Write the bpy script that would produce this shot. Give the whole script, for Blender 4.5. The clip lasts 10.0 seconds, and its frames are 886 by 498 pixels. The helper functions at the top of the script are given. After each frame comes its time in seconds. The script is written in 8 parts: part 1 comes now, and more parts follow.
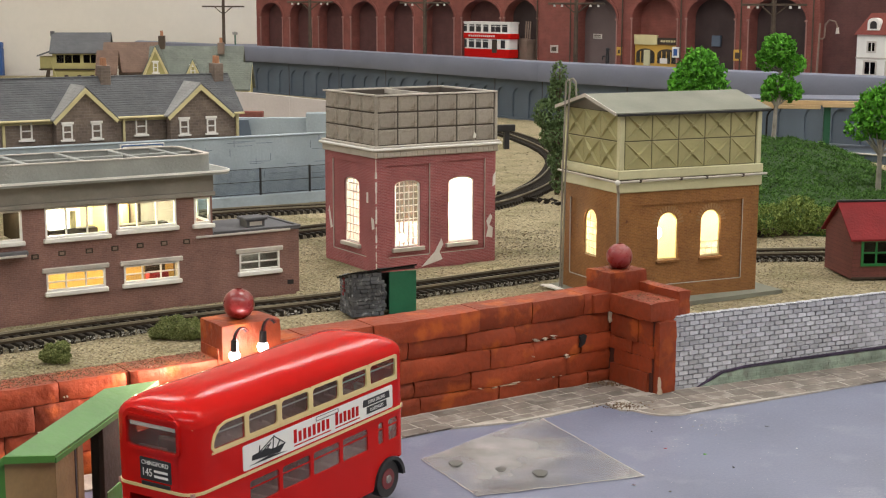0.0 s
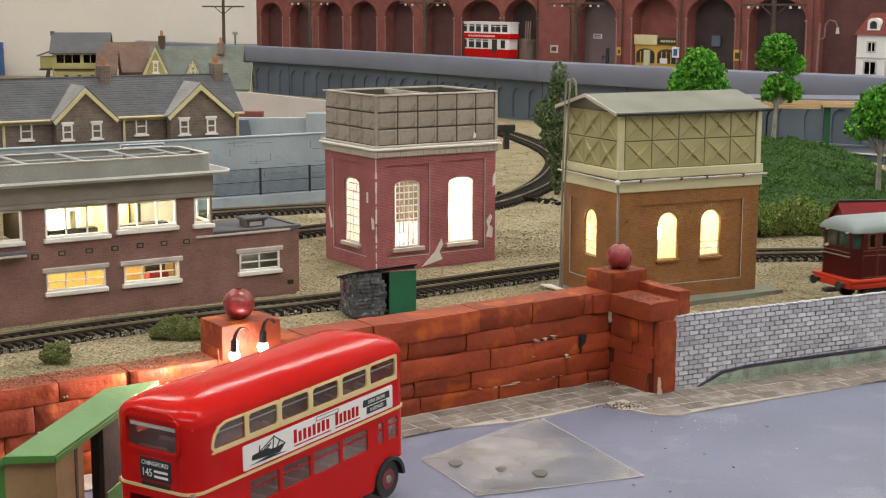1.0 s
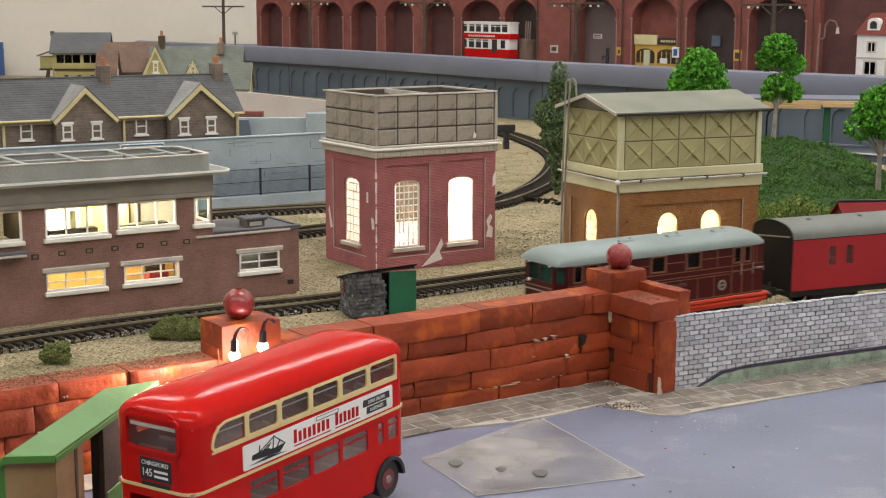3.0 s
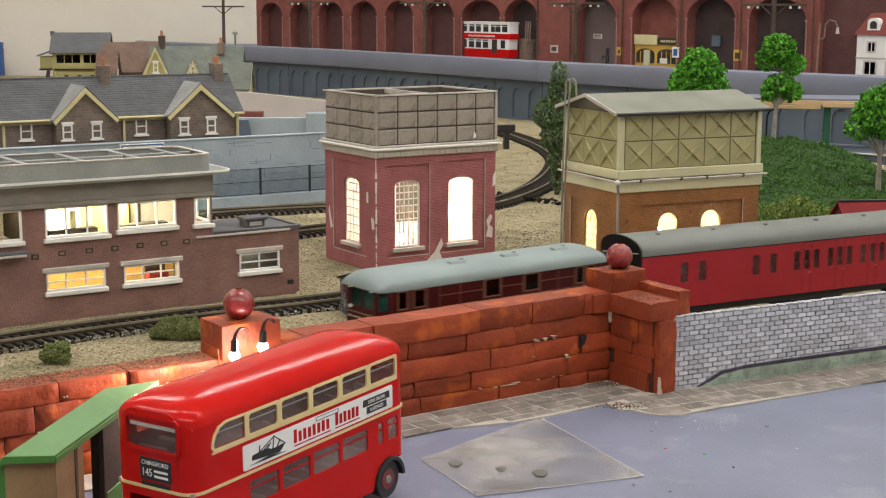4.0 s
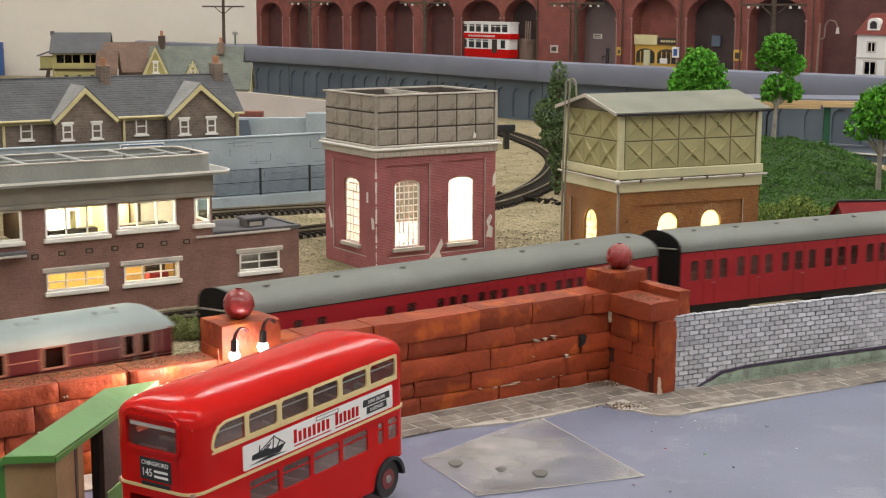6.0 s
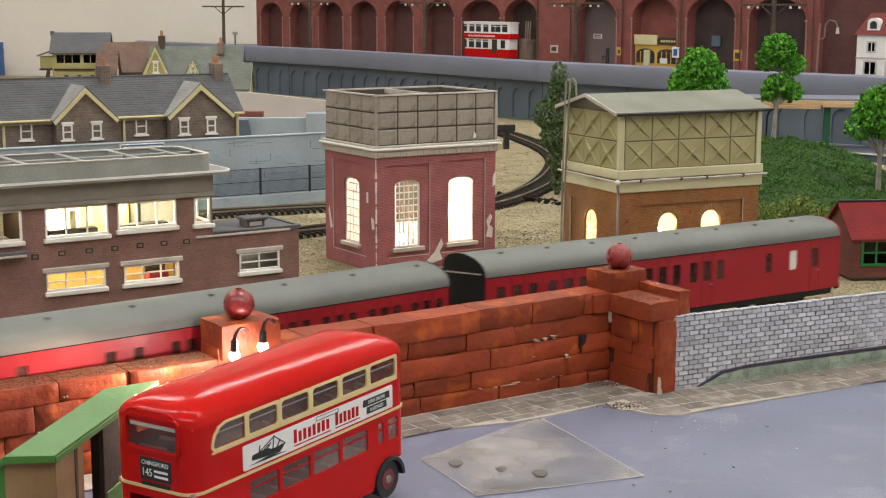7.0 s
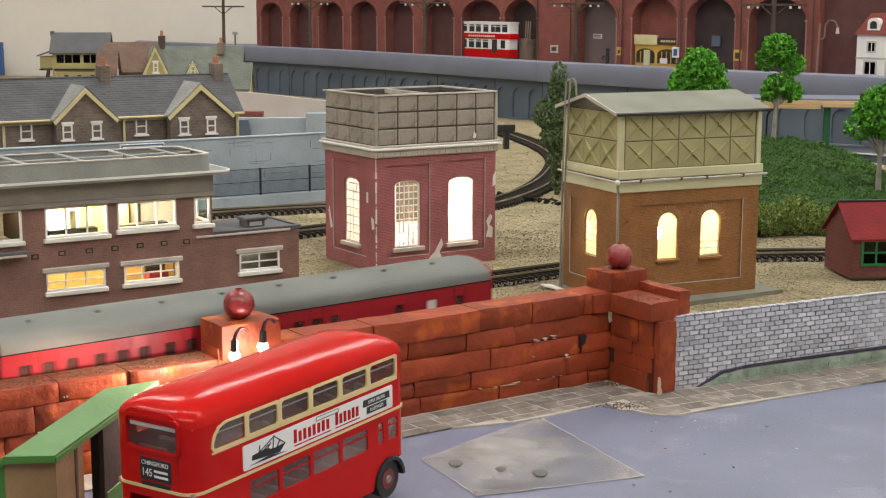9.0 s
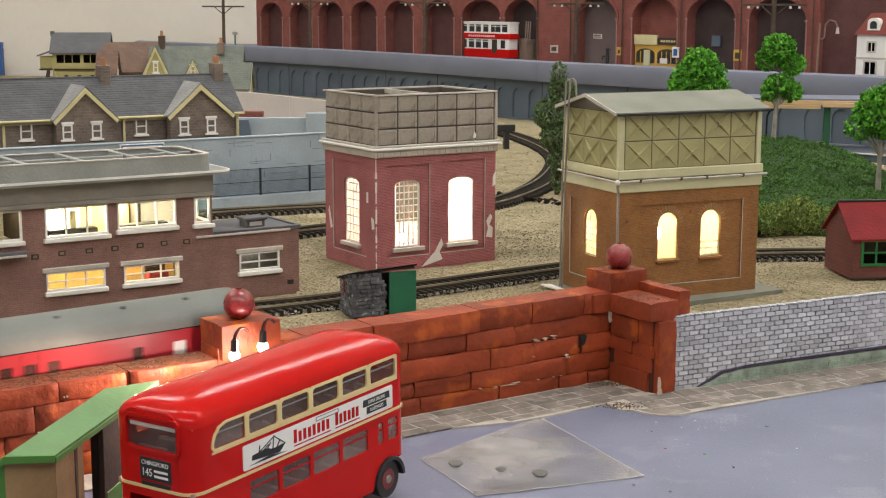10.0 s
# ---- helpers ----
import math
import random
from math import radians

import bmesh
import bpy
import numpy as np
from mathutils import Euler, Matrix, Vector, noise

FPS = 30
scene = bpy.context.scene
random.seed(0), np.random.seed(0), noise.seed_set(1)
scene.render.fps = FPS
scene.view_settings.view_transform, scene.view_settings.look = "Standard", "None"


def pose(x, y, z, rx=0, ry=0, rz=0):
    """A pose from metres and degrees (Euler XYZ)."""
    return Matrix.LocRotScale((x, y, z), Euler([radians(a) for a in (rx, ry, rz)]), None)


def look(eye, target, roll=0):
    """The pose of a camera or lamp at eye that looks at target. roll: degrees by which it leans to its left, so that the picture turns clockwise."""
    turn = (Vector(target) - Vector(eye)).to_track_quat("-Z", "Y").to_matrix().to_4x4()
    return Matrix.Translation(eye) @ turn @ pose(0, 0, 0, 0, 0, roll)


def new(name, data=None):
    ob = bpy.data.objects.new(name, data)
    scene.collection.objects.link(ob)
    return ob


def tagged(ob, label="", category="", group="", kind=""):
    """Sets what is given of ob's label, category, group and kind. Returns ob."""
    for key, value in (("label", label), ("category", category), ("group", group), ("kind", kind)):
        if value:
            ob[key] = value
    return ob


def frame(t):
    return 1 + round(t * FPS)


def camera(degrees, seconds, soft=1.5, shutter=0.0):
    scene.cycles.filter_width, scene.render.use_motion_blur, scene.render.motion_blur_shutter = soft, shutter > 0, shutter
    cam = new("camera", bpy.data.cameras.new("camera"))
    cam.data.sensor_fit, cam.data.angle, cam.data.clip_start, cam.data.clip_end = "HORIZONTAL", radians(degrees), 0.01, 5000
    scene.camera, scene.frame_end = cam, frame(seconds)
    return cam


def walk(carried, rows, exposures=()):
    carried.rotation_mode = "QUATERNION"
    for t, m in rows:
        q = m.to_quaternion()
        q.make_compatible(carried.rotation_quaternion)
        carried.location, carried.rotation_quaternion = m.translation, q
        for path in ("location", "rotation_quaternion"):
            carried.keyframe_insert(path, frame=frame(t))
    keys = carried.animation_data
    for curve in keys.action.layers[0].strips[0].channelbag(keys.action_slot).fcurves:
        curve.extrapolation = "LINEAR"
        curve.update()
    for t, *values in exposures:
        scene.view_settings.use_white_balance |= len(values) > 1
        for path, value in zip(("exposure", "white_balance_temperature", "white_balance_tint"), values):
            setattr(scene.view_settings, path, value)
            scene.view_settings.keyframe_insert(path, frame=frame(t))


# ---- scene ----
from mathutils.geometry import tessellate_polygon

# A model railway in a room, at a scale of 1:76. Lengths below are millimetres on the model.
MM = 0.001

# ---- camera ----
cam = camera(33.56, 10.0, soft=1.15, shutter=0.5)
VIEW = pose(0, 0, 0.17546, 90 - 9.6807, 0, 0) @ pose(0, 0, 0, 0, 0, 0.15)
walk(cam, [(0.0, VIEW), (10.0, VIEW)], exposures=[(0.0, 0.0, 6500, 10), (10.0, 0.0, 6500, 10)])

# ---- light ----
world = bpy.data.worlds.new("room_air")
scene.world = world
world.use_nodes = True
world.node_tree.nodes["Background"].inputs[0].default_value = (0.9, 0.95, 1.0, 1)
world.node_tree.nodes["Background"].inputs[1].default_value = 0.25
CEILING_WATTS = 7.5
TUBE_GLOW = 14.0


# ---- mesh building ----
class M:
    """Verts and faces in millimetres."""

    def __init__(self):
        self.v, self.f = [], []

    def add(self, verts, faces):
        n = len(self.v)
        self.v += [tuple(p) for p in verts]
        self.f += [tuple(i + n for i in q) for q in faces]
        return self

    def box(self, x0, x1, y0, y1, z0, z1, b=0.0):
        if b <= 0:
            c = [(x, y, z) for x in (x0, x1) for y in (y0, y1) for z in (z0, z1)]
            return self.add(c, [(0, 1, 3, 2), (4, 6, 7, 5), (0, 4, 5, 1), (2, 3, 7, 6), (0, 2, 6, 4), (1, 5, 7, 3)])
        lo, hi = (x0, y0, z0), (x1, y1, z1)
        verts, at = [], {}
        for k in range(8):
            s = (k & 1, k >> 1 & 1, k >> 2 & 1)
            for axis in range(3):
                p = [hi[a] if s[a] else lo[a] for a in range(3)]
                for a in range(3):
                    if a != axis:
                        p[a] += -b if s[a] else b
                at[s, axis] = len(verts)
                verts.append(p)
        faces = []
        for axis in range(3):
            o, q = [a for a in range(3) if a != axis]
            for side in (0, 1):
                loop = []
                for i, j in ((0, 0), (1, 0), (1, 1), (0, 1)):
                    s = [0, 0, 0]
                    s[axis], s[o], s[q] = side, i, j
                    loop.append(at[tuple(s), axis])
                faces.append(loop)
            for i in (0, 1):
                for j in (0, 1):
                    s, e = [0, 0, 0], [0, 0, 0]
                    s[o] = e[o] = i
                    s[q] = e[q] = j
                    e[axis] = 1
                    s, e = tuple(s), tuple(e)
                    faces.append((at[s, o], at[e, o], at[e, q], at[s, q]))
        for k in range(8):
            s = (k & 1, k >> 1 & 1, k >> 2 & 1)
            faces.append((at[s, 0], at[s, 1], at[s, 2]))
        return self.add(verts, faces)

    def prism(self, outline, place, a, b):
        """A 2D outline carried from a to b; place(u, v, w) gives the point."""
        n = len(outline)
        verts = [place(u, v, w) for w in (a, b) for u, v in outline]
        tris = tessellate_polygon([[Vector((u, v, 0)) for u, v in outline]])
        faces = [t for t in tris] + [tuple(i + n for i in t) for t in tris]
        faces += [(i, (i + 1) % n, (i + 1) % n + n, i + n) for i in range(n)]
        return self.add(verts, faces)

    def wall(self, outer, holes, place, a, b):
        """A plate with openings that go through it."""
        loops = [outer] + list(holes)
        flat = [p for loop in loops for p in loop]
        n = len(flat)
        tris = tessellate_polygon([[Vector((u, v, 0)) for u, v in loop] for loop in loops])
        verts = [place(u, v, w) for w in (a, b) for u, v in flat]
        faces = [tuple(t) for t in tris] + [tuple(i + n for i in t) for t in tris]
        k = 0
        for loop in loops:
            m = len(loop)
            faces += [(k + i, k + (i + 1) % m, k + (i + 1) % m + n, k + i + n) for i in range(m)]
            k += m
        return self.add(verts, faces)

    def cyl(self, p, q, r, r2=None, n=12):
        p, q = Vector(p), Vector(q)
        r2 = r if r2 is None else r2
        turn = (q - p).to_track_quat("Z", "Y")
        ring = [turn @ Vector((math.cos(2 * math.pi * i / n), math.sin(2 * math.pi * i / n), 0)) for i in range(n)]
        verts = [p + e * r for e in ring] + [q + e * r2 for e in ring]
        faces = [(i, (i + 1) % n, (i + 1) % n + n, i + n) for i in range(n)]
        return self.add(verts, faces + [tuple(range(n)), tuple(range(n, 2 * n))])

    def tube(self, points, r, n=8):
        for p, q in zip(points[:-1], points[1:]):
            self.cyl(p, q, r, r, n)
        return self

    def ball(self, c, r, n=20, m=12, squash=(1, 1, 1)):
        verts, faces = [], []
        for j in range(m + 1):
            a = math.pi * j / m
            for i in range(n):
                b = 2 * math.pi * i / n
                verts.append((c[0] + r * squash[0] * math.sin(a) * math.cos(b), c[1] + r * squash[1] * math.sin(a) * math.sin(b),
                              c[2] + r * squash[2] * math.cos(a)))
        for j in range(m):
            faces += [(j * n + i, j * n + (i + 1) % n, (j + 1) * n + (i + 1) % n, (j + 1) * n + i) for i in range(n)]
        return self.add(verts, faces)

    def loft(self, rings, close=True):
        n = len(rings[0])
        verts = [p for ring in rings for p in ring]
        faces = []
        for j in range(len(rings) - 1):
            faces += [(j * n + i, j * n + (i + 1) % n, (j + 1) * n + (i + 1) % n, (j + 1) * n + i) for i in range(n)]
        if close:
            faces += [tuple(range(n)), tuple(range(len(verts) - n, len(verts)))]
        return self.add(verts, faces)


def mesh_of(name, m, material, raw=False, angle=35):
    me = bpy.data.meshes.new(name)
    me.from_pydata([(x * MM, y * MM, z * MM) for x, y, z in m.v], [], m.f)
    if not raw:
        bm = bmesh.new()
        bm.from_mesh(me)
        bmesh.ops.remove_doubles(bm, verts=bm.verts, dist=1e-6)
        bmesh.ops.recalc_face_normals(bm, faces=bm.faces)
        bm.to_mesh(me)
        bm.free()
    me.polygons.foreach_set("use_smooth", [True] * len(me.polygons))
    me.set_sharp_from_angle(angle=radians(angle))
    me.materials.append(material)
    return me


def part(name, m, material, parent=None, label="", at=None, raw=False, angle=35):
    """One mesh object under a thing or a part. m: an M, or a mesh that is shared."""
    ob = new(name, m if isinstance(m, bpy.types.Mesh) else mesh_of(name, m, material, raw, angle))
    ob.parent = parent
    if at is not None:
        ob.matrix_basis = at
    return tagged(ob, label)


def thing(name, x, y, z, yaw, label, category, group="", kind=""):
    ob = new(name)
    ob.empty_display_size = 0.01
    ob.matrix_basis = pose(x * MM, y * MM, z * MM, 0, 0, yaw)
    return tagged(ob, label, category, group, kind)


def solid(name, m, material, x, y, z, yaw, label, category, group="", kind="", raw=False):
    """A thing of one mesh."""
    ob = part(name, m, material, None, "", pose(x * MM, y * MM, z * MM, 0, 0, yaw), raw)
    return tagged(ob, label, category, group, kind)


def mm(x, y, z, rx=0, ry=0, rz=0):
    return pose(x * MM, y * MM, z * MM, rx, ry, rz)


def rect(u0, u1, v0, v1):
    return [(u0, v0), (u1, v0), (u1, v1), (u0, v1)]


def arch(u0, u1, v0, spring, top, n=10):
    c, r = (u0 + u1) / 2, (u1 - u0) / 2
    return [(u0, v0), (u1, v0)] + [(c + r * math.cos(math.pi * i / n), spring + (top - spring) * math.sin(math.pi * i / n)) for i in range(n + 1)]


def rounded(x0, x1, y0, y1, r, n=5):
    out = []
    for cx, cy, a in ((x1 - r, y1 - r, 0), (x0 + r, y1 - r, 90), (x0 + r, y0 + r, 180), (x1 - r, y0 + r, 270)):
        out += [(cx + r * math.cos(radians(a + 90 * i / n)), cy + r * math.sin(radians(a + 90 * i / n))) for i in range(n + 1)]
    return out


def front(u, v, w):
    return (u, w, v)


def side(u, v, w):
    return (w, u, v)


def flat(u, v, w):
    return (u, v, w)


# ---- materials ----
def node(tree, kind, **values):
    n = tree.nodes.new(kind)
    for key, value in values.items():
        n.inputs[key].default_value = value
    return n


def blank(name):
    m = bpy.data.materials.new(name)
    m.use_nodes = True
    return m, m.node_tree, m.node_tree.nodes["Principled BSDF"]


def rgb(c, k=1.0):
    return (min(c[0] * k, 1), min(c[1] * k, 1), min(c[2] * k, 1), 1)


def mix(tree, factor, a, b, mode="MIX"):
    n = tree.nodes.new("ShaderNodeMix")
    n.data_type, n.blend_type = "RGBA", mode
    for socket, value in ((n.inputs[0], factor), (n.inputs[6], a), (n.inputs[7], b)):
        if isinstance(value, (tuple, float, int)):
            socket.default_value = value
        else:
            tree.links.new(value, socket)
    return n.outputs[2]


def ramp(tree, value, stops):
    n = tree.nodes.new("ShaderNodeValToRGB")
    tree.links.new(value, n.inputs[0])
    while len(n.color_ramp.elements) < len(stops):
        n.color_ramp.elements.new(0.5)
    for e, (p, c) in zip(n.color_ramp.elements, stops):
        e.position, e.color = p, c if len(c) == 4 else (*c, 1)
    return n.outputs[0]


def noisy(tree, coords, scale, detail=4.0):
    n = node(tree, "ShaderNodeTexNoise", Scale=scale, Detail=detail)
    tree.links.new(coords, n.inputs["Vector"])
    return n.outputs["Fac"]


def paint(name, c, rough=0.55, var=0.18, coarse=45.0, fine=700.0, bump=0.25, metal=0.0, stain=None, stain_at=0.62, each=0.0, coat=0.0, shine=0.5, island=0.0):
    """A surface with broad and fine variation. stain: a second colour in patches. each: how much copies differ."""
    m, t, p = blank(name)
    coords = t.nodes.new("ShaderNodeTexCoord").outputs["Object"]
    a, b = noisy(t, coords, coarse), noisy(t, coords, fine, 6.0)
    broad = ramp(t, a, [(0.3, rgb(c, 1 - var)), (0.7, rgb(c, 1 + var))])
    grain = ramp(t, b, [(0.3, (1 - var * 0.7,) * 3), (0.7, (1 + 0 * var,) * 3)])
    out = mix(t, 1.0, broad, grain, "MULTIPLY")
    if stain:
        patch = ramp(t, noisy(t, coords, coarse * 2.3, 8.0), [(stain_at - 0.04, (0, 0, 0)), (stain_at + 0.05, (1, 1, 1))])
        out = mix(t, patch, out, rgb(stain))
    if each:
        info = t.nodes.new("ShaderNodeObjectInfo").outputs["Random"]
        out = mix(t, 1.0, out, ramp(t, info, [(0, (1 - each,) * 3), (1, (1 + 0 * each,) * 3)]), "MULTIPLY")
    if island:
        isle = t.nodes.new("ShaderNodeNewGeometry").outputs["Random Per Island"]
        out = mix(t, 1.0, out, ramp(t, isle, [(0, (1 - island,) * 3), (1, (1.0,) * 3)]), "MULTIPLY")
    t.links.new(out, p.inputs["Base Color"])
    p.inputs["Specular IOR Level"].default_value = shine
    rr = ramp(t, b, [(0.25, (max(rough - 0.1, 0.03),) * 3), (0.75, (min(rough + 0.1, 1),) * 3)])
    t.links.new(rr, p.inputs["Roughness"])
    p.inputs["Metallic"].default_value = metal
    p.inputs["Coat Weight"].default_value = coat
    if bump:
        n = node(t, "ShaderNodeBump", Strength=bump, Distance=0.0006)
        t.links.new(b, n.inputs["Height"])
        t.links.new(n.outputs[0], p.inputs["Normal"])
    return m


def enamel(name, c, rough=0.2, shine=0.35):
    """Smooth gloss enamel with faint unevenness."""
    m, t, p = blank(name)
    coords = t.nodes.new("ShaderNodeTexCoord").outputs["Object"]
    t.links.new(ramp(t, noisy(t, coords, 35.0), [(0.3, rgb(c, 0.9)), (0.7, rgb(c, 1.05))]), p.inputs["Base Color"])
    p.inputs["Roughness"].default_value = rough
    p.inputs["Specular IOR Level"].default_value = shine
    n = node(t, "ShaderNodeBump", Strength=0.04, Distance=0.0003)
    t.links.new(noisy(t, coords, 120.0), n.inputs["Height"])
    t.links.new(n.outputs[0], p.inputs["Normal"])
    return m


def bricks(name, c1, c2, mortar, width=3.0, height=1.0, gap=0.12, rough=0.8, bump=0.4, stain=None):
    """Printed or moulded brickwork too fine to be built."""
    m, t, p = blank(name)
    coords = t.nodes.new("ShaderNodeTexCoord").outputs["Object"]
    cut = t.nodes.new("ShaderNodeSeparateXYZ")
    t.links.new(coords, cut.inputs[0])
    along = t.nodes.new("ShaderNodeMath")
    t.links.new(cut.outputs[0], along.inputs[0])
    t.links.new(cut.outputs[1], along.inputs[1])
    uv = t.nodes.new("ShaderNodeCombineXYZ")
    t.links.new(along.outputs[0], uv.inputs[0])
    t.links.new(cut.outputs[2], uv.inputs[1])
    b = node(t, "ShaderNodeTexBrick", Scale=1000.0, Color1=rgb(c1), Color2=rgb(c2), Mortar=rgb(mortar))
    b.inputs["Mortar Size"].default_value, b.inputs["Brick Width"].default_value, b.inputs["Row Height"].default_value = gap, width, height
    b.inputs["Bias"].default_value = 0.0
    t.links.new(uv.outputs[0], b.inputs["Vector"])
    a = noisy(t, coords, 55.0)
    f = noisy(t, coords, 900.0, 6.0)
    out = mix(t, 1.0, b.outputs["Color"], ramp(t, a, [(0.3, (0.72,) * 3), (0.7, (1.0,) * 3)]), "MULTIPLY")
    out = mix(t, 1.0, out, ramp(t, f, [(0.3, (0.75,) * 3), (0.65, (1.0,) * 3)]), "MULTIPLY")
    if stain:
        out = mix(t, ramp(t, noisy(t, coords, 260.0, 8.0), [(0.66, (0, 0, 0)), (0.74, (1, 1, 1))]), out, rgb(stain))
    t.links.new(out, p.inputs["Base Color"])
    p.inputs["Roughness"].default_value = rough
    if bump:
        n = node(t, "ShaderNodeBump", Strength=bump, Distance=0.0002)
        n.invert = True
        t.links.new(b.outputs["Fac"], n.inputs["Height"])
        t.links.new(n.outputs[0], p.inputs["Normal"])
    return m


def scatter(name, colours, rough=0.9):
    """Loose pieces of several colours, each piece its own."""
    m, t, p = blank(name)
    isle = t.nodes.new("ShaderNodeNewGeometry").outputs["Random Per Island"]
    coords = t.nodes.new("ShaderNodeTexCoord").outputs["Object"]
    out = ramp(t, isle, [(i / (len(colours) - 1), c) for i, c in enumerate(colours)])
    out = mix(t, 1.0, out, ramp(t, noisy(t, coords, 30.0), [(0.3, (0.7,) * 3), (0.7, (1.0,) * 3)]), "MULTIPLY")
    t.links.new(out, p.inputs["Base Color"])
    p.inputs["Roughness"].default_value = rough
    return m


def film(name, c, cover=0.5, rough=0.3, spread=0.22):
    """A cloudy thin film that lets part of the ground show."""
    m, t, p = blank(name)
    coords = t.nodes.new("ShaderNodeTexCoord").outputs["Object"]
    t.links.new(ramp(t, noisy(t, coords, 24.0, 4.0), [(0.36, rgb(c, 0.4)), (0.56, rgb(c))]), p.inputs["Base Color"])
    p.inputs["Roughness"].default_value = rough
    n = node(t, "ShaderNodeBump", Strength=0.3, Distance=0.001)
    t.links.new(noisy(t, coords, 70.0, 3.0), n.inputs["Height"])
    t.links.new(n.outputs[0], p.inputs["Normal"])
    clear = t.nodes.new("ShaderNodeBsdfTransparent")
    both = t.nodes.new("ShaderNodeMixShader")
    t.links.new(ramp(t, noisy(t, coords, 28.0, 6.0), [(0.3, (cover - spread,) * 3), (0.72, (cover + spread,) * 3)]), both.inputs[0])
    t.links.new(clear.outputs[0], both.inputs[1])
    t.links.new(p.outputs[0], both.inputs[2])
    t.links.new(both.outputs[0], t.nodes["Material Output"].inputs[0])
    return m


def glow(name, c, strength):
    m, t, p = blank(name)
    p.inputs["Base Color"].default_value = rgb(c)
    p.inputs["Emission Color"].default_value = rgb(c)
    p.inputs["Emission Strength"].default_value = strength
    return m


def glass(name, c=(0.9, 0.95, 0.95), rough=0.05, see=0.85):
    """A thin clear pane: mostly open, with a shine."""
    m, t, p = blank(name)
    t.nodes.remove(p)
    out = t.nodes["Material Output"]
    clear, shine = node(t, "ShaderNodeBsdfTransparent", Color=rgb(c)), node(t, "ShaderNodeBsdfGlossy", Roughness=rough)
    facing = t.nodes.new("ShaderNodeLayerWeight").outputs["Facing"]
    both = t.nodes.new("ShaderNodeMixShader")
    t.links.new(ramp(t, facing, [(0.0, (0.03,) * 3), (0.6, (0.07,) * 3), (1.0, (0.7,) * 3)]), both.inputs[0])
    t.links.new(clear.outputs[0], both.inputs[1])
    t.links.new(shine.outputs[0], both.inputs[2])
    t.links.new(both.outputs[0], out.inputs[0])
    return m


CREAM_WALL = paint("cream_wall", (0.74, 0.70, 0.63), 0.8, 0.05, 3, 90, 0.1)
CEILING = paint("ceiling_white", (0.85, 0.85, 0.83), 0.9, 0.03, 3, 60, 0.0)
FLOOR = paint("floor_grey", (0.28, 0.27, 0.26), 0.7, 0.1, 4, 60, 0.1)
ROAD = paint("road_paint", (0.158, 0.172, 0.245), 0.40, 0.14, 16, 900, 0.12, stain=(0.19, 0.202, 0.27), stain_at=0.60)
def straw(name):
    """Sandy scatter: straw, olive and dark grains in patches."""
    m, t, p = blank(name)
    coords = t.nodes.new("ShaderNodeTexCoord").outputs["Object"]
    grains = ramp(t, noisy(t, coords, 620.0, 5.0), [(0.32, (0.13, 0.107, 0.062)), (0.46, (0.31, 0.262, 0.168)), (0.60, (0.41, 0.362, 0.245)), (0.74, (0.56, 0.51, 0.38))])
    patches = ramp(t, noisy(t, coords, 24.0, 5.0), [(0.34, (0.62, 0.64, 0.52)), (0.5, (0.88, 0.86, 0.80)), (0.68, (1.0, 0.98, 0.92))])
    out = mix(t, 1.0, grains, patches, "MULTIPLY")
    out = mix(t, ramp(t, noisy(t, coords, 85.0, 6.0), [(0.58, (0, 0, 0)), (0.70, (0.75,) * 3)]), out, (0.17, 0.15, 0.075, 1))
    t.links.new(out, p.inputs["Base Color"])
    p.inputs["Roughness"].default_value = 0.95
    p.inputs["Specular IOR Level"].default_value = 0.2
    n = node(t, "ShaderNodeBump", Strength=1.0, Distance=0.001)
    t.links.new(noisy(t, coords, 520.0, 6.0), n.inputs["Height"])
    t.links.new(n.outputs[0], p.inputs["Normal"])
    return m


GROUND = straw("ballast_ground")
STONE = scatter("ballast_stone", ((0.19, 0.155, 0.10), (0.25, 0.208, 0.135), (0.31, 0.265, 0.175), (0.40, 0.36, 0.27)))
PALE_STONE = scatter("pale_ballast", ((0.14, 0.125, 0.10), (0.30, 0.29, 0.26), (0.48, 0.47, 0.44)))
WALL_GRIT = scatter("wall_grit", ((0.09, 0.045, 0.025), (0.16, 0.085, 0.05), (0.21, 0.14, 0.08), (0.27, 0.21, 0.12)))
PAVING = paint("paving_slab", (0.235, 0.20, 0.172), 0.8, 0.30, 60, 700, 0.6, stain=(0.31, 0.28, 0.245), stain_at=0.58, each=0.35)
MORTAR_PALE = paint("pale_mortar", (0.42, 0.385, 0.34), 0.9, 0.25, 80, 800, 0.4)
RED_BLOCK = paint("red_block", (0.33, 0.056, 0.017), 0.6, 0.30, 30, 380, 0.8, stain=(0.47, 0.10, 0.017), stain_at=0.60, each=0.28, shine=0.35)
RED_CORE = paint("dark_red_mortar", (0.075, 0.02, 0.012), 0.9, 0.3, 60, 600, 0.6)
CHIP = paint("bare_plaster", (0.56, 0.46, 0.36), 0.9, 0.12, 90, 700, 0.6)
BALL_RED = paint("red_bead", (0.22, 0.018, 0.018), 0.30, 0.2, 60, 300, 0.1, coat=0.3)
GREY_BRICK = paint("grey_brick", (0.60, 0.61, 0.67), 0.75, 0.15, 70, 900, 0.5, each=0.32)
GREY_BRICK_REST = paint("grey_brick_far", (0.60, 0.61, 0.67), 0.75, 0.15, 70, 900, 0.5, island=0.32)
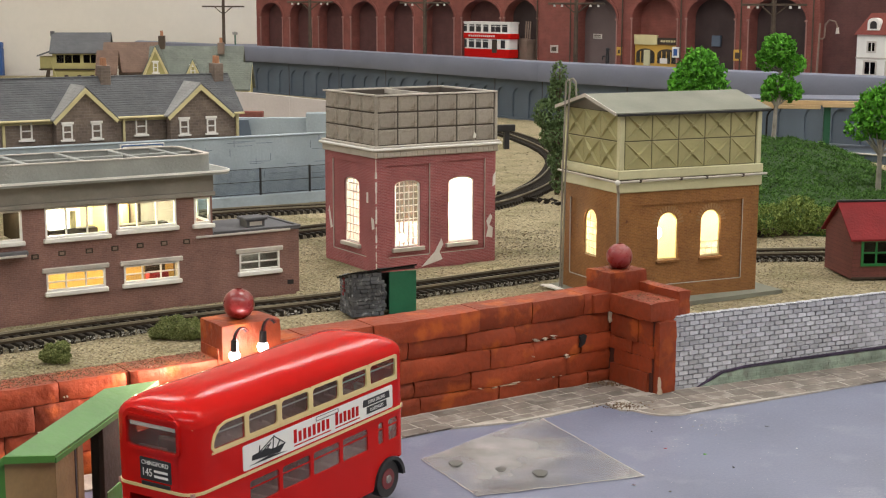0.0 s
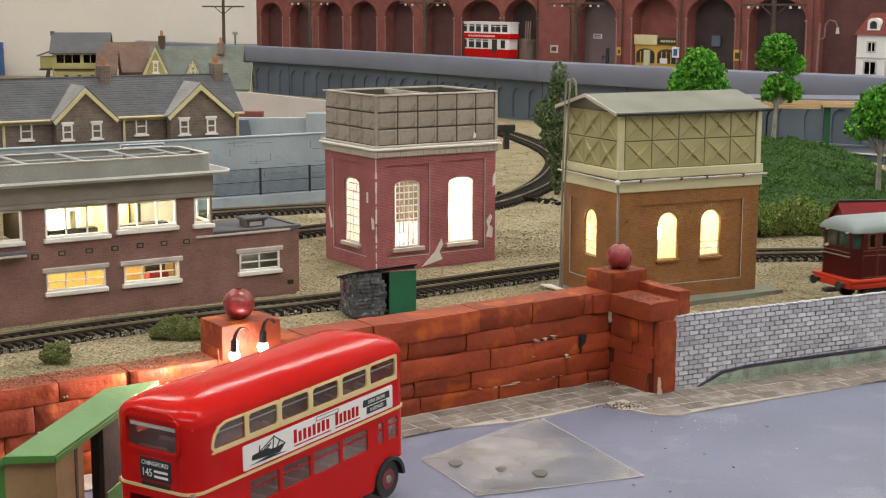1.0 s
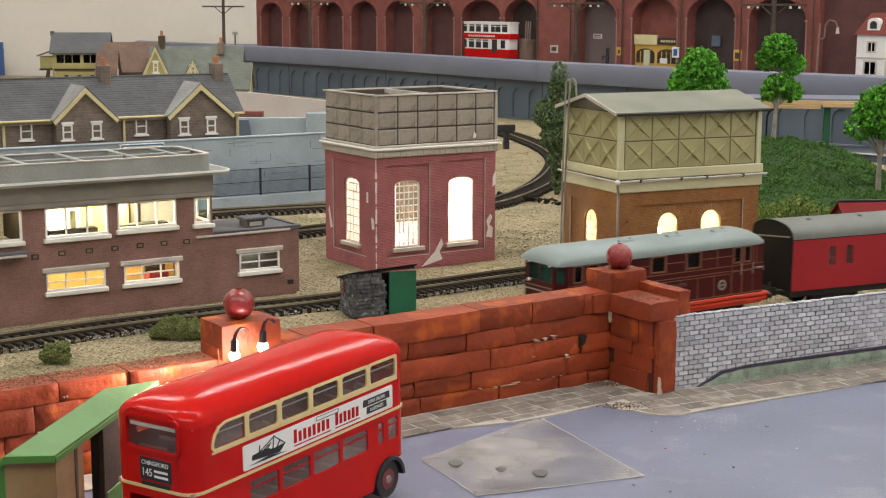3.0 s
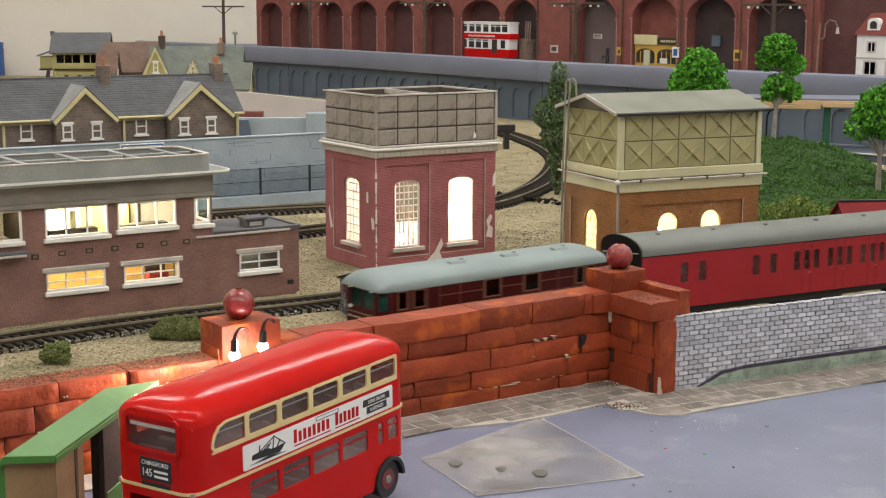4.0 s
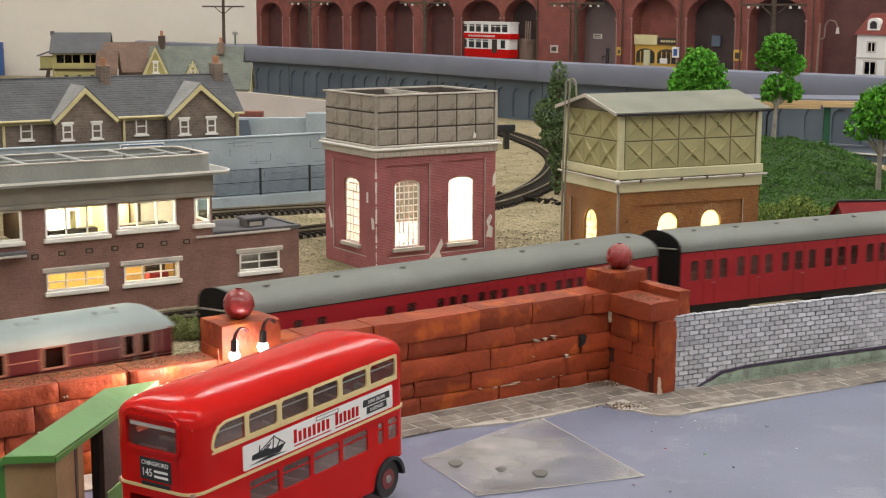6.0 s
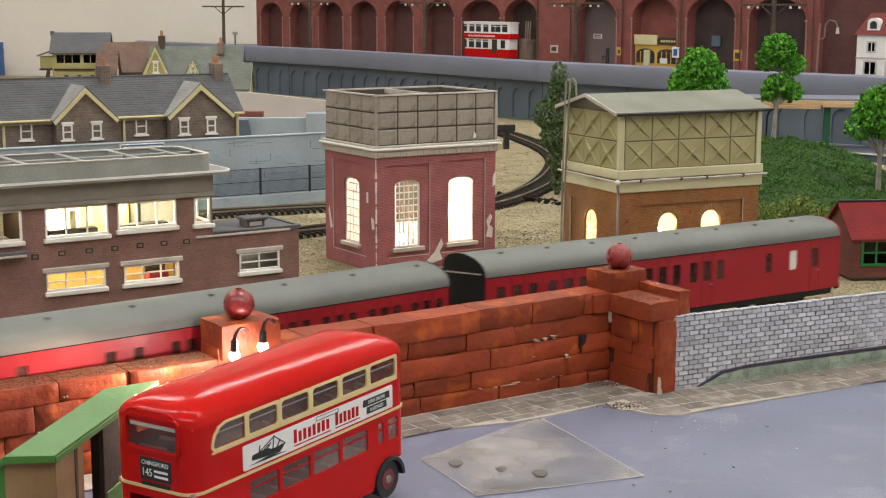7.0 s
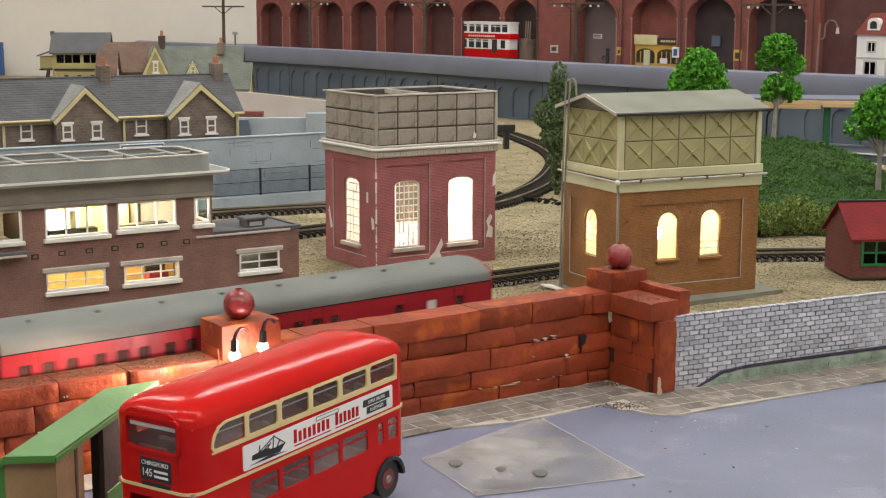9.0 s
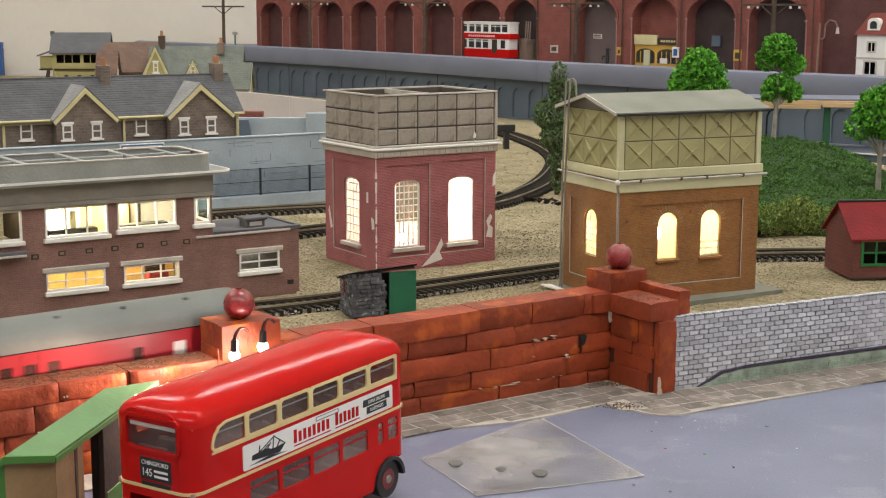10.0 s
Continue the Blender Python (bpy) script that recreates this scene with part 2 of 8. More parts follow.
GREY_JOINT = paint("grey_joint", (0.235, 0.235, 0.275), 0.9, 0.2, 80, 900, 0.4)
BED = paint("track_ballast", (0.105, 0.088, 0.058), 0.95, 0.45, 60, 900, 1.0, stain=(0.21, 0.18, 0.12), stain_at=0.56)
HOUSE_ROOF_RED = paint("brown_red_tile", (0.20, 0.055, 0.045), 0.8, 0.18, 40, 500, 0.4, shine=0.2)
TORN_EDGE = paint("torn_edge", (0.055, 0.04, 0.075), 0.9, 0.3, 90, 800, 0.4)
MOSS = paint("moss_green", (0.31, 0.385, 0.315), 0.9, 0.3, 90, 900, 0.5, stain=(0.22, 0.25, 0.21), stain_at=0.58)
MAROON_BRICK = bricks("maroon_brick", (0.45, 0.115, 0.122), (0.345, 0.083, 0.091), (0.56, 0.28, 0.275), 2.8, 1.0, 0.11)
OCHRE_BRICK = bricks("ochre_brick", (0.37, 0.160, 0.040), (0.29, 0.115, 0.030), (0.40, 0.20, 0.08), 2.6, 0.9, 0.10, stain=(0.13, 0.045, 0.018))
VOUSSOIR = paint("arch_brick", (0.42, 0.23, 0.10), 0.8, 0.2, 80, 700, 0.3, each=0.25)
BOX_BRICK = bricks("brown_brick", (0.315, 0.160, 0.130), (0.262, 0.130, 0.108), (0.34, 0.215, 0.185), 3.0, 1.05, 0.11)
SHED_BOARD = bricks("shed_board", (0.22, 0.07, 0.055), (0.19, 0.06, 0.05), (0.10, 0.03, 0.025), 60.0, 2.6, 0.10)
TANK_GREY = paint("tank_grey", (0.40, 0.36, 0.31), 0.7, 0.2, 60, 700, 0.4, stain=(0.27, 0.235, 0.195), stain_at=0.6, each=0.15)
TANK_JOINT = paint("tank_joint", (0.085, 0.07, 0.058), 0.8, 0.15)
TANK_GREEN = paint("tank_green", (0.40, 0.375, 0.185), 0.6, 0.10, 60, 700, 0.3, each=0.06)
TANK_GAP = paint("tank_gap", (0.085, 0.078, 0.038), 0.8, 0.15)
PALE_TRIM = paint("pale_green_trim", (0.55, 0.53, 0.33), 0.55, 0.08, 60, 700, 0.2)
ROOF_SHEET = paint("grey_green_roof", (0.205, 0.21, 0.168), 0.7, 0.16, 40, 700, 0.3, shine=0.3)
STONE_TRIM = paint("stone_trim", (0.52, 0.48, 0.43), 0.75, 0.14, 90, 800, 0.4)
WHITE = paint("white_paint", (0.78, 0.77, 0.73), 0.5, 0.05, 80, 700, 0.15)
TORN = paint("torn_card", (0.72, 0.68, 0.64), 0.9, 0.1, 120, 800, 0.4)
CONCRETE = paint("grey_concrete", (0.285, 0.295, 0.275), 0.75, 0.16, 45, 700, 0.3)
FASCIA = paint("fascia_grey_brown", (0.245, 0.225, 0.195), 0.7, 0.16, 45, 700, 0.2)
DARK_ROOF = paint("dark_flat_roof", (0.10, 0.10, 0.11), 0.7, 0.15, 50, 700, 0.3)
SLATE = bricks("grey_slate", (0.125, 0.13, 0.14), (0.10, 0.105, 0.115), (0.07, 0.07, 0.075), 4.0, 2.2, 0.10, 0.7, 0.5)
# lighter copy of the slate, with the light on the left bay slopes painted in
LIT_SLATE = bricks("lit_slate", (0.36, 0.36, 0.35), (0.32, 0.32, 0.31), (0.22, 0.22, 0.22), 4.0, 2.2, 0.10, 0.7, 0.5)
HOUSE_STONE = bricks("brown_stone", (0.24, 0.185, 0.15), (0.17, 0.13, 0.105), (0.27, 0.225, 0.19), 5.0, 2.6, 0.15)
CREAM = paint("cream_paint", (0.63, 0.56, 0.30), 0.6, 0.08, 60, 700, 0.2)
BLUE_WALL = paint("pale_blue_wall", (0.345, 0.41, 0.455), 0.75, 0.16, 20, 500, 0.3, stain=(0.29, 0.345, 0.385), stain_at=0.6)
DARK_BLUE = paint("dark_blue_grey", (0.095, 0.125, 0.165), 0.7, 0.14, 14, 400, 0.3)
BAND_BLUE = paint("parapet_blue_grey", (0.17, 0.185, 0.25), 0.55, 0.10, 12, 400, 0.2)
PINK_WALL = paint("pinkish_render", (0.52, 0.475, 0.455), 0.8, 0.10, 18, 400, 0.3)
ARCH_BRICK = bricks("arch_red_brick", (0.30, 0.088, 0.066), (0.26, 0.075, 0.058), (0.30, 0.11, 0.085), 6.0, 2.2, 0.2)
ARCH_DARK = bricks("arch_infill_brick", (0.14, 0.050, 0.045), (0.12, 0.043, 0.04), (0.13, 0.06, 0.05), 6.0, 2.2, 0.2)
NEAR_BLACK = paint("near_black_infill", (0.055, 0.035, 0.033), 0.9, 0.3, 25, 300, 0.4)
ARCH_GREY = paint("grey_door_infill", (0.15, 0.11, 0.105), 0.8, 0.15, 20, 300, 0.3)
RUST_STONE = paint("arch_trim_stone", (0.34, 0.18, 0.15), 0.8, 0.15, 50, 500, 0.4)
RAIL = paint("rail_metal", (0.24, 0.21, 0.145), 0.55, 0.3, 40, 600, 0.3, metal=0.2)
SLEEPER = paint("sleeper_black", (0.026, 0.021, 0.016), 0.8, 0.3, 50, 600, 0.4, shine=0.2)
WEB = paint("rail_web", (0.055, 0.04, 0.026), 0.8, 0.25, 50, 600, 0.4, shine=0.2)
BUS_RED = enamel("bus_red", (0.50, 0.010, 0.008), 0.14, 0.13)
BUS_CREAM = paint("bus_cream", (0.70, 0.55, 0.26), 0.4, 0.06, 50, 500, 0.1)
BLACK = paint("black_plastic", (0.018, 0.018, 0.02), 0.5, 0.2, 60, 700, 0.2)
TYRE = paint("tyre_rubber", (0.03, 0.028, 0.028), 0.7, 0.2, 60, 700, 0.3)
HUB = paint("wheel_hub", (0.20, 0.03, 0.03), 0.4, 0.15, 60, 700, 0.2)
SEAT = paint("bus_seat", (0.42, 0.22, 0.19), 0.8, 0.2, 60, 700, 0.3)
COACH_RED = paint("coach_crimson", (0.34, 0.012, 0.022), 0.42, 0.10, 25, 600, 0.12)
COACH_ROOF = paint("coach_roof", (0.135, 0.146, 0.132), 0.6, 0.18, 22, 600, 0.3)
COACH_END = paint("coach_end_black", (0.010, 0.009, 0.009), 0.7, 0.2, 40, 600, 0.2, shine=0.12)
LOCO_BROWN = paint("loco_maroon", (0.062, 0.006, 0.007), 0.4, 0.15, 30, 600, 0.06, shine=0.22)
LOCO_DARK = paint("loco_dark_brown", (0.075, 0.022, 0.014), 0.4, 0.15, 30, 600, 0.1)
LOCO_GOLD = paint("loco_lining", (0.20, 0.085, 0.055), 0.5, 0.15, 60, 700, 0.1, shine=0.3)
LOCO_ROOF = paint("loco_roof", (0.215, 0.265, 0.262), 0.5, 0.10, 25, 600, 0.15, shine=0.35)
LOCO_FRAME = paint("loco_red_frame", (0.62, 0.045, 0.018), 0.4, 0.1, 40, 600, 0.1)
LOCO_BLIND = paint("loco_blind", (0.16, 0.09, 0.06), 0.8, 0.15, 60, 600, 0.1)
GREEN_SHED = paint("green_roof_paint", (0.115, 0.245, 0.085), 0.6, 0.12, 30, 500, 0.3)
GREEN_EDGE = paint("green_edge_paint", (0.06, 0.20, 0.03), 0.6, 0.12, 30, 500, 0.3)
OCHRE_BOARD = paint("ochre_board", (0.30, 0.20, 0.09), 0.75, 0.2, 60, 600, 0.4)
DARK_WOOD = paint("dark_timber", (0.05, 0.035, 0.022), 0.8, 0.25, 60, 600, 0.4)
HUT_STONE = paint("hut_stone", (0.135, 0.14, 0.158), 0.8, 0.35, 120, 900, 0.9, stain=(0.33, 0.34, 0.36), stain_at=0.61, each=0.45)
HUT_RED = paint("hut_red_smear", (0.20, 0.035, 0.04), 0.8, 0.3, 120, 900, 0.6)
HUT_GREEN = paint("hut_green", (0.012, 0.125, 0.065), 0.5, 0.10, 60, 600, 0.15)
SHED_ROOF = paint("shed_red_roof", (0.20, 0.018, 0.02), 0.75, 0.2, 40, 600, 0.35, shine=0.2)
FRAME_GREEN = paint("green_window_frame", (0.02, 0.20, 0.05), 0.5, 0.1)
GRASS = scatter("grass_fibre", ((0.022, 0.060, 0.010), (0.05, 0.135, 0.018), (0.082, 0.20, 0.028), (0.13, 0.27, 0.05)))
TURF = paint("turf_base", (0.03, 0.075, 0.014), 0.95, 0.4, 40, 700, 0.8)
BUSH = scatter("bush_foam", ((0.10, 0.13, 0.035), (0.23, 0.27, 0.085), (0.37, 0.40, 0.16)))
HEDGE = scatter("hedge_foam", ((0.07, 0.12, 0.015), (0.21, 0.30, 0.055), (0.36, 0.44, 0.12)))
LEAF = scatter("leaf_bright", ((0.04, 0.17, 0.010), (0.10, 0.36, 0.02), (0.18, 0.56, 0.04)), 0.85)
FIR = scatter("leaf_dark", ((0.05, 0.085, 0.03), (0.115, 0.185, 0.065), (0.19, 0.29, 0.115)))
BARK = paint("pale_bark", (0.34, 0.31, 0.27), 0.85, 0.3, 90, 800, 0.6)
BARK_DARK = paint("dark_bark", (0.09, 0.065, 0.045), 0.9, 0.3, 90, 800, 0.6)
PINE = paint("bare_timber", (0.58, 0.40, 0.21), 0.7, 0.12, 40, 500, 0.3)
POST_GREEN = paint("post_green", (0.02, 0.10, 0.05), 0.5, 0.1)
STEEL = paint("dull_steel", (0.34, 0.32, 0.29), 0.4, 0.12, 60, 600, 0.1, metal=0.5)
RUSTY = paint("rusty_pipe", (0.24, 0.17, 0.13), 0.6, 0.2, 60, 600, 0.2)
BROWN_TILE = bricks("brown_tile", (0.22, 0.135, 0.095), (0.18, 0.11, 0.08), (0.12, 0.075, 0.055), 4.0, 2.2, 0.1, 0.8, 0.5)
GREY_TILE = bricks("green_grey_tile", (0.20, 0.225, 0.19), (0.17, 0.19, 0.16), (0.11, 0.125, 0.10), 4.0, 2.2, 0.1, 0.8, 0.5)
OLIVE = paint("olive_cream", (0.40, 0.36, 0.15), 0.7, 0.12, 60, 600, 0.3)
TERRA = paint("chimney_pot", (0.42, 0.20, 0.11), 0.8, 0.15)
YELLOW = paint("shop_yellow", (0.60, 0.36, 0.06), 0.6, 0.1)
BLUE_SIGN = paint("blue_sign", (0.03, 0.10, 0.32), 0.5, 0.1)
FILM = film("clear_film", (0.43, 0.425, 0.405), 0.52, 0.22, 0.40)
GRIME = paint("oil_spot", (0.12, 0.12, 0.11), 0.4, 0.3, 80, 500, 0.2)
GLASS = glass("window_glass")
# pinkish haze of lit interior and reflections is put into the pane colour
BUS_GLASS = film("bus_glass", (0.34, 0.26, 0.24), 0.28, 0.08)
COACH_GLASS = film("coach_glass", (0.16, 0.07, 0.06), 0.50, 0.15)
CAB_GLASS = film("cab_glass", (0.02, 0.085, 0.066), 0.66, 0.06, 0.12)
DARK_GLASS = glass("smoked_glass", (0.42, 0.40, 0.40), 0.06)
LED = glow("led_white", (1.0, 0.93, 0.90), 60.0)
BULB = glow("bulb_warm", (1.0, 0.86, 0.62), 30.0)
TUBE = glow("tube_light", (1.0, 0.98, 0.95), TUBE_GLOW)
CARD = paint("white_card", (0.80, 0.76, 0.68), 0.9, 0.04, 40, 400, 0.1)
ORANGE_CARD = paint("orange_card", (0.66, 0.40, 0.11), 0.8, 0.1, 40, 400, 0.1)


def lamp(name, x, y, z, watts, color, radius=1.5):
    data = bpy.data.lights.new(name, "POINT")
    data.energy, data.color, data.shadow_soft_size = watts, color, radius * MM
    ob = new(name, data)
    ob.location = (x * MM, y * MM, z * MM)
    return ob


# ---- room ----
def room():
    x0, x1, y0, y1, z0, z1 = -2300, 2400, -2200, 3450, -950, 1500
    t = 80
    for name, b in (("wall_north", (x0 - t, x1 + t, y1, y1 + t, z0, z1)), ("wall_south", (x0 - t, x1 + t, y0 - t, y0, z0, z1)),
                    ("wall_west", (x0 - t, x0, y0, y1, z0, z1)), ("wall_east", (x1, x1 + t, y0, y1, z0, z1))):
        solid(name, M().box(*b), CREAM_WALL, 0, 0, 0, 0, "plain off-white painted room wall", "wall", kind="structure")
    solid("floor", M().box(x0, x1, y0, y1, z0 - t, z0), FLOOR, 0, 0, 0, 0, "plain grey room floor under the layout", "floor", kind="structure")
    solid("ceiling", M().box(x0 - t, x1 + t, y0 - t, y1 + t, z1, z1 + t), CEILING, 0, 0, 0, 0, "plain white room ceiling", "ceiling", kind="structure")
    k = 0
    for cx in (-1100, 300, 1500):
        for cy in (-600, 800, 2200):
            k += 1
            light = thing("ceiling_light", cx, cy, 1500, 0, "white strip light fixed to the ceiling", "light", "strip lights on the ceiling")
            part("housing", M().box(-610, 610, -60, 60, -30, 0, 6), WHITE, light)
            part("tube", M().cyl((-580, 0, -48), (580, 0, -48), 16, 16, 12), TUBE, light)
            data = bpy.data.lights.new("strip_light", "AREA")
            data.shape, data.size, data.size_y, data.energy, data.color = "RECTANGLE", 1.16, 0.06, CEILING_WATTS, (1.0, 0.97, 0.93)
            ob = new("strip_light", data)
            ob.matrix_world = pose(cx * MM, cy * MM, 1.43, 0, 0, 0)


# ---- layout boards ----
def ridge_noise(x, y, s):
    return noise.noise(Vector((x / s, y / s, 0.3)))


def ground():
    """One sheet of scenic ground on the boards, gently uneven, with the hillside as part of it."""
    m = M()
    xs = list(range(-1300, -300, 50)) + list(range(-300, 420, 6)) + list(range(420, 1400, 50))
    ys = list(range(560, 1500, 6)) + list(range(1500, 3400, 40))
    nx = len(xs)
    for y in ys:
        for x in xs:
            m.v.append((x, y, hill(x, y) + 0.8 * ridge_noise(x, y, 14) - 1.2))
    for j in range(len(ys) - 1):
        m.f += [(j * nx + i, j * nx + i + 1, (j + 1) * nx + i + 1, (j + 1) * nx + i) for i in range(nx - 1)]
    # the part in front of the wall is the road board, so cut the sheet there
    keep = []
    for q in m.f:
        cx, cy = sum(m.v[i][0] for i in q) / 4, sum(m.v[i][1] for i in q) / 4
        if cy > wall_y(cx) + 10:
            keep.append(q)
    m.f = keep
    solid("ground", m, GROUND, 0, 0, 0, 0, "sandy brown ballast and dirt ground of the layout", "ground", kind="structure", raw=True)


def hill(x, y):
    """Height of the grassy hillside behind the green tank."""
    if x < 150 or y < 1010:
        return 0.0
    edge = min((x - 215 + (y - 1060) * 0.12) / 60, (y - 1085) / 380, 1.0)
    e = max(edge, 0.0)
    top = 36 - 0.0017 * max(x - 0.17 * y - 62, 0.0) ** 2
    lumps = 3.0 * ridge_noise(x, y, 42) + 2.6 * ridge_noise(x + 90, y, 17)
    return max(top, 8.0) * e ** 0.85 * (1.0 if y < 1500 else max(0.0, 1 - (y - 1500) / 50)) + lumps * min(e * 2, 1.0)


def wall_y(x):
    """The line of the street wall."""
    if x > 88:
        return 640 + (x - 103) * 0.5
    return 600.5 + (x + 17) * 0.674


def boards():
    m = M().box(-1300, 1400, -200, 3400, -40, -6)
    solid("baseboard", m, OCHRE_BOARD, 0, 0, 0, 0, "plywood baseboard under the whole layout", "board", kind="structure")
    leg = thing("trestle", 0, 1500, -950, 0, "timber trestle that carries the baseboard", "trestle")
    for x in (-1200, 1300):
        for y in (-1200, 1800):
            part("leg", M().box(x - 30, x + 30, y - 30, y + 30, 0, 910, 3), PINE, leg)
    m = M().prism([(-680, -200), (1400, -200), (1400, wall_y(1400) + 12), (103, wall_y(103) + 12), (88, wall_y(88) + 12), (-680, wall_y(-680) + 12)], flat, -6, 0)
    solid("road", m, ROAD, 0, 0, 0, 0, "blue-grey painted road surface with dust", "road", kind="structure")


# ---- tracks ----
def track(name, points, label, half=8.25):
    """Rails and sleepers along a polyline in plan (millimetres)."""
    pts = [Vector((x, y, 0)) for x, y in points]
    t = thing(name, 0, 0, 0, 0, label, "railway track", kind="structure")
    fine = []
    for k in range(len(pts) - 1):
        p0, p1 = pts[max(k - 1, 0)], pts[k]
        p2, p3 = pts[k + 1], pts[min(k + 2, len(pts) - 1)]
        steps = max(int((p2 - p1).length / 12), 1)
        for i in range(steps):
            s = i / steps
            fine.append(0.5 * ((2 * p1) + (p2 - p0) * s + (2 * p0 - 5 * p1 + 4 * p2 - p3) * s * s + (3 * p1 - p0 - 3 * p2 + p3) * s ** 3))
    fine.append(pts[-1])
    normal = []
    for i in range(len(fine)):
        d = (fine[min(i + 1, len(fine) - 1)] - fine[max(i - 1, 0)]).normalized()
        normal.append(Vector((-d.y, d.x, 0)))
    for sgn in (-1, 1):
        for nm, w, z0, z1, mt in (("rail", 0.55, 3.4, 4.5, RAIL), ("rail_foot", 0.9, 2.2, 3.4, WEB)):
            rings = []
            for p, n in zip(fine, normal):
                c = p + n * sgn * half
                rings.append([c - n * w + Vector((0, 0, z0)), c + n * w + Vector((0, 0, z0)), c + n * w + Vector((0, 0, z1)), c - n * w + Vector((0, 0, z1))])
            part(nm, M().loft(rings), mt, t)
    rings = []
    for p, n in zip(fine, normal):
        rings.append([p + n * w + Vector((0, 0, z)) for w, z in ((-16.5, -2.5), (-13.5, 0.6), (13.5, 0.6), (16.5, -2.5))])
    part("ballast_bed", M().loft(rings), BED, t)
    me = mesh_of("sleeper", M().box(-1.25, 1.25, -15.5, 15.5, -1.2, 2.2, 0.2), SLEEPER)
    gone, count = 0.0, 0
    for i in range(len(fine) - 1):
        d = fine[i + 1] - fine[i]
        step = d.length
        while gone < step and count < 300:
            p = fine[i] + d * (gone / step)
            part("sleeper", me, SLEEPER, t, at=mm(p.x, p.y, 0, 0, 0, math.degrees(math.atan2(d.y, d.x)) + random.uniform(-1.5, 1.5)))
            gone += 5.6
            count += 1
        gone -= step
    return t


CURVE_X, CURVE_Y, CURVE_R = 894.6, -465.5, 1455.5


WALL_YAW = 33.98
BEND_END, STRAIGHT_END = -986.0, -1310.0


def on_curve(sigma, inward=0.0):
    """Place and heading on the running line; sigma is the way along its near edge. inward: how far a long vehicle cuts the curve."""
    a = -max(sigma, BEND_END) / 1437.0
    x, y = CURVE_X - (CURVE_R - inward) * math.sin(a), CURVE_Y + (CURVE_R - inward) * math.cos(a)
    # past the bend the line runs straight, then beside the street wall
    past = max(min(sigma, BEND_END), STRAIGHT_END) - BEND_END
    x, y = x + past * math.cos(a), y + past * math.sin(a)
    past = min(sigma - STRAIGHT_END, 0.0)
    if past < 0:
        a = a + (radians(WALL_YAW) - a) * min(-past / 120.0, 1.0)
        x, y = x + past * math.cos(a), y + past * math.sin(a)
    return (x, y, math.degrees(a))


def tracks():
    track("track_front", [on_curve(s)[:2] for s in range(-1300, -380, 60)], "dark sleepered track close behind the street wall")
    track("track_yard", [(-420, 590), (-326, 650), (-226.7, 733.5), (-147, 792), (-66, 840), (-16.8, 877), (74, 942), (140, 985), (240, 1003), (330, 1003), (480, 985)],
          "weathered track that passes the signal box and towers")
    track("track_back", [(-500, 900), (-330, 985), (-180, 1050), (-92, 1108), (0, 1195), (60, 1290), (106, 1440), (128, 1640), (105, 1830), (60, 1980), (-40, 2140)],
          "brown weathered track in a sharp curve", half=8.25)
    track("track_siding", [(-480, 990), (-330, 1090), (-200, 1180), (-140, 1212), (-60, 1240)], "brown siding track beside the pale blue wall")


# ---- street wall of red blocks ----


# courses from the foot up: lower and upper edge at both ends, and the joints along the wall
COURSES_EAST = ((0.0, 0.0, 9.4, 6.0, (-30, 9.4, 51.1, 84.5, 101)), (9.4, 6.0, 14.6, 15.4, (-18, 6.5, 35.8, 88.6)), (14.6, 15.4, 25.6, 23.8, (-40, -8, 45.7, 69.7, 97.2)),
                (25.6, 23.8, 32.4, 33.0, (-26, 3.7, 33.3, 59.5)), (32.4, 33.0, 41.6, 43.0, (-46, -13.8, 40.1, 68.6, 98.5)))
COURSES_WEST = ((0, 0, 10, 9.6, (-140, -112)), (10, 9.6, 20.2, 19.8, (-168, -126)), (20.2, 19.8, 29.8, 30.2, (-157, -118)), (29.8, 30.2, 37.4, 37.8, (-147.6, -120.4)))


def rough_block(u0, u1, edge, y0, deep, seed):
    """A hand-cut block: wavering joints, rounded arrises and a lumpy face. edge(u) gives its lower and upper height."""
    nx, nz = max(int((u1 - u0) / 2.2), 3), 5
    m = M()
    for j in range(nz + 1):
        for i in range(nx + 1):
            u = u0 + (u1 - u0) * i / nx
            a, b = edge(u)
            wob = 0.35 * noise.noise(Vector((u / 7, seed * 3.1, 0)))
            z = a + 0.16 + wob + (b - a - 0.32) * j / nz
            rim = (i in (0, nx)) * 0.55 + (j in (0, nz)) * 0.5
            lump = 0.75 * noise.noise(Vector((u / 11, z / 6, seed * 1.7))) + 0.35 * noise.noise(Vector((u / 2.6, z / 1.6, seed * 2.3)))
            uu = u + (0.22 if i == 0 else -0.22 if i == nx else 0) + (i in (0, nx)) * 0.3 * noise.noise(Vector((z / 3, seed, 4)))
            m.v.append((uu, y0 + lump + rim, z))
    n = nx + 1
    m.f += [(j * n + i, j * n + i + 1, (j + 1) * n + i + 1, (j + 1) * n + i) for j in range(nz) for i in range(nx)]
    loop = [i for i in range(n)] + [j * n + nx for j in range(1, nz + 1)] + [nz * n + i for i in range(nx - 1, -1, -1)] + [j * n for j in range(nz - 1, 0, -1)]
    k = len(m.v)
    m.v += [(m.v[i][0], deep, m.v[i][2]) for i in loop]
    q = len(loop)
    m.f += [(loop[i], k + i, k + (i + 1) % q, loop[(i + 1) % q]) for i in range(q)]
    m.f.append(tuple(range(k, k + q)))
    return m


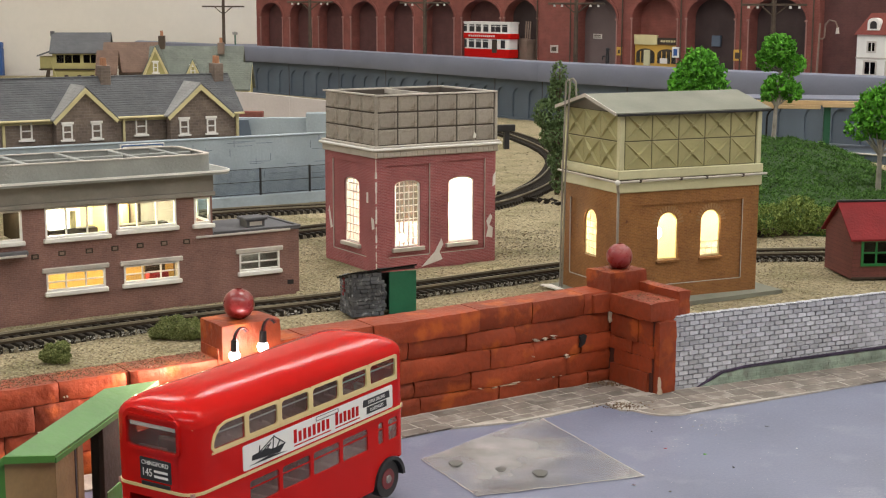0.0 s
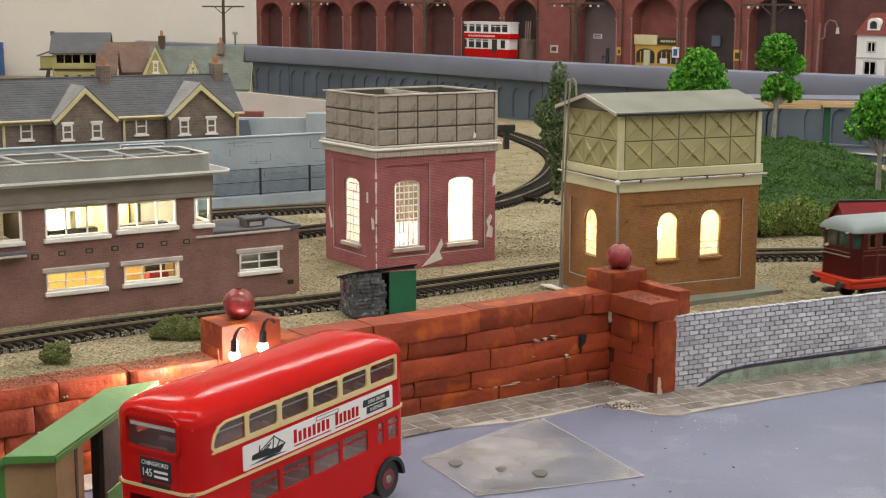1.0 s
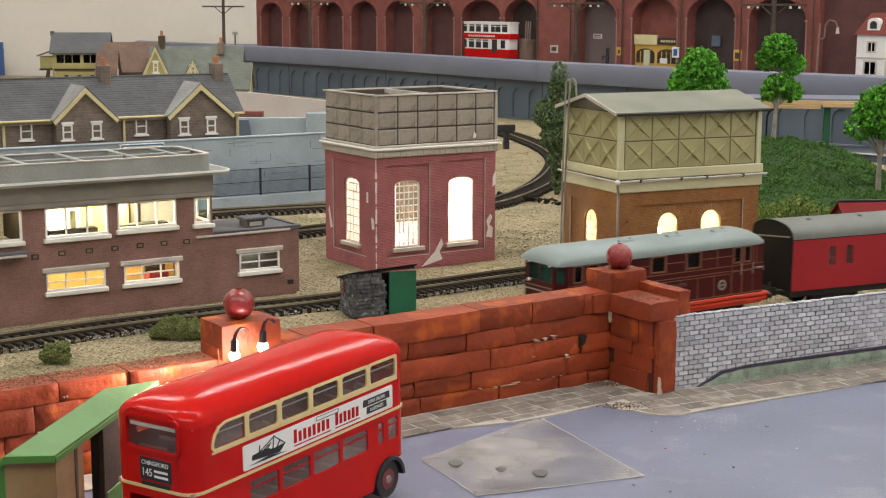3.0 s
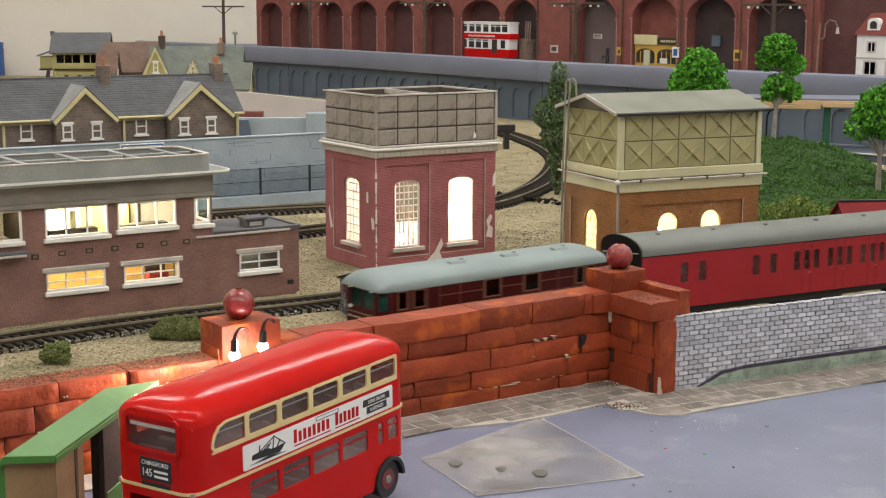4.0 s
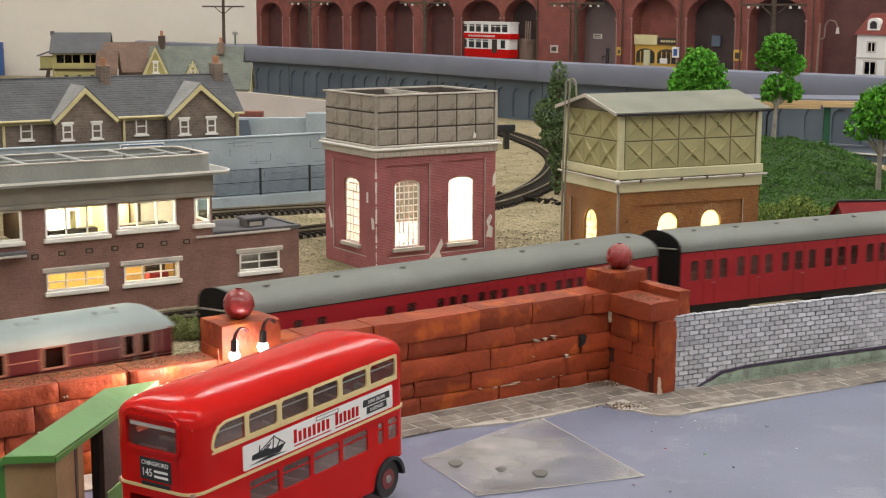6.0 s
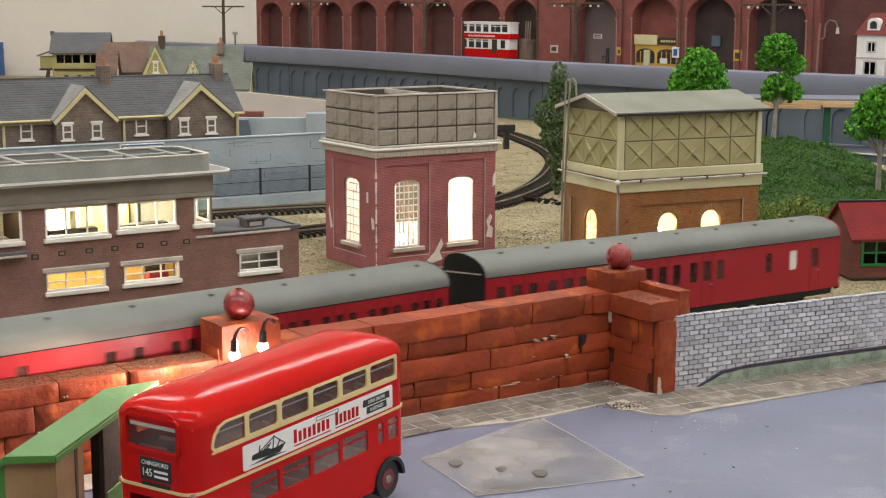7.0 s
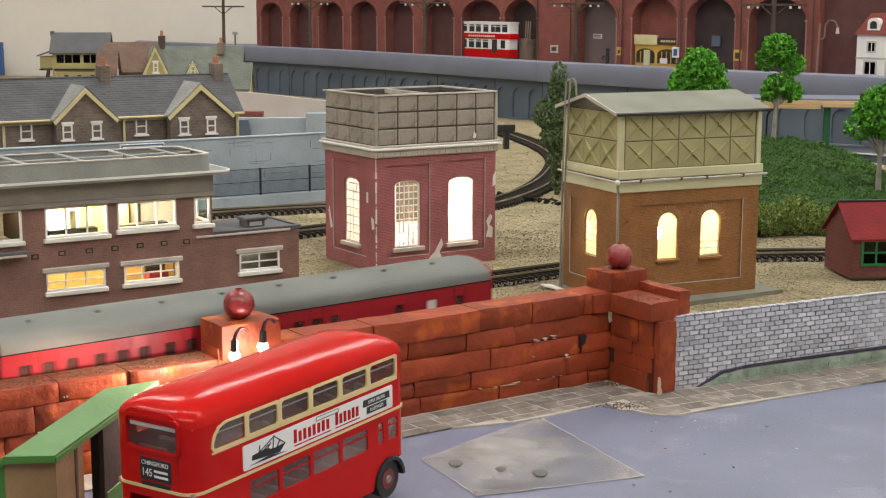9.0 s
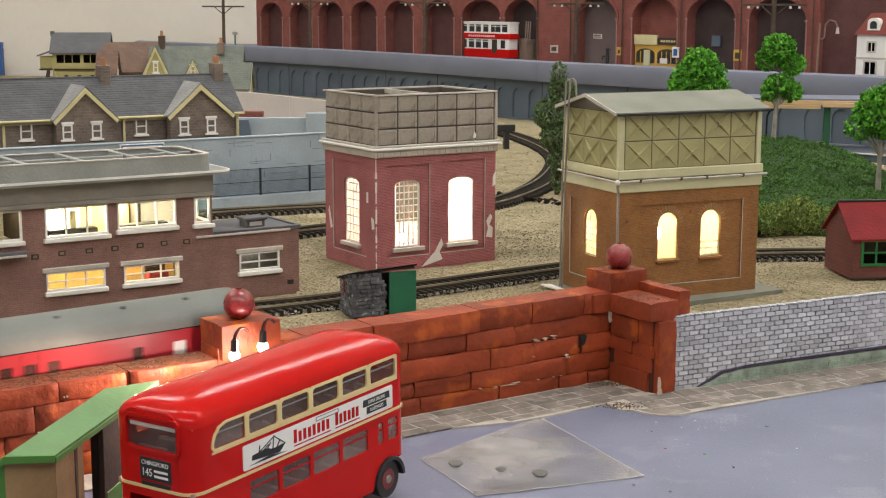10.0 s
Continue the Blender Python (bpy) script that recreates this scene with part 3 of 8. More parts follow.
def street_wall():
    w = thing("street_wall", -17, 600.5, 0, WALL_YAW, "wall of hand-cut brick-red blocks with chips", "wall", kind="structure")
    rnd = random.Random(5)
    seed = 0
    for lo, hi, courses in ((-186, -84.5, COURSES_WEST), (-84.5, 116, COURSES_EAST)):
        part("core", M().box(lo + 4, hi, 1.9, 13, 0, courses[-1][3] - 2.5), RED_CORE, w)
        for r, (a0, a1, b0, b1, joints) in enumerate(courses):
            def edge(u, lo=lo, hi=hi, a0=a0, a1=a1, b0=b0, b1=b1):
                k = (u - lo) / (hi - lo)
                return a0 + (a1 - a0) * k, b0 + (b1 - b0) * k
            cuts = [lo] + list(joints) + [hi]
            for a, b in zip(cuts[:-1], cuts[1:]):
                seed += 1
                top = r == len(courses) - 1
                part("brick", rough_block(a, b, edge, rnd.uniform(-0.7, 0.6) - (0.5 if top else 0), 15.5 if top else 6, seed), RED_BLOCK, w, angle=50)
    # bare plaster along broken arrises
    for u, z, l, hgt, n in ((70, 24.3, 12, 1.5, 5), (78, 24.9, 6, 1.2, 3), (67.6, 17.0, 2.6, 1.4, 2), (86.5, 14.6, 4.4, 1.6, 4), (46, 6.6, 14, 1.1, 6), (38, 6.9, 5, 0.6, 2), (80, 6.4, 5, 0.9, 3), (71.5, 6.8, 4, 0.7, 2),
                            (-146.6, 31.4, 2, 2.2, 2), (-158.5, 19.4, 4, 0.9, 2), (-134, 29.6, 4, 0.7, 2), (-118, 29.8, 3, 0.6, 2)):
        for _ in range(n):
            cu, cz, ru, rz = u + l * rnd.random(), z + hgt * rnd.random(), l * rnd.uniform(0.08, 0.24), hgt * rnd.uniform(0.10, 0.28)
            o = [(cu + ru * math.cos(a) * rnd.uniform(0.35, 1.0), cz + rz * math.sin(a) * rnd.uniform(0.35, 1.0)) for a in [2 * math.pi * k / 9 for k in range(9)]]
            part("bare_chip", M().prism(o, front, -0.95, 0.9), CHIP, w, "pale bare plaster where paint is chipped")
    o = [(95.6, 18.5), (98.4, 20.0), (99.4, 23.6), (98.6, 24.4), (95.8, 23.6), (96.2, 21)]
    part("slot", M().prism(o, front, -0.9, 0.6), BLACK, w, "dark missing joint")
    # brown grit on top of the lower stretch
    m = M()
    for _ in range(6500):
        u, y = rnd.uniform(-185, -86), 1.0 + 14.5 * rnd.random() ** 0.8
        z = 37.4 + 0.4 * (u + 186) / 101 - 0.05
        c, k = Vector((u, y, z)), rnd.uniform(0.15, 0.42)
        m.add([c + Vector((rnd.uniform(-1, 1), rnd.uniform(-1, 1), rnd.uniform(-0.3, 0.8))) * k for _ in range(4)], [(0, 1, 2), (0, 2, 3), (0, 3, 1), (1, 3, 2)])
    tagged(part("grit", m, WALL_GRIT, w, "brown dust and grit along the top", raw=True), kind="stuff")


def gate_pier(name, u, ball_z, label):
    """A block with a red bead on top, on the street wall."""
    return thing(name, -17 + u * 0.8292, 600.5 + u * 0.559, 0, WALL_YAW, label, "pier")


def block(x0, x1, y0, y1, z0, z1, b=0.7, wob=0.55, seed=1):
    """A hand-cut block with rounded arrises and a lumpy surface."""
    lo, hi = (x0, y0, z0), (x1, y1, z1)
    m = M()
    b = min(b, 0.3 * min(hi[a] - lo[a] for a in range(3)))
    for axis in range(3):
        o, q = [a for a in range(3) if a != axis]
        no, nq = [max(2, min(9, int((hi[a] - lo[a]) / 2.4))) for a in (o, q)]
        for end in (0, 1):
            k = len(m.v)
            for j in range(nq + 1):
                for i in range(no + 1):
                    p = [0.0, 0.0, 0.0]
                    p[axis] = hi[axis] if end else lo[axis]
                    p[o], p[q] = lo[o] + (hi[o] - lo[o]) * i / no, lo[q] + (hi[q] - lo[q]) * j / nq
                    inner = Vector([min(max(p[a], lo[a] + b), hi[a] - b) for a in range(3)])
                    p = inner + (Vector(p) - inner).normalized() * b
                    p += noise.noise_vector(p / 5 + Vector((seed * 3.7, 0, 0))) * wob + noise.noise_vector(p / 1.6 + Vector((0, seed * 2.9, 0))) * wob * 0.3
                    m.v.append(tuple(p))
            m.f += [(k + j * (no + 1) + i, k + j * (no + 1) + i + 1, k + (j + 1) * (no + 1) + i + 1, k + (j + 1) * (no + 1) + i) for j in range(nq) for i in range(no)]
    return m


def bead(parent, x, y, z, r=6.2):
    rings = []
    for j in range(13):
        a = 0.24 + (math.pi - 0.48) * j / 12
        rings.append([(x + r * math.sin(a) * math.cos(i * math.pi / 12), y + r * math.sin(a) * math.sin(i * math.pi / 12), z + r * math.cos(a)) for i in range(24)])
    for j in range(12, -1, -3):
        rings.append([(x + 0.235 * r * math.cos(i * math.pi / 12), y + 0.235 * r * math.sin(i * math.pi / 12), z + r * 0.97 * (1 - 2 * j / 12)) for i in range(24)])
    rings.append(rings[0])
    return part("finial", M().loft(rings, False), BALL_RED, parent, "glossy dark red wooden bead with a bored hole")


def piers():
    p = gate_pier("lit_pier", -75.5, 0, "brick-red block pier with a red bead finial")
    part("block", block(-8.5, 17.0, -3.2, 17, 37.0, 51.2, wob=0.4, seed=3), RED_BLOCK, p)
    bead(p, 3.4, 6, 57.0)
    q = gate_pier("corner_pier", 116.5, 0, "stepped brick-red corner pier with a red bead finial")
    part("cap", block(-5, 17, -2.5, 15, 42.0, 51.6, seed=4), RED_BLOCK, q)
    bead(q, 6.8, 5.5, 57.2)
    part("core", M().box(-2, 10, -29, 12, 0, 33.5), RED_CORE, q)
    part("slab", block(-5, 13, -30, 0, 33.4, 42.2, seed=6), RED_BLOCK, q)
    part("slab", block(-14, 14, -2, 15, 33.6, 42.4, seed=7), RED_BLOCK, q)
    part("slab", block(12, 19, -30, 14, 33, 46.0, seed=8), RED_BLOCK, q)
    for k, (y0, y1, z0, z1) in enumerate(((-20, -1, 22.5, 33), (-29, -3, 9.5, 16.5), (-16, 0, 16.4, 22.6), (-30, -12, 16.2, 22.4), (-27, -1, 0, 9.6), (-29, -17, 22.4, 33.4))):
        part("block", block(-3.5 + (k % 2) * 0.8, 9, y0, y1, z0, z1, seed=11 + k), RED_BLOCK, q)
    part("end_block", block(-1.5, 9.0, -32.5, -28.4, 0, 33.5, 0.6, 0.5, 21), RED_BLOCK, q)
    rnd = random.Random(33)
    m = M()
    for x0, x1, y0, y1, z, n in ((-4, 12, -29, -3, 42.2, 420), (12.5, 18.5, -29, 12, 46.0, 160), (-4, 16, -2, 14, 51.7, 120)):
        for _ in range(n):
            c, k = Vector((rnd.uniform(x0, x1), rnd.uniform(y0, y1), z)), rnd.uniform(0.2, 0.55)
            m.add([c + Vector((rnd.uniform(-1, 1), rnd.uniform(-1, 1), rnd.uniform(-0.3, 0.8))) * k for _ in range(4)], [(0, 1, 2), (0, 2, 3), (0, 3, 1), (1, 3, 2)])
    tagged(part("grit", m, WALL_GRIT, q, "brown grit on the slabs", raw=True), kind="stuff")
    part("bare_chip", M().prism([(-2.4, 29.2), (-1.2, 28.2), (-0.3, 30.0), (-0.2, 33.6), (-1.3, 34.4), (-2.0, 32.6), (-1.7, 30.8)], side, -4.3, -3), CHIP, q, "pale bare plaster in the joint")
    part("bare_chip", M().prism([(-1.9, 0.3), (0.4, 0.2), (0.1, 2.6), (-0.7, 4.0), (-0.6, 6.4), (-1.3, 8.8), (-1.6, 5.2), (-1.4, 2.8)], front, -33.4, -32.0), CHIP, q, "pale bare plaster on the corner")


def leds():
    """Two wired light-emitting diodes that hang over the lit pier."""
    for u, out, z, bend in ((-84.1, -14, 41.8, 1), (-72.1, -14, 43.8, 1)):
        t = gate_pier("wired_lamp", u, 0, "tiny bright white diode on a black and red wire")
        t["category"] = "lamp"
        t["group"] = "diodes over the pier"
        part("bulb", M().ball((0, out, z), 2.1, 14, 10), LED, t)
        part("collar", M().cyl((0, out, z + 1.4), (0.3, out + 0.2, z + 6.0), 1.5, 1.3, 12), BLACK, t)
        for k, mt in ((-0.45, BLACK), (0.45, HUB)):
            pts = [(k + 0.3 + 3.2 * (1 - math.cos(a)) , out + 0.2 + 0.6 * (1 - math.cos(a)), z + 5.6 + 4.6 * math.sin(a)) for a in [math.pi * i / 10 for i in range(9)]]
            part("wire", M().tube(pts, 0.42, 8), mt, t)
        x, y = -17 + u * 0.8292 - out * 0.559, 600.5 + u * 0.559 + out * 0.8292
        lamp("diode_light", x - 0.8292 * 1.5 + 0.559, y - 0.559 * 1.5 - 0.8292, z - 1.6, 0.06, (1.0, 0.80, 0.72), 1.0)
        data = bpy.data.lights.new("diode_beam", "SPOT")
        data.energy, data.color, data.shadow_soft_size, data.spot_size, data.spot_blend = 0.5, (1.0, 0.70, 0.55), 1.2 * MM, radians(76), 1.0
        beam = new("diode_beam", data)
        ex, ey = x - 0.8292 * 2.6, y - 0.559 * 2.6
        beam.matrix_world = look((ex * MM, ey * MM, (z - 1) * MM), ((ex - 0.8292 * 110 - 0.559 * 14) * MM, (ey - 0.559 * 110 + 0.8292 * 14) * MM, (z - 6) * MM))


# ---- grey brick wall ----
def grey_wall():
    x0, y0, yaw = 104.5, 645.5, 26.8
    w = thing("grey_wall", x0, y0, 0, yaw, "low grey brick wall with green mossy foot", "wall", kind="structure")
    part("core", M().box(0, 900, 0.9, 4, 0, 34.2), GREY_JOINT, w)
    rows, h, ln = 15, 2.28, 5.4
    shapes = []
    rnd = random.Random(9)
    for k in range(4):
        m = M().box(0.16, ln - 0.2, 0, 1.6, 0.14, h - 0.14, 0.22)
        m.v = [(a + rnd.uniform(-0.1, 0.1), b + rnd.uniform(-0.08, 0.08), c + rnd.uniform(-0.08, 0.08)) for a, b, c in m.v]
        shapes.append(mesh_of("brick", m, GREY_BRICK))
    half = mesh_of("brick", M().box(0.16, ln / 2 - 0.2, 0, 1.6, 0.14, h - 0.14, 0.22), GREY_BRICK)
    cap = mesh_of("brick", M().box(0.1, 2.35, -0.2, 2.2, 0, 0.8, 0.25), GREY_BRICK)
    for r in range(rows):
        n = 19
        if r % 2:
            part("brick", half, GREY_BRICK, w, at=mm(0, rnd.uniform(-0.12, 0.12), r * h))
        for i in range(n):
            part("brick", shapes[rnd.randrange(4)], GREY_BRICK, w, at=mm(i * ln + (ln / 2 if r % 2 else 0), rnd.uniform(-0.15, 0.15), r * h))
    rest = M()
    for r in range(rows):
        for i in range(19, 70):
            x = i * ln + (ln / 2 if r % 2 else 0)
            rest.box(x + 0.16, x + ln - 0.2, 0, 1.6, r * h + 0.14, (r + 1) * h - 0.14)
    tagged(part("brickwork", rest, GREY_BRICK_REST, w, raw=True), kind="stuff")
    for i in range(150):
        part("coping", cap, GREY_BRICK, w, at=mm(i * 2.5 + 0.6, rnd.uniform(-0.2, 0.2), rows * h + 0.05 + rnd.uniform(-0.15, 0.2), 0, rnd.uniform(-2, 2), 0))
    # mossy foot that has come away from the wall
    out = [(12, 0), (160, 0), (160, 6.6), (64, 6.8), (40, 6.6), (27, 5.4), (20, 2.6)]
    part("dark_edge", M().prism([(12, 0.4), (20, 3.0), (27, 5.8), (40, 7.0), (64, 7.2), (160, 7.0), (160, 8.2), (64, 8.3), (40, 8.0), (26, 6.6), (19, 3.6)], front, -1.0, 0.1), TORN_EDGE, w, "dark torn edge of the brick paper")
    part("mossy_foot", M().prism(out, front, -0.9, 0.1), MOSS, w, "green mossy brick paper along the foot")
    for r in range(2):
        for i in range(4, 28):
            part("moss_brick", M().box(i * ln + 0.2 + r * 3, i * ln + ln - 0.3 + r * 3, -1.15, -0.8, r * h + 0.3, r * h + h - 0.2, 0.1), MOSS, w)


# ---- pavement ----
def pavement():
    """Slabs along the foot of both walls."""
    p = thing("pavement", 0, 0, 0, 0, "narrow pavement of worn grey-brown slabs", "pavement", kind="structure")
    rnd = random.Random(14)
    edge = [(-330, 376), (-17, 578), (18, 590.5), (30, 594.5), (43, 602), (63, 617), (71, 623), (77, 613), (82, 613), (87.5, 608), (92.5, 605.5), (101.3, 606.4), (110, 611.4), (123, 619), (157, 637.5), (207, 665.5), (420, 775)]
    part("bed", M().prism(edge + [(420, 800), (107, 648), (101, 641), (82, 668), (-330, 391)], flat, -2, 0.76), MORTAR_PALE, p)
    part("paving_slab", M().prism([(84.5, 613.2), (88, 609.2), (93, 606.8), (101, 607.6), (107, 611), (103.5, 619), (92, 616)], flat, 0.2, 0.85), PAVING, p)

    def rows_of(ox, oy, yaw, length, lanes, lo, last):
        c, s = math.cos(radians(yaw)), math.sin(radians(yaw))
        for k, (d0, d1) in enumerate(lanes):
            x = lo - rnd.uniform(0, 6)
            while x < last:
                ln = min(rnd.uniform(10, 15), length - x)
                m = M().box(x + 0.4, x + ln - 0.4, -d1 + 0.4, -d0 - 0.4, 0.2, 0.86 + rnd.uniform(-0.08, 0.08))
                m.v = [(a + rnd.uniform(-0.3, 0.3), b + rnd.uniform(-0.3, 0.3), z) for a, b, z in m.v]
                part("paving_slab", m, PAVING, p, at=mm(ox, oy, 0, 0, 0, yaw))
                x += ln
    rows_of(-17, 600.5, WALL_YAW, 112, ((1, 8.5), (8.5, 17)), -90, 98)
    rows_of(-17, 600.5, WALL_YAW, 112, ((17, 24.5),), -30, 109)
    rows_of(-17, 600.5, WALL_YAW, 106, ((24.5, 30),), 38, 102)
    rows_of(104.5, 645.5, 26.8, 230, ((1.5, 11), (11, 20.5)), -27, 225)
    rows_of(104.5, 645.5, 26.8, 120, ((20.5, 29.5),), -12, 115)
# ---- red tank house ----
def flake(points, place, w):
    return M().prism(points, place, w, w + 0.35)


def window_grid(parent, u0, u1, v0, spring, top, place, w, cols, rows, bar=0.45):
    """White glazing bars in an opening, each bar a part."""
    for i in range(cols + 1):
        u = u0 + (u1 - u0) * i / cols
        e = abs((u - (u0 + u1) / 2) / ((u1 - u0) / 2))
        t = spring + (top - spring) * math.sqrt(max(0.0, 1 - e * e))
        part("glazing_bar", M().prism(rect(u - bar, u + bar, v0, t), place, w, w + 0.8), WHITE, parent)
    for j in range(rows):
        v = v0 + (spring - v0) * j / (rows - 1) if rows > 1 else v0
        part("glazing_bar", M().prism(rect(u0, u1, v - bar, v + bar), place, w, w + 0.8), WHITE, parent)


def red_tank_house():
    W, D, H = 93.4, 69.0, 74.0
    t = thing("red_water_tower", -43.3, 939.3, 0, 32.63, "maroon brick water tower with grey tank and torn corners", "water tower")
    wins_r = [arch(14.6, 34.4, 14.2, 55, 58.4), arch(56.2, 76.8, 14.2, 55, 58.6)]
    win_l = arch(23.8, 44, 15, 55, 58.6)
    outer = part("front_wall", M().wall(rect(0, W, 0, H), [rect(8.5, 40.6, 8.5, 68.5), rect(50, 84.5, 8.5, 69.5)], front, 0, 1.4), MAROON_BRICK, t)
    part("panel", M().wall(rect(7, 86, 7, 71), wins_r, front, 1.0, 2.6), MAROON_BRICK, outer)
    left = part("side_wall", M().wall(rect(1.4, D, 0, H), [rect(13, 58, 8.5, 69.5)], side, 0, 1.4), MAROON_BRICK, t)
    part("panel", M().wall(rect(11, 60, 7, 71), [win_l], side, 1.0, 2.6), MAROON_BRICK, left)
    part("rear_wall", M().box(1.4, W, D - 2, D, 0, H), MAROON_BRICK, t)
    part("side_wall", M().box(W - 2, W, 1.4, D - 2, 0, H), MAROON_BRICK, t)
    part("lining", M().box(3, W - 3, D - 4, D - 2.4, 0, H - 2), CARD, t, "white card lining")
    part("lining", M().box(W - 4, W - 2.4, 3, D - 4, 0, H - 2), CARD, t, "white card lining")
    part("upper_floor", M().box(2.7, W - 4.2, 2.7, D - 4.2, H - 3, H - 0.3), CARD, t)
    for k, (u0, u1, rows) in enumerate(((14.6, 34.4, 9), (56.2, 76.8, 9))):
        g = part("window", M().wall(arch(u0 - 0.1, u1 + 0.1, 14.1, 55, 58.7), [arch(u0 + 0.9, u1 - 0.9, 15.2, 54.5, 57.6)], front, 2.0, 2.9), WHITE, t)
        part("pane", M().prism(arch(u0 + 0.5, u1 - 0.5, 14.6, 54.8, 58), front, 2.65, 2.75), GLASS, g).visible_shadow = False
        if k == 0:
            window_grid(g, u0 + 1, u1 - 1, 15, 54.5, 57.5, front, 2.3, 5, 10, 0.3)
        part("sill", M().box(u0 - 2.4, u1 + 2.2, -1.4, 2, 11.4, 14.1, 0.3), STONE_TRIM, t)
    g = part("window", M().wall(arch(23.7, 44.1, 14.9, 55, 58.7), [arch(24.8, 43, 16, 54.5, 57.6)], side, 2.0, 2.9), WHITE, t)
    part("pane", M().prism(arch(24.3, 43.5, 15.5, 54.8, 58), side, 2.65, 2.75), GLASS, g).visible_shadow = False
    window_grid(g, 24.8, 43, 15.8, 54.5, 57.5, side, 2.3, 4, 8, 0.3)
    part("sill", M().box(-1.4, 2, 21.5, 46.2, 12.3, 14.9, 0.3), STONE_TRIM, t)
    part("plinth", M().box(0.2, W - 0.2, 0.2, D - 0.2, -4, 0.4), MAROON_BRICK, t)
    # pale lines along the panels
    for a, b, c, d in ((10, 40.6, 7.9, 8.5), (50, 84.5, 7.9, 8.5), (40.6, 41.2, 8.5, 68.5), (84.5, 85.1, 8.5, 69.5)):
        part("panel_edge", M().box(a, b, -0.12, 0.5, c, d), STONE_TRIM, t)
    part("panel_edge", M().box(-0.12, 0.5, 13, 58, 7.9, 8.5), STONE_TRIM, t)
    part("panel_edge", M().box(-0.12, 0.5, 57.8, 58.4, 8.5, 69), STONE_TRIM, t)
    # cornice
    part("cornice", M().box(-1.4, W + 1.4, -1.4, D + 1.4, H, H + 4.6, 0.4), STONE_TRIM, t)
    part("cornice_top", M().box(-3.4, W + 3.4, -3.4, D + 3.4, H + 4.6, H + 6.4, 0.5), WHITE, t, "whitish cornice ledge")
    part("cornice_step", M().box(-2.2, W + 2.2, -2.2, D + 2.2, H + 6.4, H + 7.8, 0.4), STONE_TRIM, t)
    for i in range(22):
        part("dentil", M().box(i * 4.3 + 0.4, i * 4.3 + 3.9, -1.8, -1.2, H + 0.6, H + 3.6, 0.15), STONE_TRIM, t)
    # tank
    z0, z1 = H + 7.8, 113.6
    tank = part("tank", M().wall(rect(0.6, W - 0.6, 0.6, D - 0.6), [rect(2.4, W - 2.4, 2.4, D - 2.4)], flat, z0, z1), TANK_JOINT, t)
    part("tank_floor", M().box(2.4, W - 2.4, 2.4, D - 2.4, z0, z0 + 2), TANK_JOINT, tank)
    nr, nl, rows = 6, 4, 3
    pw, pd, ph = (W - 2.6) / nr, (D - 2.6) / nl, (z1 - z0) / rows

    def panel(w, h):
        m = M().box(0.5, w - 0.5, -0.5, 0.9, 0.5, h - 0.5, 0.25)
        o = rounded(1.7, w - 1.7, 1.5, h - 1.5, 2.4, 4)
        i = rounded(2.2, w - 2.2, 2.0, h - 2.0, 2.1, 4)
        return mesh_of("tank_panel", m.wall(o, [i], front, -0.85, -0.4), TANK_GREY)
    a, b = panel(pw, ph), panel(pd, ph)
    for r in range(rows):
        for i in range(nr):
            part("tank_panel", a, TANK_GREY, tank, at=mm(1.3 + i * pw, 0.4, z0 + r * ph))
            part("tank_panel", a, TANK_GREY, tank, at=mm(W - 1.3 - i * pw, D - 0.4, z0 + r * ph, 0, 0, 180))
        for i in range(nl):
            part("tank_panel", b, TANK_GREY, tank, at=mm(0.4, D - 1.3 - i * pd, z0 + r * ph, 0, 0, -90))
            part("tank_panel", b, TANK_GREY, tank, at=mm(W - 0.4, 1.3 + i * pd, z0 + r * ph, 0, 0, 90))
    part("rim", M().wall(rect(-0.9, W + 0.9, -0.9, D + 0.9), [rect(2.0, W - 2.0, 2.0, D - 2.0)], flat, z1, z1 + 1.0), STONE_TRIM, tank, "pale tank rim")
    for x in (0.2, W - 0.2):
        part("corner_strip", M().box(x - 1.1, x + 1.1, -0.9, 0.6, z0, z1, 0.3), TANK_GREY, tank)
    part("tie_bar", M().box(45.5, 47.5, 2.2, D - 2.2, z1 - 3, z1 + 0.4, 0.3), STONE_TRIM, tank)
    part("tie_bar", M().box(W * 0.78, W * 0.78 + 1.6, 2.2, D - 2.2, z1 - 8, z1 - 5, 0.3), TANK_JOINT, tank)
    part("gusset", M().prism([(44, z1 - 8), (49, z1 - 8), (47, z1 - 1)], front, D - 5, D - 2.4), TANK_JOINT, tank)
    part("paint_chip", M().prism([(74.5, 84), (76.5, 83.6), (77.2, 85.8), (75.4, 88)], front, -0.95, -0.4), WHITE, tank, "white chip of paint")
    # torn card
    for pts in ([(34.5, 0), (51, 3.8), (48.5, 9), (51.5, 14), (50, 17.8), (45, 9.5)],
                [(86, 16), (91, 15), (91.5, 22), (88.5, 24), (91, 29), (89.5, 31.5), (86.2, 27), (87.6, 22)],
                [(91, 50), (93.2, 51), (93.2, 60), (91.2, 57)], [(17, 33), (17.9, 33), (17.9, 38), (17.1, 38)]):
        part("torn_patch", flake(pts, front, -0.3), TORN, t, "torn white card under the brick paper")
    for pts in ([(59, 22), (61.5, 21), (64.5, 33), (63, 36), (61, 28)], [(2, 28), (5, 27), (6, 35), (3, 34)], [(10, 44), (12, 44), (12, 51), (10, 51)]):
        part("torn_patch", flake(pts, side, -0.3), TORN, t, "torn white card under the brick paper")
    rnd = random.Random(3)
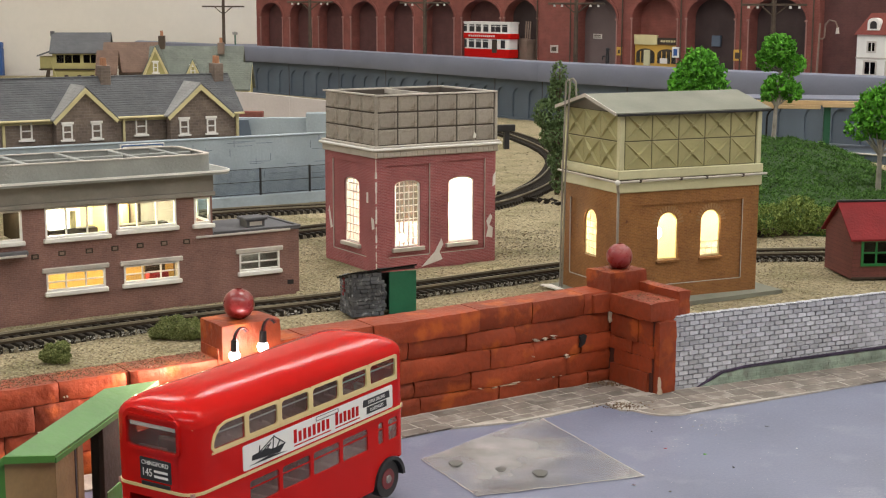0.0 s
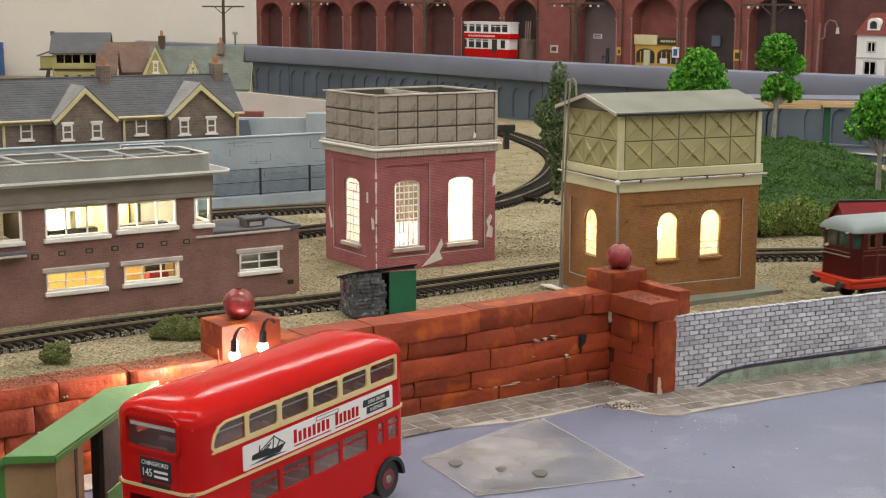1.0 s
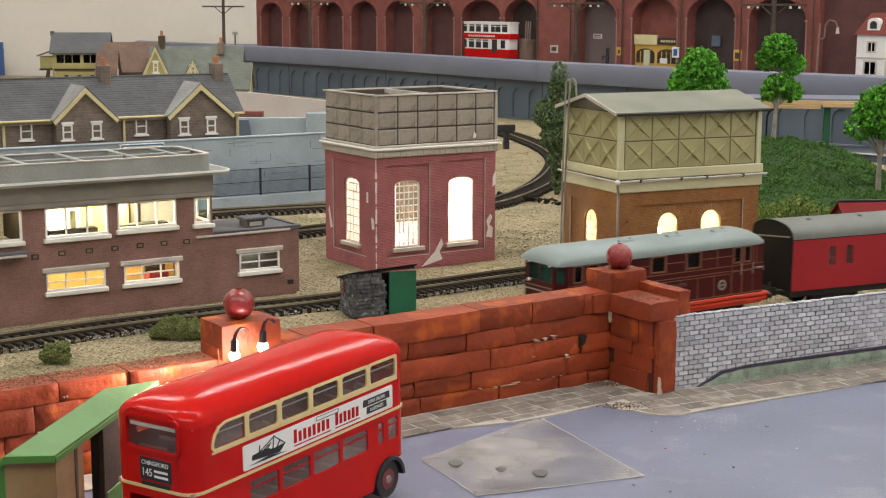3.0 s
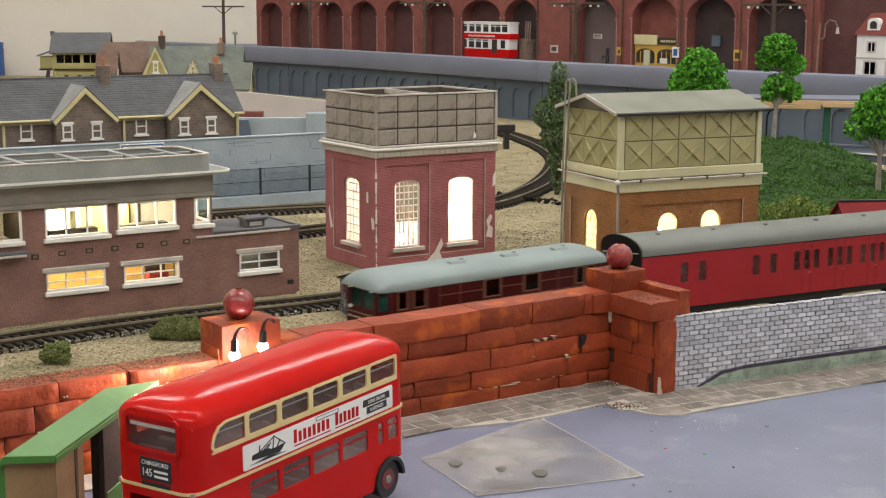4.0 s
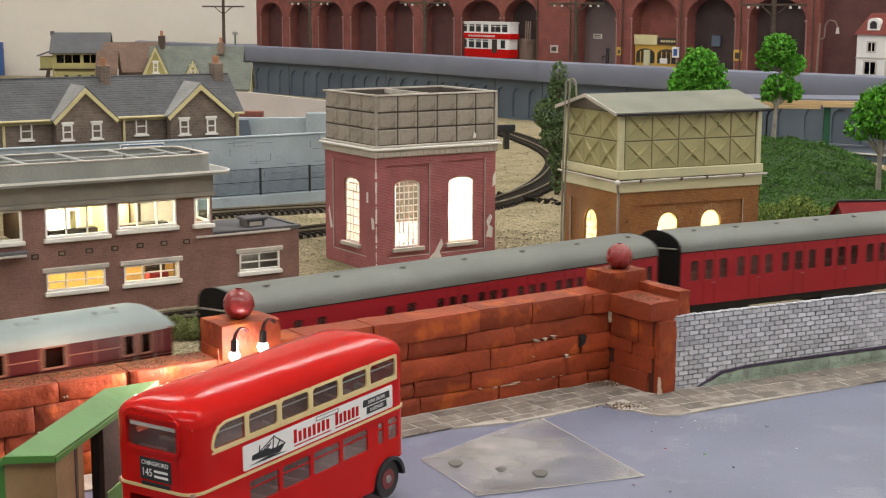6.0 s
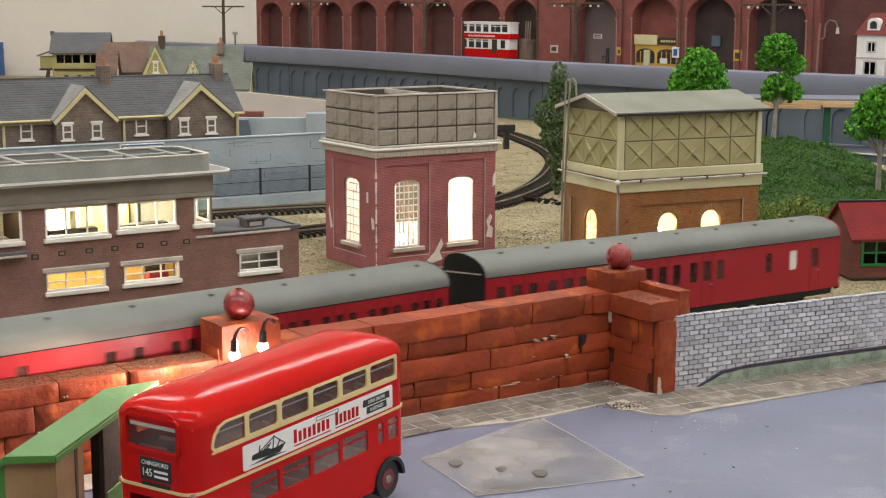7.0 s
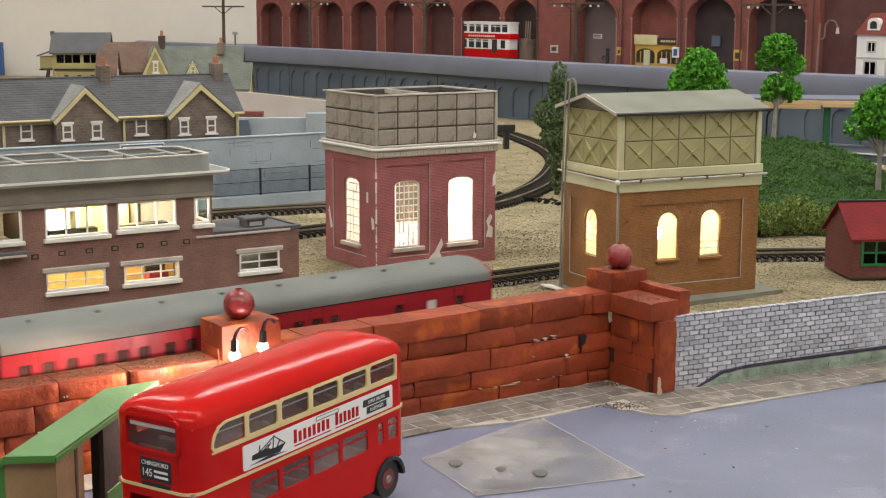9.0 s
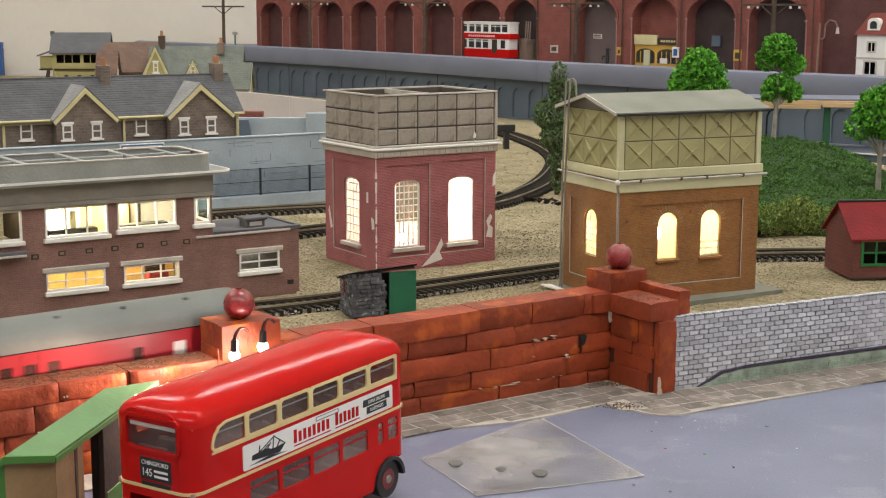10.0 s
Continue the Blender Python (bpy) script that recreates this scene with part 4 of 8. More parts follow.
    for k in range(17):
        z = 2 + k * 4.1 + rnd.uniform(-1.8, 1.8)
        s = rnd.uniform(0.25, 0.85)
        part("corner_wear", M().box(-0.15, s, -0.15, s * rnd.uniform(0.5, 1.6), z, z + rnd.uniform(1.2, 6.5), 0.1), TORN, t, "worn white corner")
    # bulb
    # dark plate added to dim what shows through the first front window
    part("rear_window", M().box(54, 71, D - 4.9, D - 4.2, 20, 56), DARK_WOOD, t, "dark plate added on the rear lining")
    part("bulb", M().ball((27, 12, 18.5), 2.8, 16, 10), BULB, t, "glowing round bulb")
    part("bulb", M().ball((66, 14, 34), 5.0, 16, 10), BULB, t, "glowing round bulb")
    c, s = math.cos(radians(32.63)), math.sin(radians(32.63))
    for x, y, z, wt in ((27, 30, 34, 0.02), (66, 26, 40, 0.22)):
        lamp("bulb_light", -43.3 + c * x - s * y, 939.3 + s * x + c * y, z, wt, (1.0, 0.90, 0.72), 3)


# ---- green tank house ----
def green_tank_house():
    W, D, H = 98.7, 62.5, 65.5
    yaw = 25.3
    t = thing("green_water_tower", 100.7, 835.3, 0, yaw, "ochre brick water tower with green panelled tank and roof", "water tower")
    wins = [arch(28, 42, 24.5, 45.5, 52.4), arch(58, 72.2, 24.5, 45.5, 52.6)]
    wall = part("front_wall", M().wall(rect(0, W, 0, H), [rect(13.5, 87, 10, 57.6)], front, 0, 1.2), OCHRE_BRICK, t)
    part("panel", M().wall(rect(12, 88.5, 8.5, 59), wins, front, 0.8, 2.4), OCHRE_BRICK, wall)
    left = part("side_wall", M().wall(rect(1.2, D, 0, H), [rect(9, 54.5, 11, 57)], side, 0, 1.2), OCHRE_BRICK, t)
    part("panel", M().wall(rect(8, 56, 9.5, 58.5), [arch(25, 39.2, 24.3, 45.5, 52.6)], side, 0.8, 2.4), OCHRE_BRICK, left)
    part("rear_wall", M().box(1.2, W, D - 2, D, 0, H), OCHRE_BRICK, t)
    part("side_wall", M().box(W - 2, W, 1.2, D - 2, 0, H), OCHRE_BRICK, t)
    part("lining", M().box(3, W - 3, D - 4, D - 2.4, 0, H - 2), CARD, t, "cream card lining")
    part("lining", M().box(W - 4, W - 2.4, 3, D - 4, 0, H - 2), CARD, t, "cream card lining")
    part("upper_floor", M().box(2.6, W - 4.2, 2.6, D - 4.2, H - 3, H - 0.3), CARD, t)
    for k, (u0, u1) in enumerate(((28, 42), (58, 72.2))):
        g = part("window", M().wall(arch(u0 - 0.1, u1 + 0.1, 24.4, 45.5, 52.7), [arch(u0 + 0.7, u1 - 0.7, 25.4, 45.3, 51.9)], front, 1.9, 2.7), CREAM, t)
        part("pane", M().prism(arch(u0 + 0.4, u1 - 0.4, 24.8, 45.4, 52.2), front, 2.45, 2.55), GLASS, g).visible_shadow = False
        if k:
            window_grid(g, u0 + 0.8, u1 - 0.8, 25.2, 33, 33, front, 2.1, 3, 3, 0.3)
        part("sill", M().box(u0 - 1.2, u1 + 1.2, -0.6, 1.6, 22.6, 24.3, 0.3), OCHRE_BRICK, t)
        n = 15
        for i in range(n):
            a = math.pi * (i + 0.5) / n
            c = (u0 + u1) / 2
            part("voussoir", M().box(-0.55, 0.55, -0.2, 0.4, 0, 3.0, 0.1), VOUSSOIR, t, at=mm(c + 7.6 * math.cos(a), 0.9, 45.6 + 7.6 * math.sin(a), 0, 90 - math.degrees(a), 0))
    g = part("window", M().wall(arch(24.9, 39.3, 24.2, 45.5, 52.7), [arch(25.7, 38.5, 25.2, 45.3, 51.9)], side, 1.9, 2.7), CREAM, t)
    part("pane", M().prism(arch(25.4, 38.8, 24.8, 45.4, 52.2), side, 2.45, 2.55), GLASS, g).visible_shadow = False
    window_grid(g, 25.8, 38.4, 25.2, 45, 51.8, side, 2.1, 3, 6, 0.16)
    for a, b, c, d in ((13.5, 87, 9.5, 10), (87, 87.5, 10, 57.6)):
        part("panel_edge", M().box(a, b, -0.12, 0.4, c, d), STONE_TRIM, t)
    part("panel_edge", M().box(-0.12, 0.4, 9, 54.5, 10.4, 11), STONE_TRIM, t)
    part("panel_edge", M().box(-0.12, 0.4, 54.4, 55, 11, 57), STONE_TRIM, t)
    # cornice and gutter
    part("cornice", M().box(-1.2, W + 1.2, -1.2, D + 1.2, H, 71.6, 0.4), PALE_TRIM, t)
    part("cornice_joint", M().box(-1.0, W + 1.0, -1.0, D + 1.0, 71.6, 73.2), DARK_WOOD, t, "dark gap under the upper cornice")
    part("gutter", M().tube([(W + 3.4, -2.6, 72.6), (W * 0.62, -2.7, 72.3), (W * 0.3, -2.5, 72.5), (-2.4, -2.6, 72.1)], 0.72, 10), STONE_TRIM, t, "pale worn gutter pipe")
    part("gutter", M().tube([(-2.6, -2.4, 72.1), (-2.7, D * 0.5, 72.4), (-2.6, D + 3, 72.6)], 0.72, 10), STONE_TRIM, t, "pale worn gutter pipe")
    part("gutter_bead", M().ball((-2.6, -2.6, 72.1), 1.6, 12, 8), WHITE, t)
    for x in (12, 40, 58, 84):
        part("gutter_clip", M().box(x, x + 1.4, -3.4, -1, 71.4, 73.4, 0.2), DARK_WOOD, t)
    part("cornice_top", M().box(-1.6, W + 1.6, -1.6, D + 1.6, 73.2, 78.6, 0.5), PALE_TRIM, t)
    part("drainpipe", M().tube([(-0.9, -0.9, 0), (-0.9, -0.9, 65)], 0.8, 10), STEEL, t)
    part("pipe_elbow", M().tube([(-0.9, -0.9, 65), (-2.6, -2.6, 70.5)], 0.9, 10), STEEL, t)
    # tank
    z0, z1 = 78.6, 111.4
    tank = part("tank", M().box(0.8, W - 0.8, 0.8, D - 0.8, z0, z1), TANK_GAP, t)
    nr, nl = 5, 3
    pw, pd, ph = (W - 7) / nr, (D - 7) / nl, (z1 - z0) / 2

    def panel(w, h):
        m = M().box(0.3, w - 0.3, -0.35, 0.5, 0.3, h - 0.3, 0.2)
        return mesh_of("tank_panel", m, TANK_GREEN)

    def cross(w, h):
        m = M()
        for sx in (-1, 1):
            for sz in (-1, 1):
                a, b = Vector((w / 2, h / 2)), Vector((w / 2 + sx * (w / 2 - 1.0), h / 2 + sz * (h / 2 - 1.0)))
                n = Vector((-(b - a).y, (b - a).x)).normalized()
                k = a.lerp(b, 0.42)
                rings = []
                for c, half, rise in ((a, 0.9, 1.7), (k, 0.8, 1.35), (b, 0.28, 0.3)):
                    l, r2 = c - n * half, c + n * half
                    rings.append([(l.x, -0.3, l.y), (c.x, -0.35 - rise, c.y), (r2.x, -0.3, r2.y)])
                m.loft(rings)
        m.cyl((w / 2, -2.2, h / 2), (w / 2, -0.3, h / 2), 0.9, 1.7, 12)
        return mesh_of("cross_rib", m, TANK_GREEN, angle=20)
    pa, pb, ca, cb = panel(pw, ph), panel(pd, ph), cross(pw, ph), cross(pd, ph)
    for r in range(2):
        for i in range(nr):
            for ox, oy, rz in ((3.5 + i * pw, 0.7, 0), (W - 3.5 - i * pw, D - 0.7, 180)):
                part("tank_panel", pa, TANK_GREEN, tank, at=mm(ox, oy, z0 + r * ph, 0, 0, rz))
                part("cross_rib", ca, TANK_GREEN, tank, at=mm(ox, oy, z0 + r * ph, 0, 0, rz))
        for i in range(nl):
            for ox, oy, rz in ((0.7, D - 3.5 - i * pd, -90), (W - 0.7, 3.5 + i * pd, 90)):
                part("tank_panel", pb, TANK_GREEN, tank, at=mm(ox, oy, z0 + r * ph, 0, 0, rz))
                part("cross_rib", cb, TANK_GREEN, tank, at=mm(ox, oy, z0 + r * ph, 0, 0, rz))
    for x in (-0.4, W - 3):
        for y in (-0.4, D - 3):
            part("corner_post", M().box(x, x + 3.4, y, y + 3.4, z0, z1, 0.4), PALE_TRIM, tank)
    # roof
    e, ridge, yr = 3.4, 119.8, D / 2
    thick = 1.0
    for a, b in (((-e, z1 - 0.6), (yr, ridge)), ((D + e, z1 - 0.6), (yr, ridge))):
        part("roof_sheet", M().prism([a, b, (b[0], b[1] + thick), (a[0], a[1] + thick)], lambda u, v, w: (w, u, v), -5, W + 4.5), ROOF_SHEET, t)
    for x in (1.2, W - 2.6):
        part("gable", M().prism([(0, z1), (D, z1), (yr, ridge - 0.4)], lambda u, v, w: (w, u, v), x, x + 1.4), FASCIA, t)
    part("bargeboard", M().prism([(-e, z1 - 1.2), (yr, ridge - 0.8), (yr, ridge + 1.2), (-e, z1 + 0.6)], lambda u, v, w: (w, u, v), -5.6, -4.9), STONE_TRIM, t, "pale bargeboard edge")
    part("bargeboard", M().prism([(D + e, z1 - 1.2), (yr, ridge - 0.8), (yr, ridge + 1.2), (D + e, z1 + 0.6)], lambda u, v, w: (w, u, v), -5.6, -4.9), STONE_TRIM, t, "pale bargeboard edge")
    part("eaves_strip", M().box(-4, W + 4, -e - 0.4, -e + 0.6, z1 - 1.6, z1 - 0.2, 0.2), BLACK, t, "dark eaves shadow strip")
    part("base_plate", M().prism([(2, -18), (W + 14, -8), (W + 14, D + 8), (-6, D + 6), (-8, 10)], flat, -1, 1.6), ROOF_SHEET, t, "grey-green card base plate")
    # ladder
    lad = part("ladder_rail", M().tube([(-4.2, 58.5, 1), (-5.2, 55.6, 74), (-5.6, 52.6, 126.5), (-4.8, 51.4, 128.2), (-3.4, 50.4, 127)], 0.6, 8), STEEL, t, "thin dull metal ladder rail")
    part("ladder_rail", M().tube([(-4.4, 55.6, 1), (-5.6, 51.4, 74), (-6.0, 47.2, 127.5), (-5.0, 45.8, 129), (-3.6, 44.8, 127), (-3.0, 44.4, 118)], 0.6, 8), STEEL, t, "thin dull metal ladder rail")
    for i in range(3):
        z = 12 + i * 32
        part("rung", M().cyl((-3.3 - 0.018 * z, 57.2 - 0.045 * z, z), (-4.9 - 0.014 * z, 53.2 - 0.055 * z, z), 0.35, 0.35, 6), RUSTY, t)
    part("plinth", M().box(0.2, W - 0.2, 0.2, D - 0.2, -4, 0.4), OCHRE_BRICK, t)
    # unseen pale card added so that the left window looks lit
    part("partition", M().box(24, 25.2, 4, D - 5, 0.5, H - 3), CARD, t, "cream card added to catch lamp light")
    part("bulb", M().ball((36, 16, 38), 4.0, 16, 10), BULB, t, "glowing round bulb")
    c, s = math.cos(radians(yaw)), math.sin(radians(yaw))
    for x, y, z, wt in ((36, 24, 42, 0.16), (66, 30, 45, 0.045), (12, 32, 40, 0.07)):
        lamp("bulb_light", 100.7 + c * x - s * y, 835.3 + s * x + c * y, z, wt, (1.0, 0.72, 0.32), 3)


# ---- signal box ----
SB_YAW = 32.9


def box_window(parent, u0, u1, v0, v1, cols, rows, w=0.0, lintel=False, sill=True, low=0.0):
    """White framed window in a wall that lies in the x-z plane."""
    f = part("window", M().wall(rect(u0, u1, v0, v1), [rect(u0 + 1.1, u1 - 1.1, v0 + 1.3, v1 - 1.0)], front, w - 0.4, w + 1.2), WHITE, parent)
    part("pane", M().box(u0 + 0.8, u1 - 0.8, w + 0.6, w + 0.7, v0 + 1, v1 - 0.8), GLASS, f).visible_shadow = False
    for i in range(1, cols):
        u = u0 + (u1 - u0) * i / cols
        part("glazing_bar", M().box(u - 0.4, u + 0.4, w - 0.1, w + 0.9, v0 + 1.2, v1 - 0.9), WHITE, f)
    for j in range(1, rows):
        v = v0 + (v1 - v0) * j / rows
        part("glazing_bar", M().box(u0 + 1, u1 - 1, w - 0.1, w + 0.9, v - 0.35, v + 0.35), WHITE, f)
    if sill:
        part("sill", M().box(u0 - 1.2, u1 + 1.2, w - 2.0, w + 0.8, v0 - 2.6, v0, 0.4), WHITE, f)
    if lintel:
        part("lintel", M().box(u0 - 2.2, u1 + 2.2, w - 1.2, w + 0.8, v1, v1 + 2.8, 0.4), STONE_TRIM, f)
    return f


def signal_box():
    t = thing("signal_box", -87.2, 876.0, 0, SB_YAW, "brown brick signal box with flat slab roof and lit rooms", "signal box")
    # two-storey part: x from -240 to -56, depth 52; single-storey annex to x = 0
    up = [(-154.8, -119.0, 45.4, 62.2), (-113.6, -78.4, 46.8, 62.2), (-67.4, -56.0 - 1.4, 46.4, 61.8), (-181, -167.4, 45.4, 62.2)]
    low = [(-155.3, -121.6, 15.6, 26.2), (-110.8, -77.4, 15.8, 26.0)]
    ann = [(-39.5, -13.2, 15.4, 26.4)]
    H1, D = 65.0, 54.0
    body = part("front_wall", M().wall(rect(-245, -56, 0, H1), [rect(*q) for q in up + low], front, 0, 1.8), BOX_BRICK, t)
    part("end_wall", M().wall(rect(1.8, D, 39, H1), [rect(3, 22, 46.4, 61.8)], side, -57.8, -56), BOX_BRICK, t)
    part("rear_wall", M().box(-245, -56, D - 1.8, D, 0, H1), BOX_BRICK, t)
    part("end_wall", M().box(-246.8, -245, 0, D, 0, H1), BOX_BRICK, t)
    part("upper_floor", M().box(-245, -58, 1.8, D - 1.8, 38.5, 40.5), CARD, t)
    part("ground_floor", M().box(-245, -58, 1.8, D - 1.8, 0.2, 1.2), OCHRE_BOARD, t)
    part("inner_wall", M().box(-59.2, -57.9, 1.8, D - 1.8, 0.5, 38), CARD, t)
    part("lining", M().box(-245, -58, D - 3.4, D - 1.9, 40.5, H1), CARD, t, "cream card lining")
    part("lining", M().box(-245, -60, D - 3.4, D - 1.9, 1.2, 38.4), ORANGE_CARD, t, "orange-lit card lining")
    part("shelf_unit", M().box(-118, -96, 28, 50, 41, 60, 0.5), ORANGE_CARD, t, "tan cupboard inside the upper room")
    part("desk", M().box(-150, -122, 8, 16, 41, 48.4, 0.4), DARK_WOOD, t, "dark desk inside the window")
    part("desk", M().box(-112, -80, 8, 15, 41, 48.0, 0.4), DARK_WOOD, t, "dark desk inside the window")
    # dark cards added inside to hold back the room light behind some windows
    part("dark_card", M().box(-95, -93.5, 16, D - 4, 41, H1), DARK_WOOD, t)
    part("dark_card", M().box(-90, -78, 20, 22, 1.5, 36), DARK_WOOD, t)
    part("dark_card", M().box(-163, -161.5, 2, D - 4, 41, H1), DARK_WOOD, t)
    part("plinth", M().box(-244, -2, 0.2, 45, -4, 0.15), BOX_BRICK, t)
    part("seat", M().box(-92, -80, 9, 16, 1.2, 18.6, 0.6), COACH_RED, t, "red seat inside")
    for q, c in zip(up, (3, 3, 1, 1)):
        box_window(t, *q, c, 1)
    for q in low:
        box_window(t, *q, 3, 2, lintel=True)
    # corner window returns round the end
    g = part("window", M().wall(rect(3, 22, 46.4, 61.8), [rect(4.2, 20.8, 47.6, 60.8)], lambda u, v, w: (w, u, v), -56.6, -55.5), WHITE, t)
    part("pane", M().box(-56.2, -56.1, 4, 21, 47.4, 61), GLASS, g).visible_shadow = False
    part("corner_bay", M().box(-68.5, -54.8, -1.6, 0, 43.8, 46.2, 0.4), WHITE, t)
    # roofs
    part("fascia", M().box(-246, -55.2, -0.8, D + 0.8, H1, 75.0, 0.3), FASCIA, t)
    part("window_canopy", M().box(-246, -54.6, -2.2, 1, 62.4, 65.0, 0.4), FASCIA, t)
    slab = part("slab", M().prism(rounded(-258, -44.5, -5.5, D + 6, 8, 8), flat, 75.0, 77.2), CONCRETE, t)
    part("slab_edge", M().wall(rounded(-258.4, -44.1, -5.9, D + 6.4, 8.4, 8), [rounded(-257.6, -44.9, -5.1, D + 5.6, 7.6, 8)], flat, 76.3, 77.5), WHITE, slab, "whitish slab edge")
    par = part("parapet", M().wall(rounded(-247, -55.0, -1, D - 1, 8, 8), [rounded(-244.5, -57.5, 1.5, D - 3.5, 6.5, 8)], flat, 77.2, 86.4), CONCRETE, t)
    part("parapet_cap", M().wall(rounded(-247.3, -54.7, -1.3, D - 0.7, 8.3, 8), [rounded(-244, -58, 2, D - 4, 6, 8)], flat, 86.4, 87.0), STONE_TRIM, par, "pale cap")
    part("roof_deck", M().box(-244, -58, 2, D - 4, 77.2, 80), DARK_ROOF, t)
    for x in (-228, -196, -164, -132, -100, -74):
        part("roof_beam", M().box(x, x + 3.4, 1.6, D - 3.6, 82.5, 86.6, 0.4), CONCRETE, par)
    part("roof_beam", M().box(-244, -58, 24, 26.5, 82.5, 86.2, 0.4), CONCRETE, par)
    # vents
    for x, z in ((-161, 36), (-146, 36.6), (-130.5, 36.6), (-115.6, 36.7), (-100.7, 37), (-86.3, 37), (-72.5, 36.8)):
        v = part("vent", M().wall(rect(x - 2, x + 2, z - 1.4, z + 1.4), [rect(x - 1.3, x + 1.3, z - 0.8, z + 0.8)], front, -0.4, 0.3), DARK_WOOD, t)
        part("grille", M().box(x - 1.4, x + 1.4, -0.2, 0.1, z - 0.9, z + 0.9), RUSTY, v)
    # annex
    a = part("annex_wall", M().wall(rect(-56, 0, 0, 38.4), [rect(*ann[0])], front, 0, 1.8), BOX_BRICK, t)
    part("annex_wall", M().box(-1.8, 0, 1.8, 46, 0, 38.4), BOX_BRICK, t)
    part("annex_wall", M().box(-56, -1.8, 44.2, 46, 0, 38.4), BOX_BRICK, t)
    part("annex_roof", M().box(-55.8, 0.8, -0.8, 46.8, 38.4, 40.0, 0.3), DARK_ROOF, t)
    part("annex_flashing", M().box(-67, -6, -1.3, -0.7, 38.0, 39.4, 0.2), STONE_TRIM, t, "pale flashing strip")
    part("annex_kerb", M().box(-55, 1.2, -1.0, 1.2, 40.0, 41.0, 0.3), DARK_ROOF, t)
    part("annex_kerb", M().box(-1.0, 1.2, 1.2, 47, 40.0, 41.0, 0.3), DARK_ROOF, t)
    box_window(t, *ann[0], 2, 2, lintel=True)
    part("annex_lining", M().box(-54, -3, 16, 17, 0.5, 38), STONE_TRIM, t)
    vent = part("roof_vent", M().box(-30, -18, 9, 19, 40.0, 44.2, 0.3), DARK_ROOF, t)
    part("vent_cap", M().box(-31.4, -16.6, 7.6, 20.4, 44.2, 46, 0.4), DARK_ROOF, vent)
    part("vent_label", M().box(-28, -20, 8.8, 9.1, 41, 43.4), STONE_TRIM, vent, "pale vent opening")
    part("left_ledge", M().box(-246, -165.5, -4, 0, 37.6, 40.2, 0.4), DARK_ROOF, t, "dark ledge over the door")
    part("left_flashing", M().box(-246, -166.5, -4.4, -3.9, 37.0, 38.4, 0.2), STONE_TRIM, t, "pale ledge edge")
    part("air_brick", M().box(-8, -4, -0.3, 0.2, 5, 7.6), BLACK, t)
    c, s = math.cos(radians(SB_YAW)), math.sin(radians(SB_YAW))
    for x, y, z, wt, col in ((-140, 26, 55, 0.20, (1.0, 0.93, 0.72)), (-104, 18, 57, 0.09, (1.0, 0.9, 0.62)), (-138, 28, 28, 0.055, (1.0, 0.80, 0.5)),
                             (-104, 20, 28, 0.045, (1.0, 0.80, 0.5)), (-176, 24, 57, 0.012, (1.0, 0.8, 0.5)), (-72, 22, 56, 0.035, (1.0, 0.88, 0.6)), (-30, 8, 33, 0.004, (1.0, 0.9, 0.75))):
        lamp("room_light", -87.2 + c * x - s * y, 876 + s * x + c * y, z, wt, col, 2)
    pend = part("pendant", M().ball((-141, 20, 56.5), 2.2, 12, 8), BULB, t, "glowing ceiling bulb")
    part("figure_stand", M().box(-137, -133.5, 10, 12, 48.4, 58, 0.6), CREAM, t, "tall cream cabinet by the window")


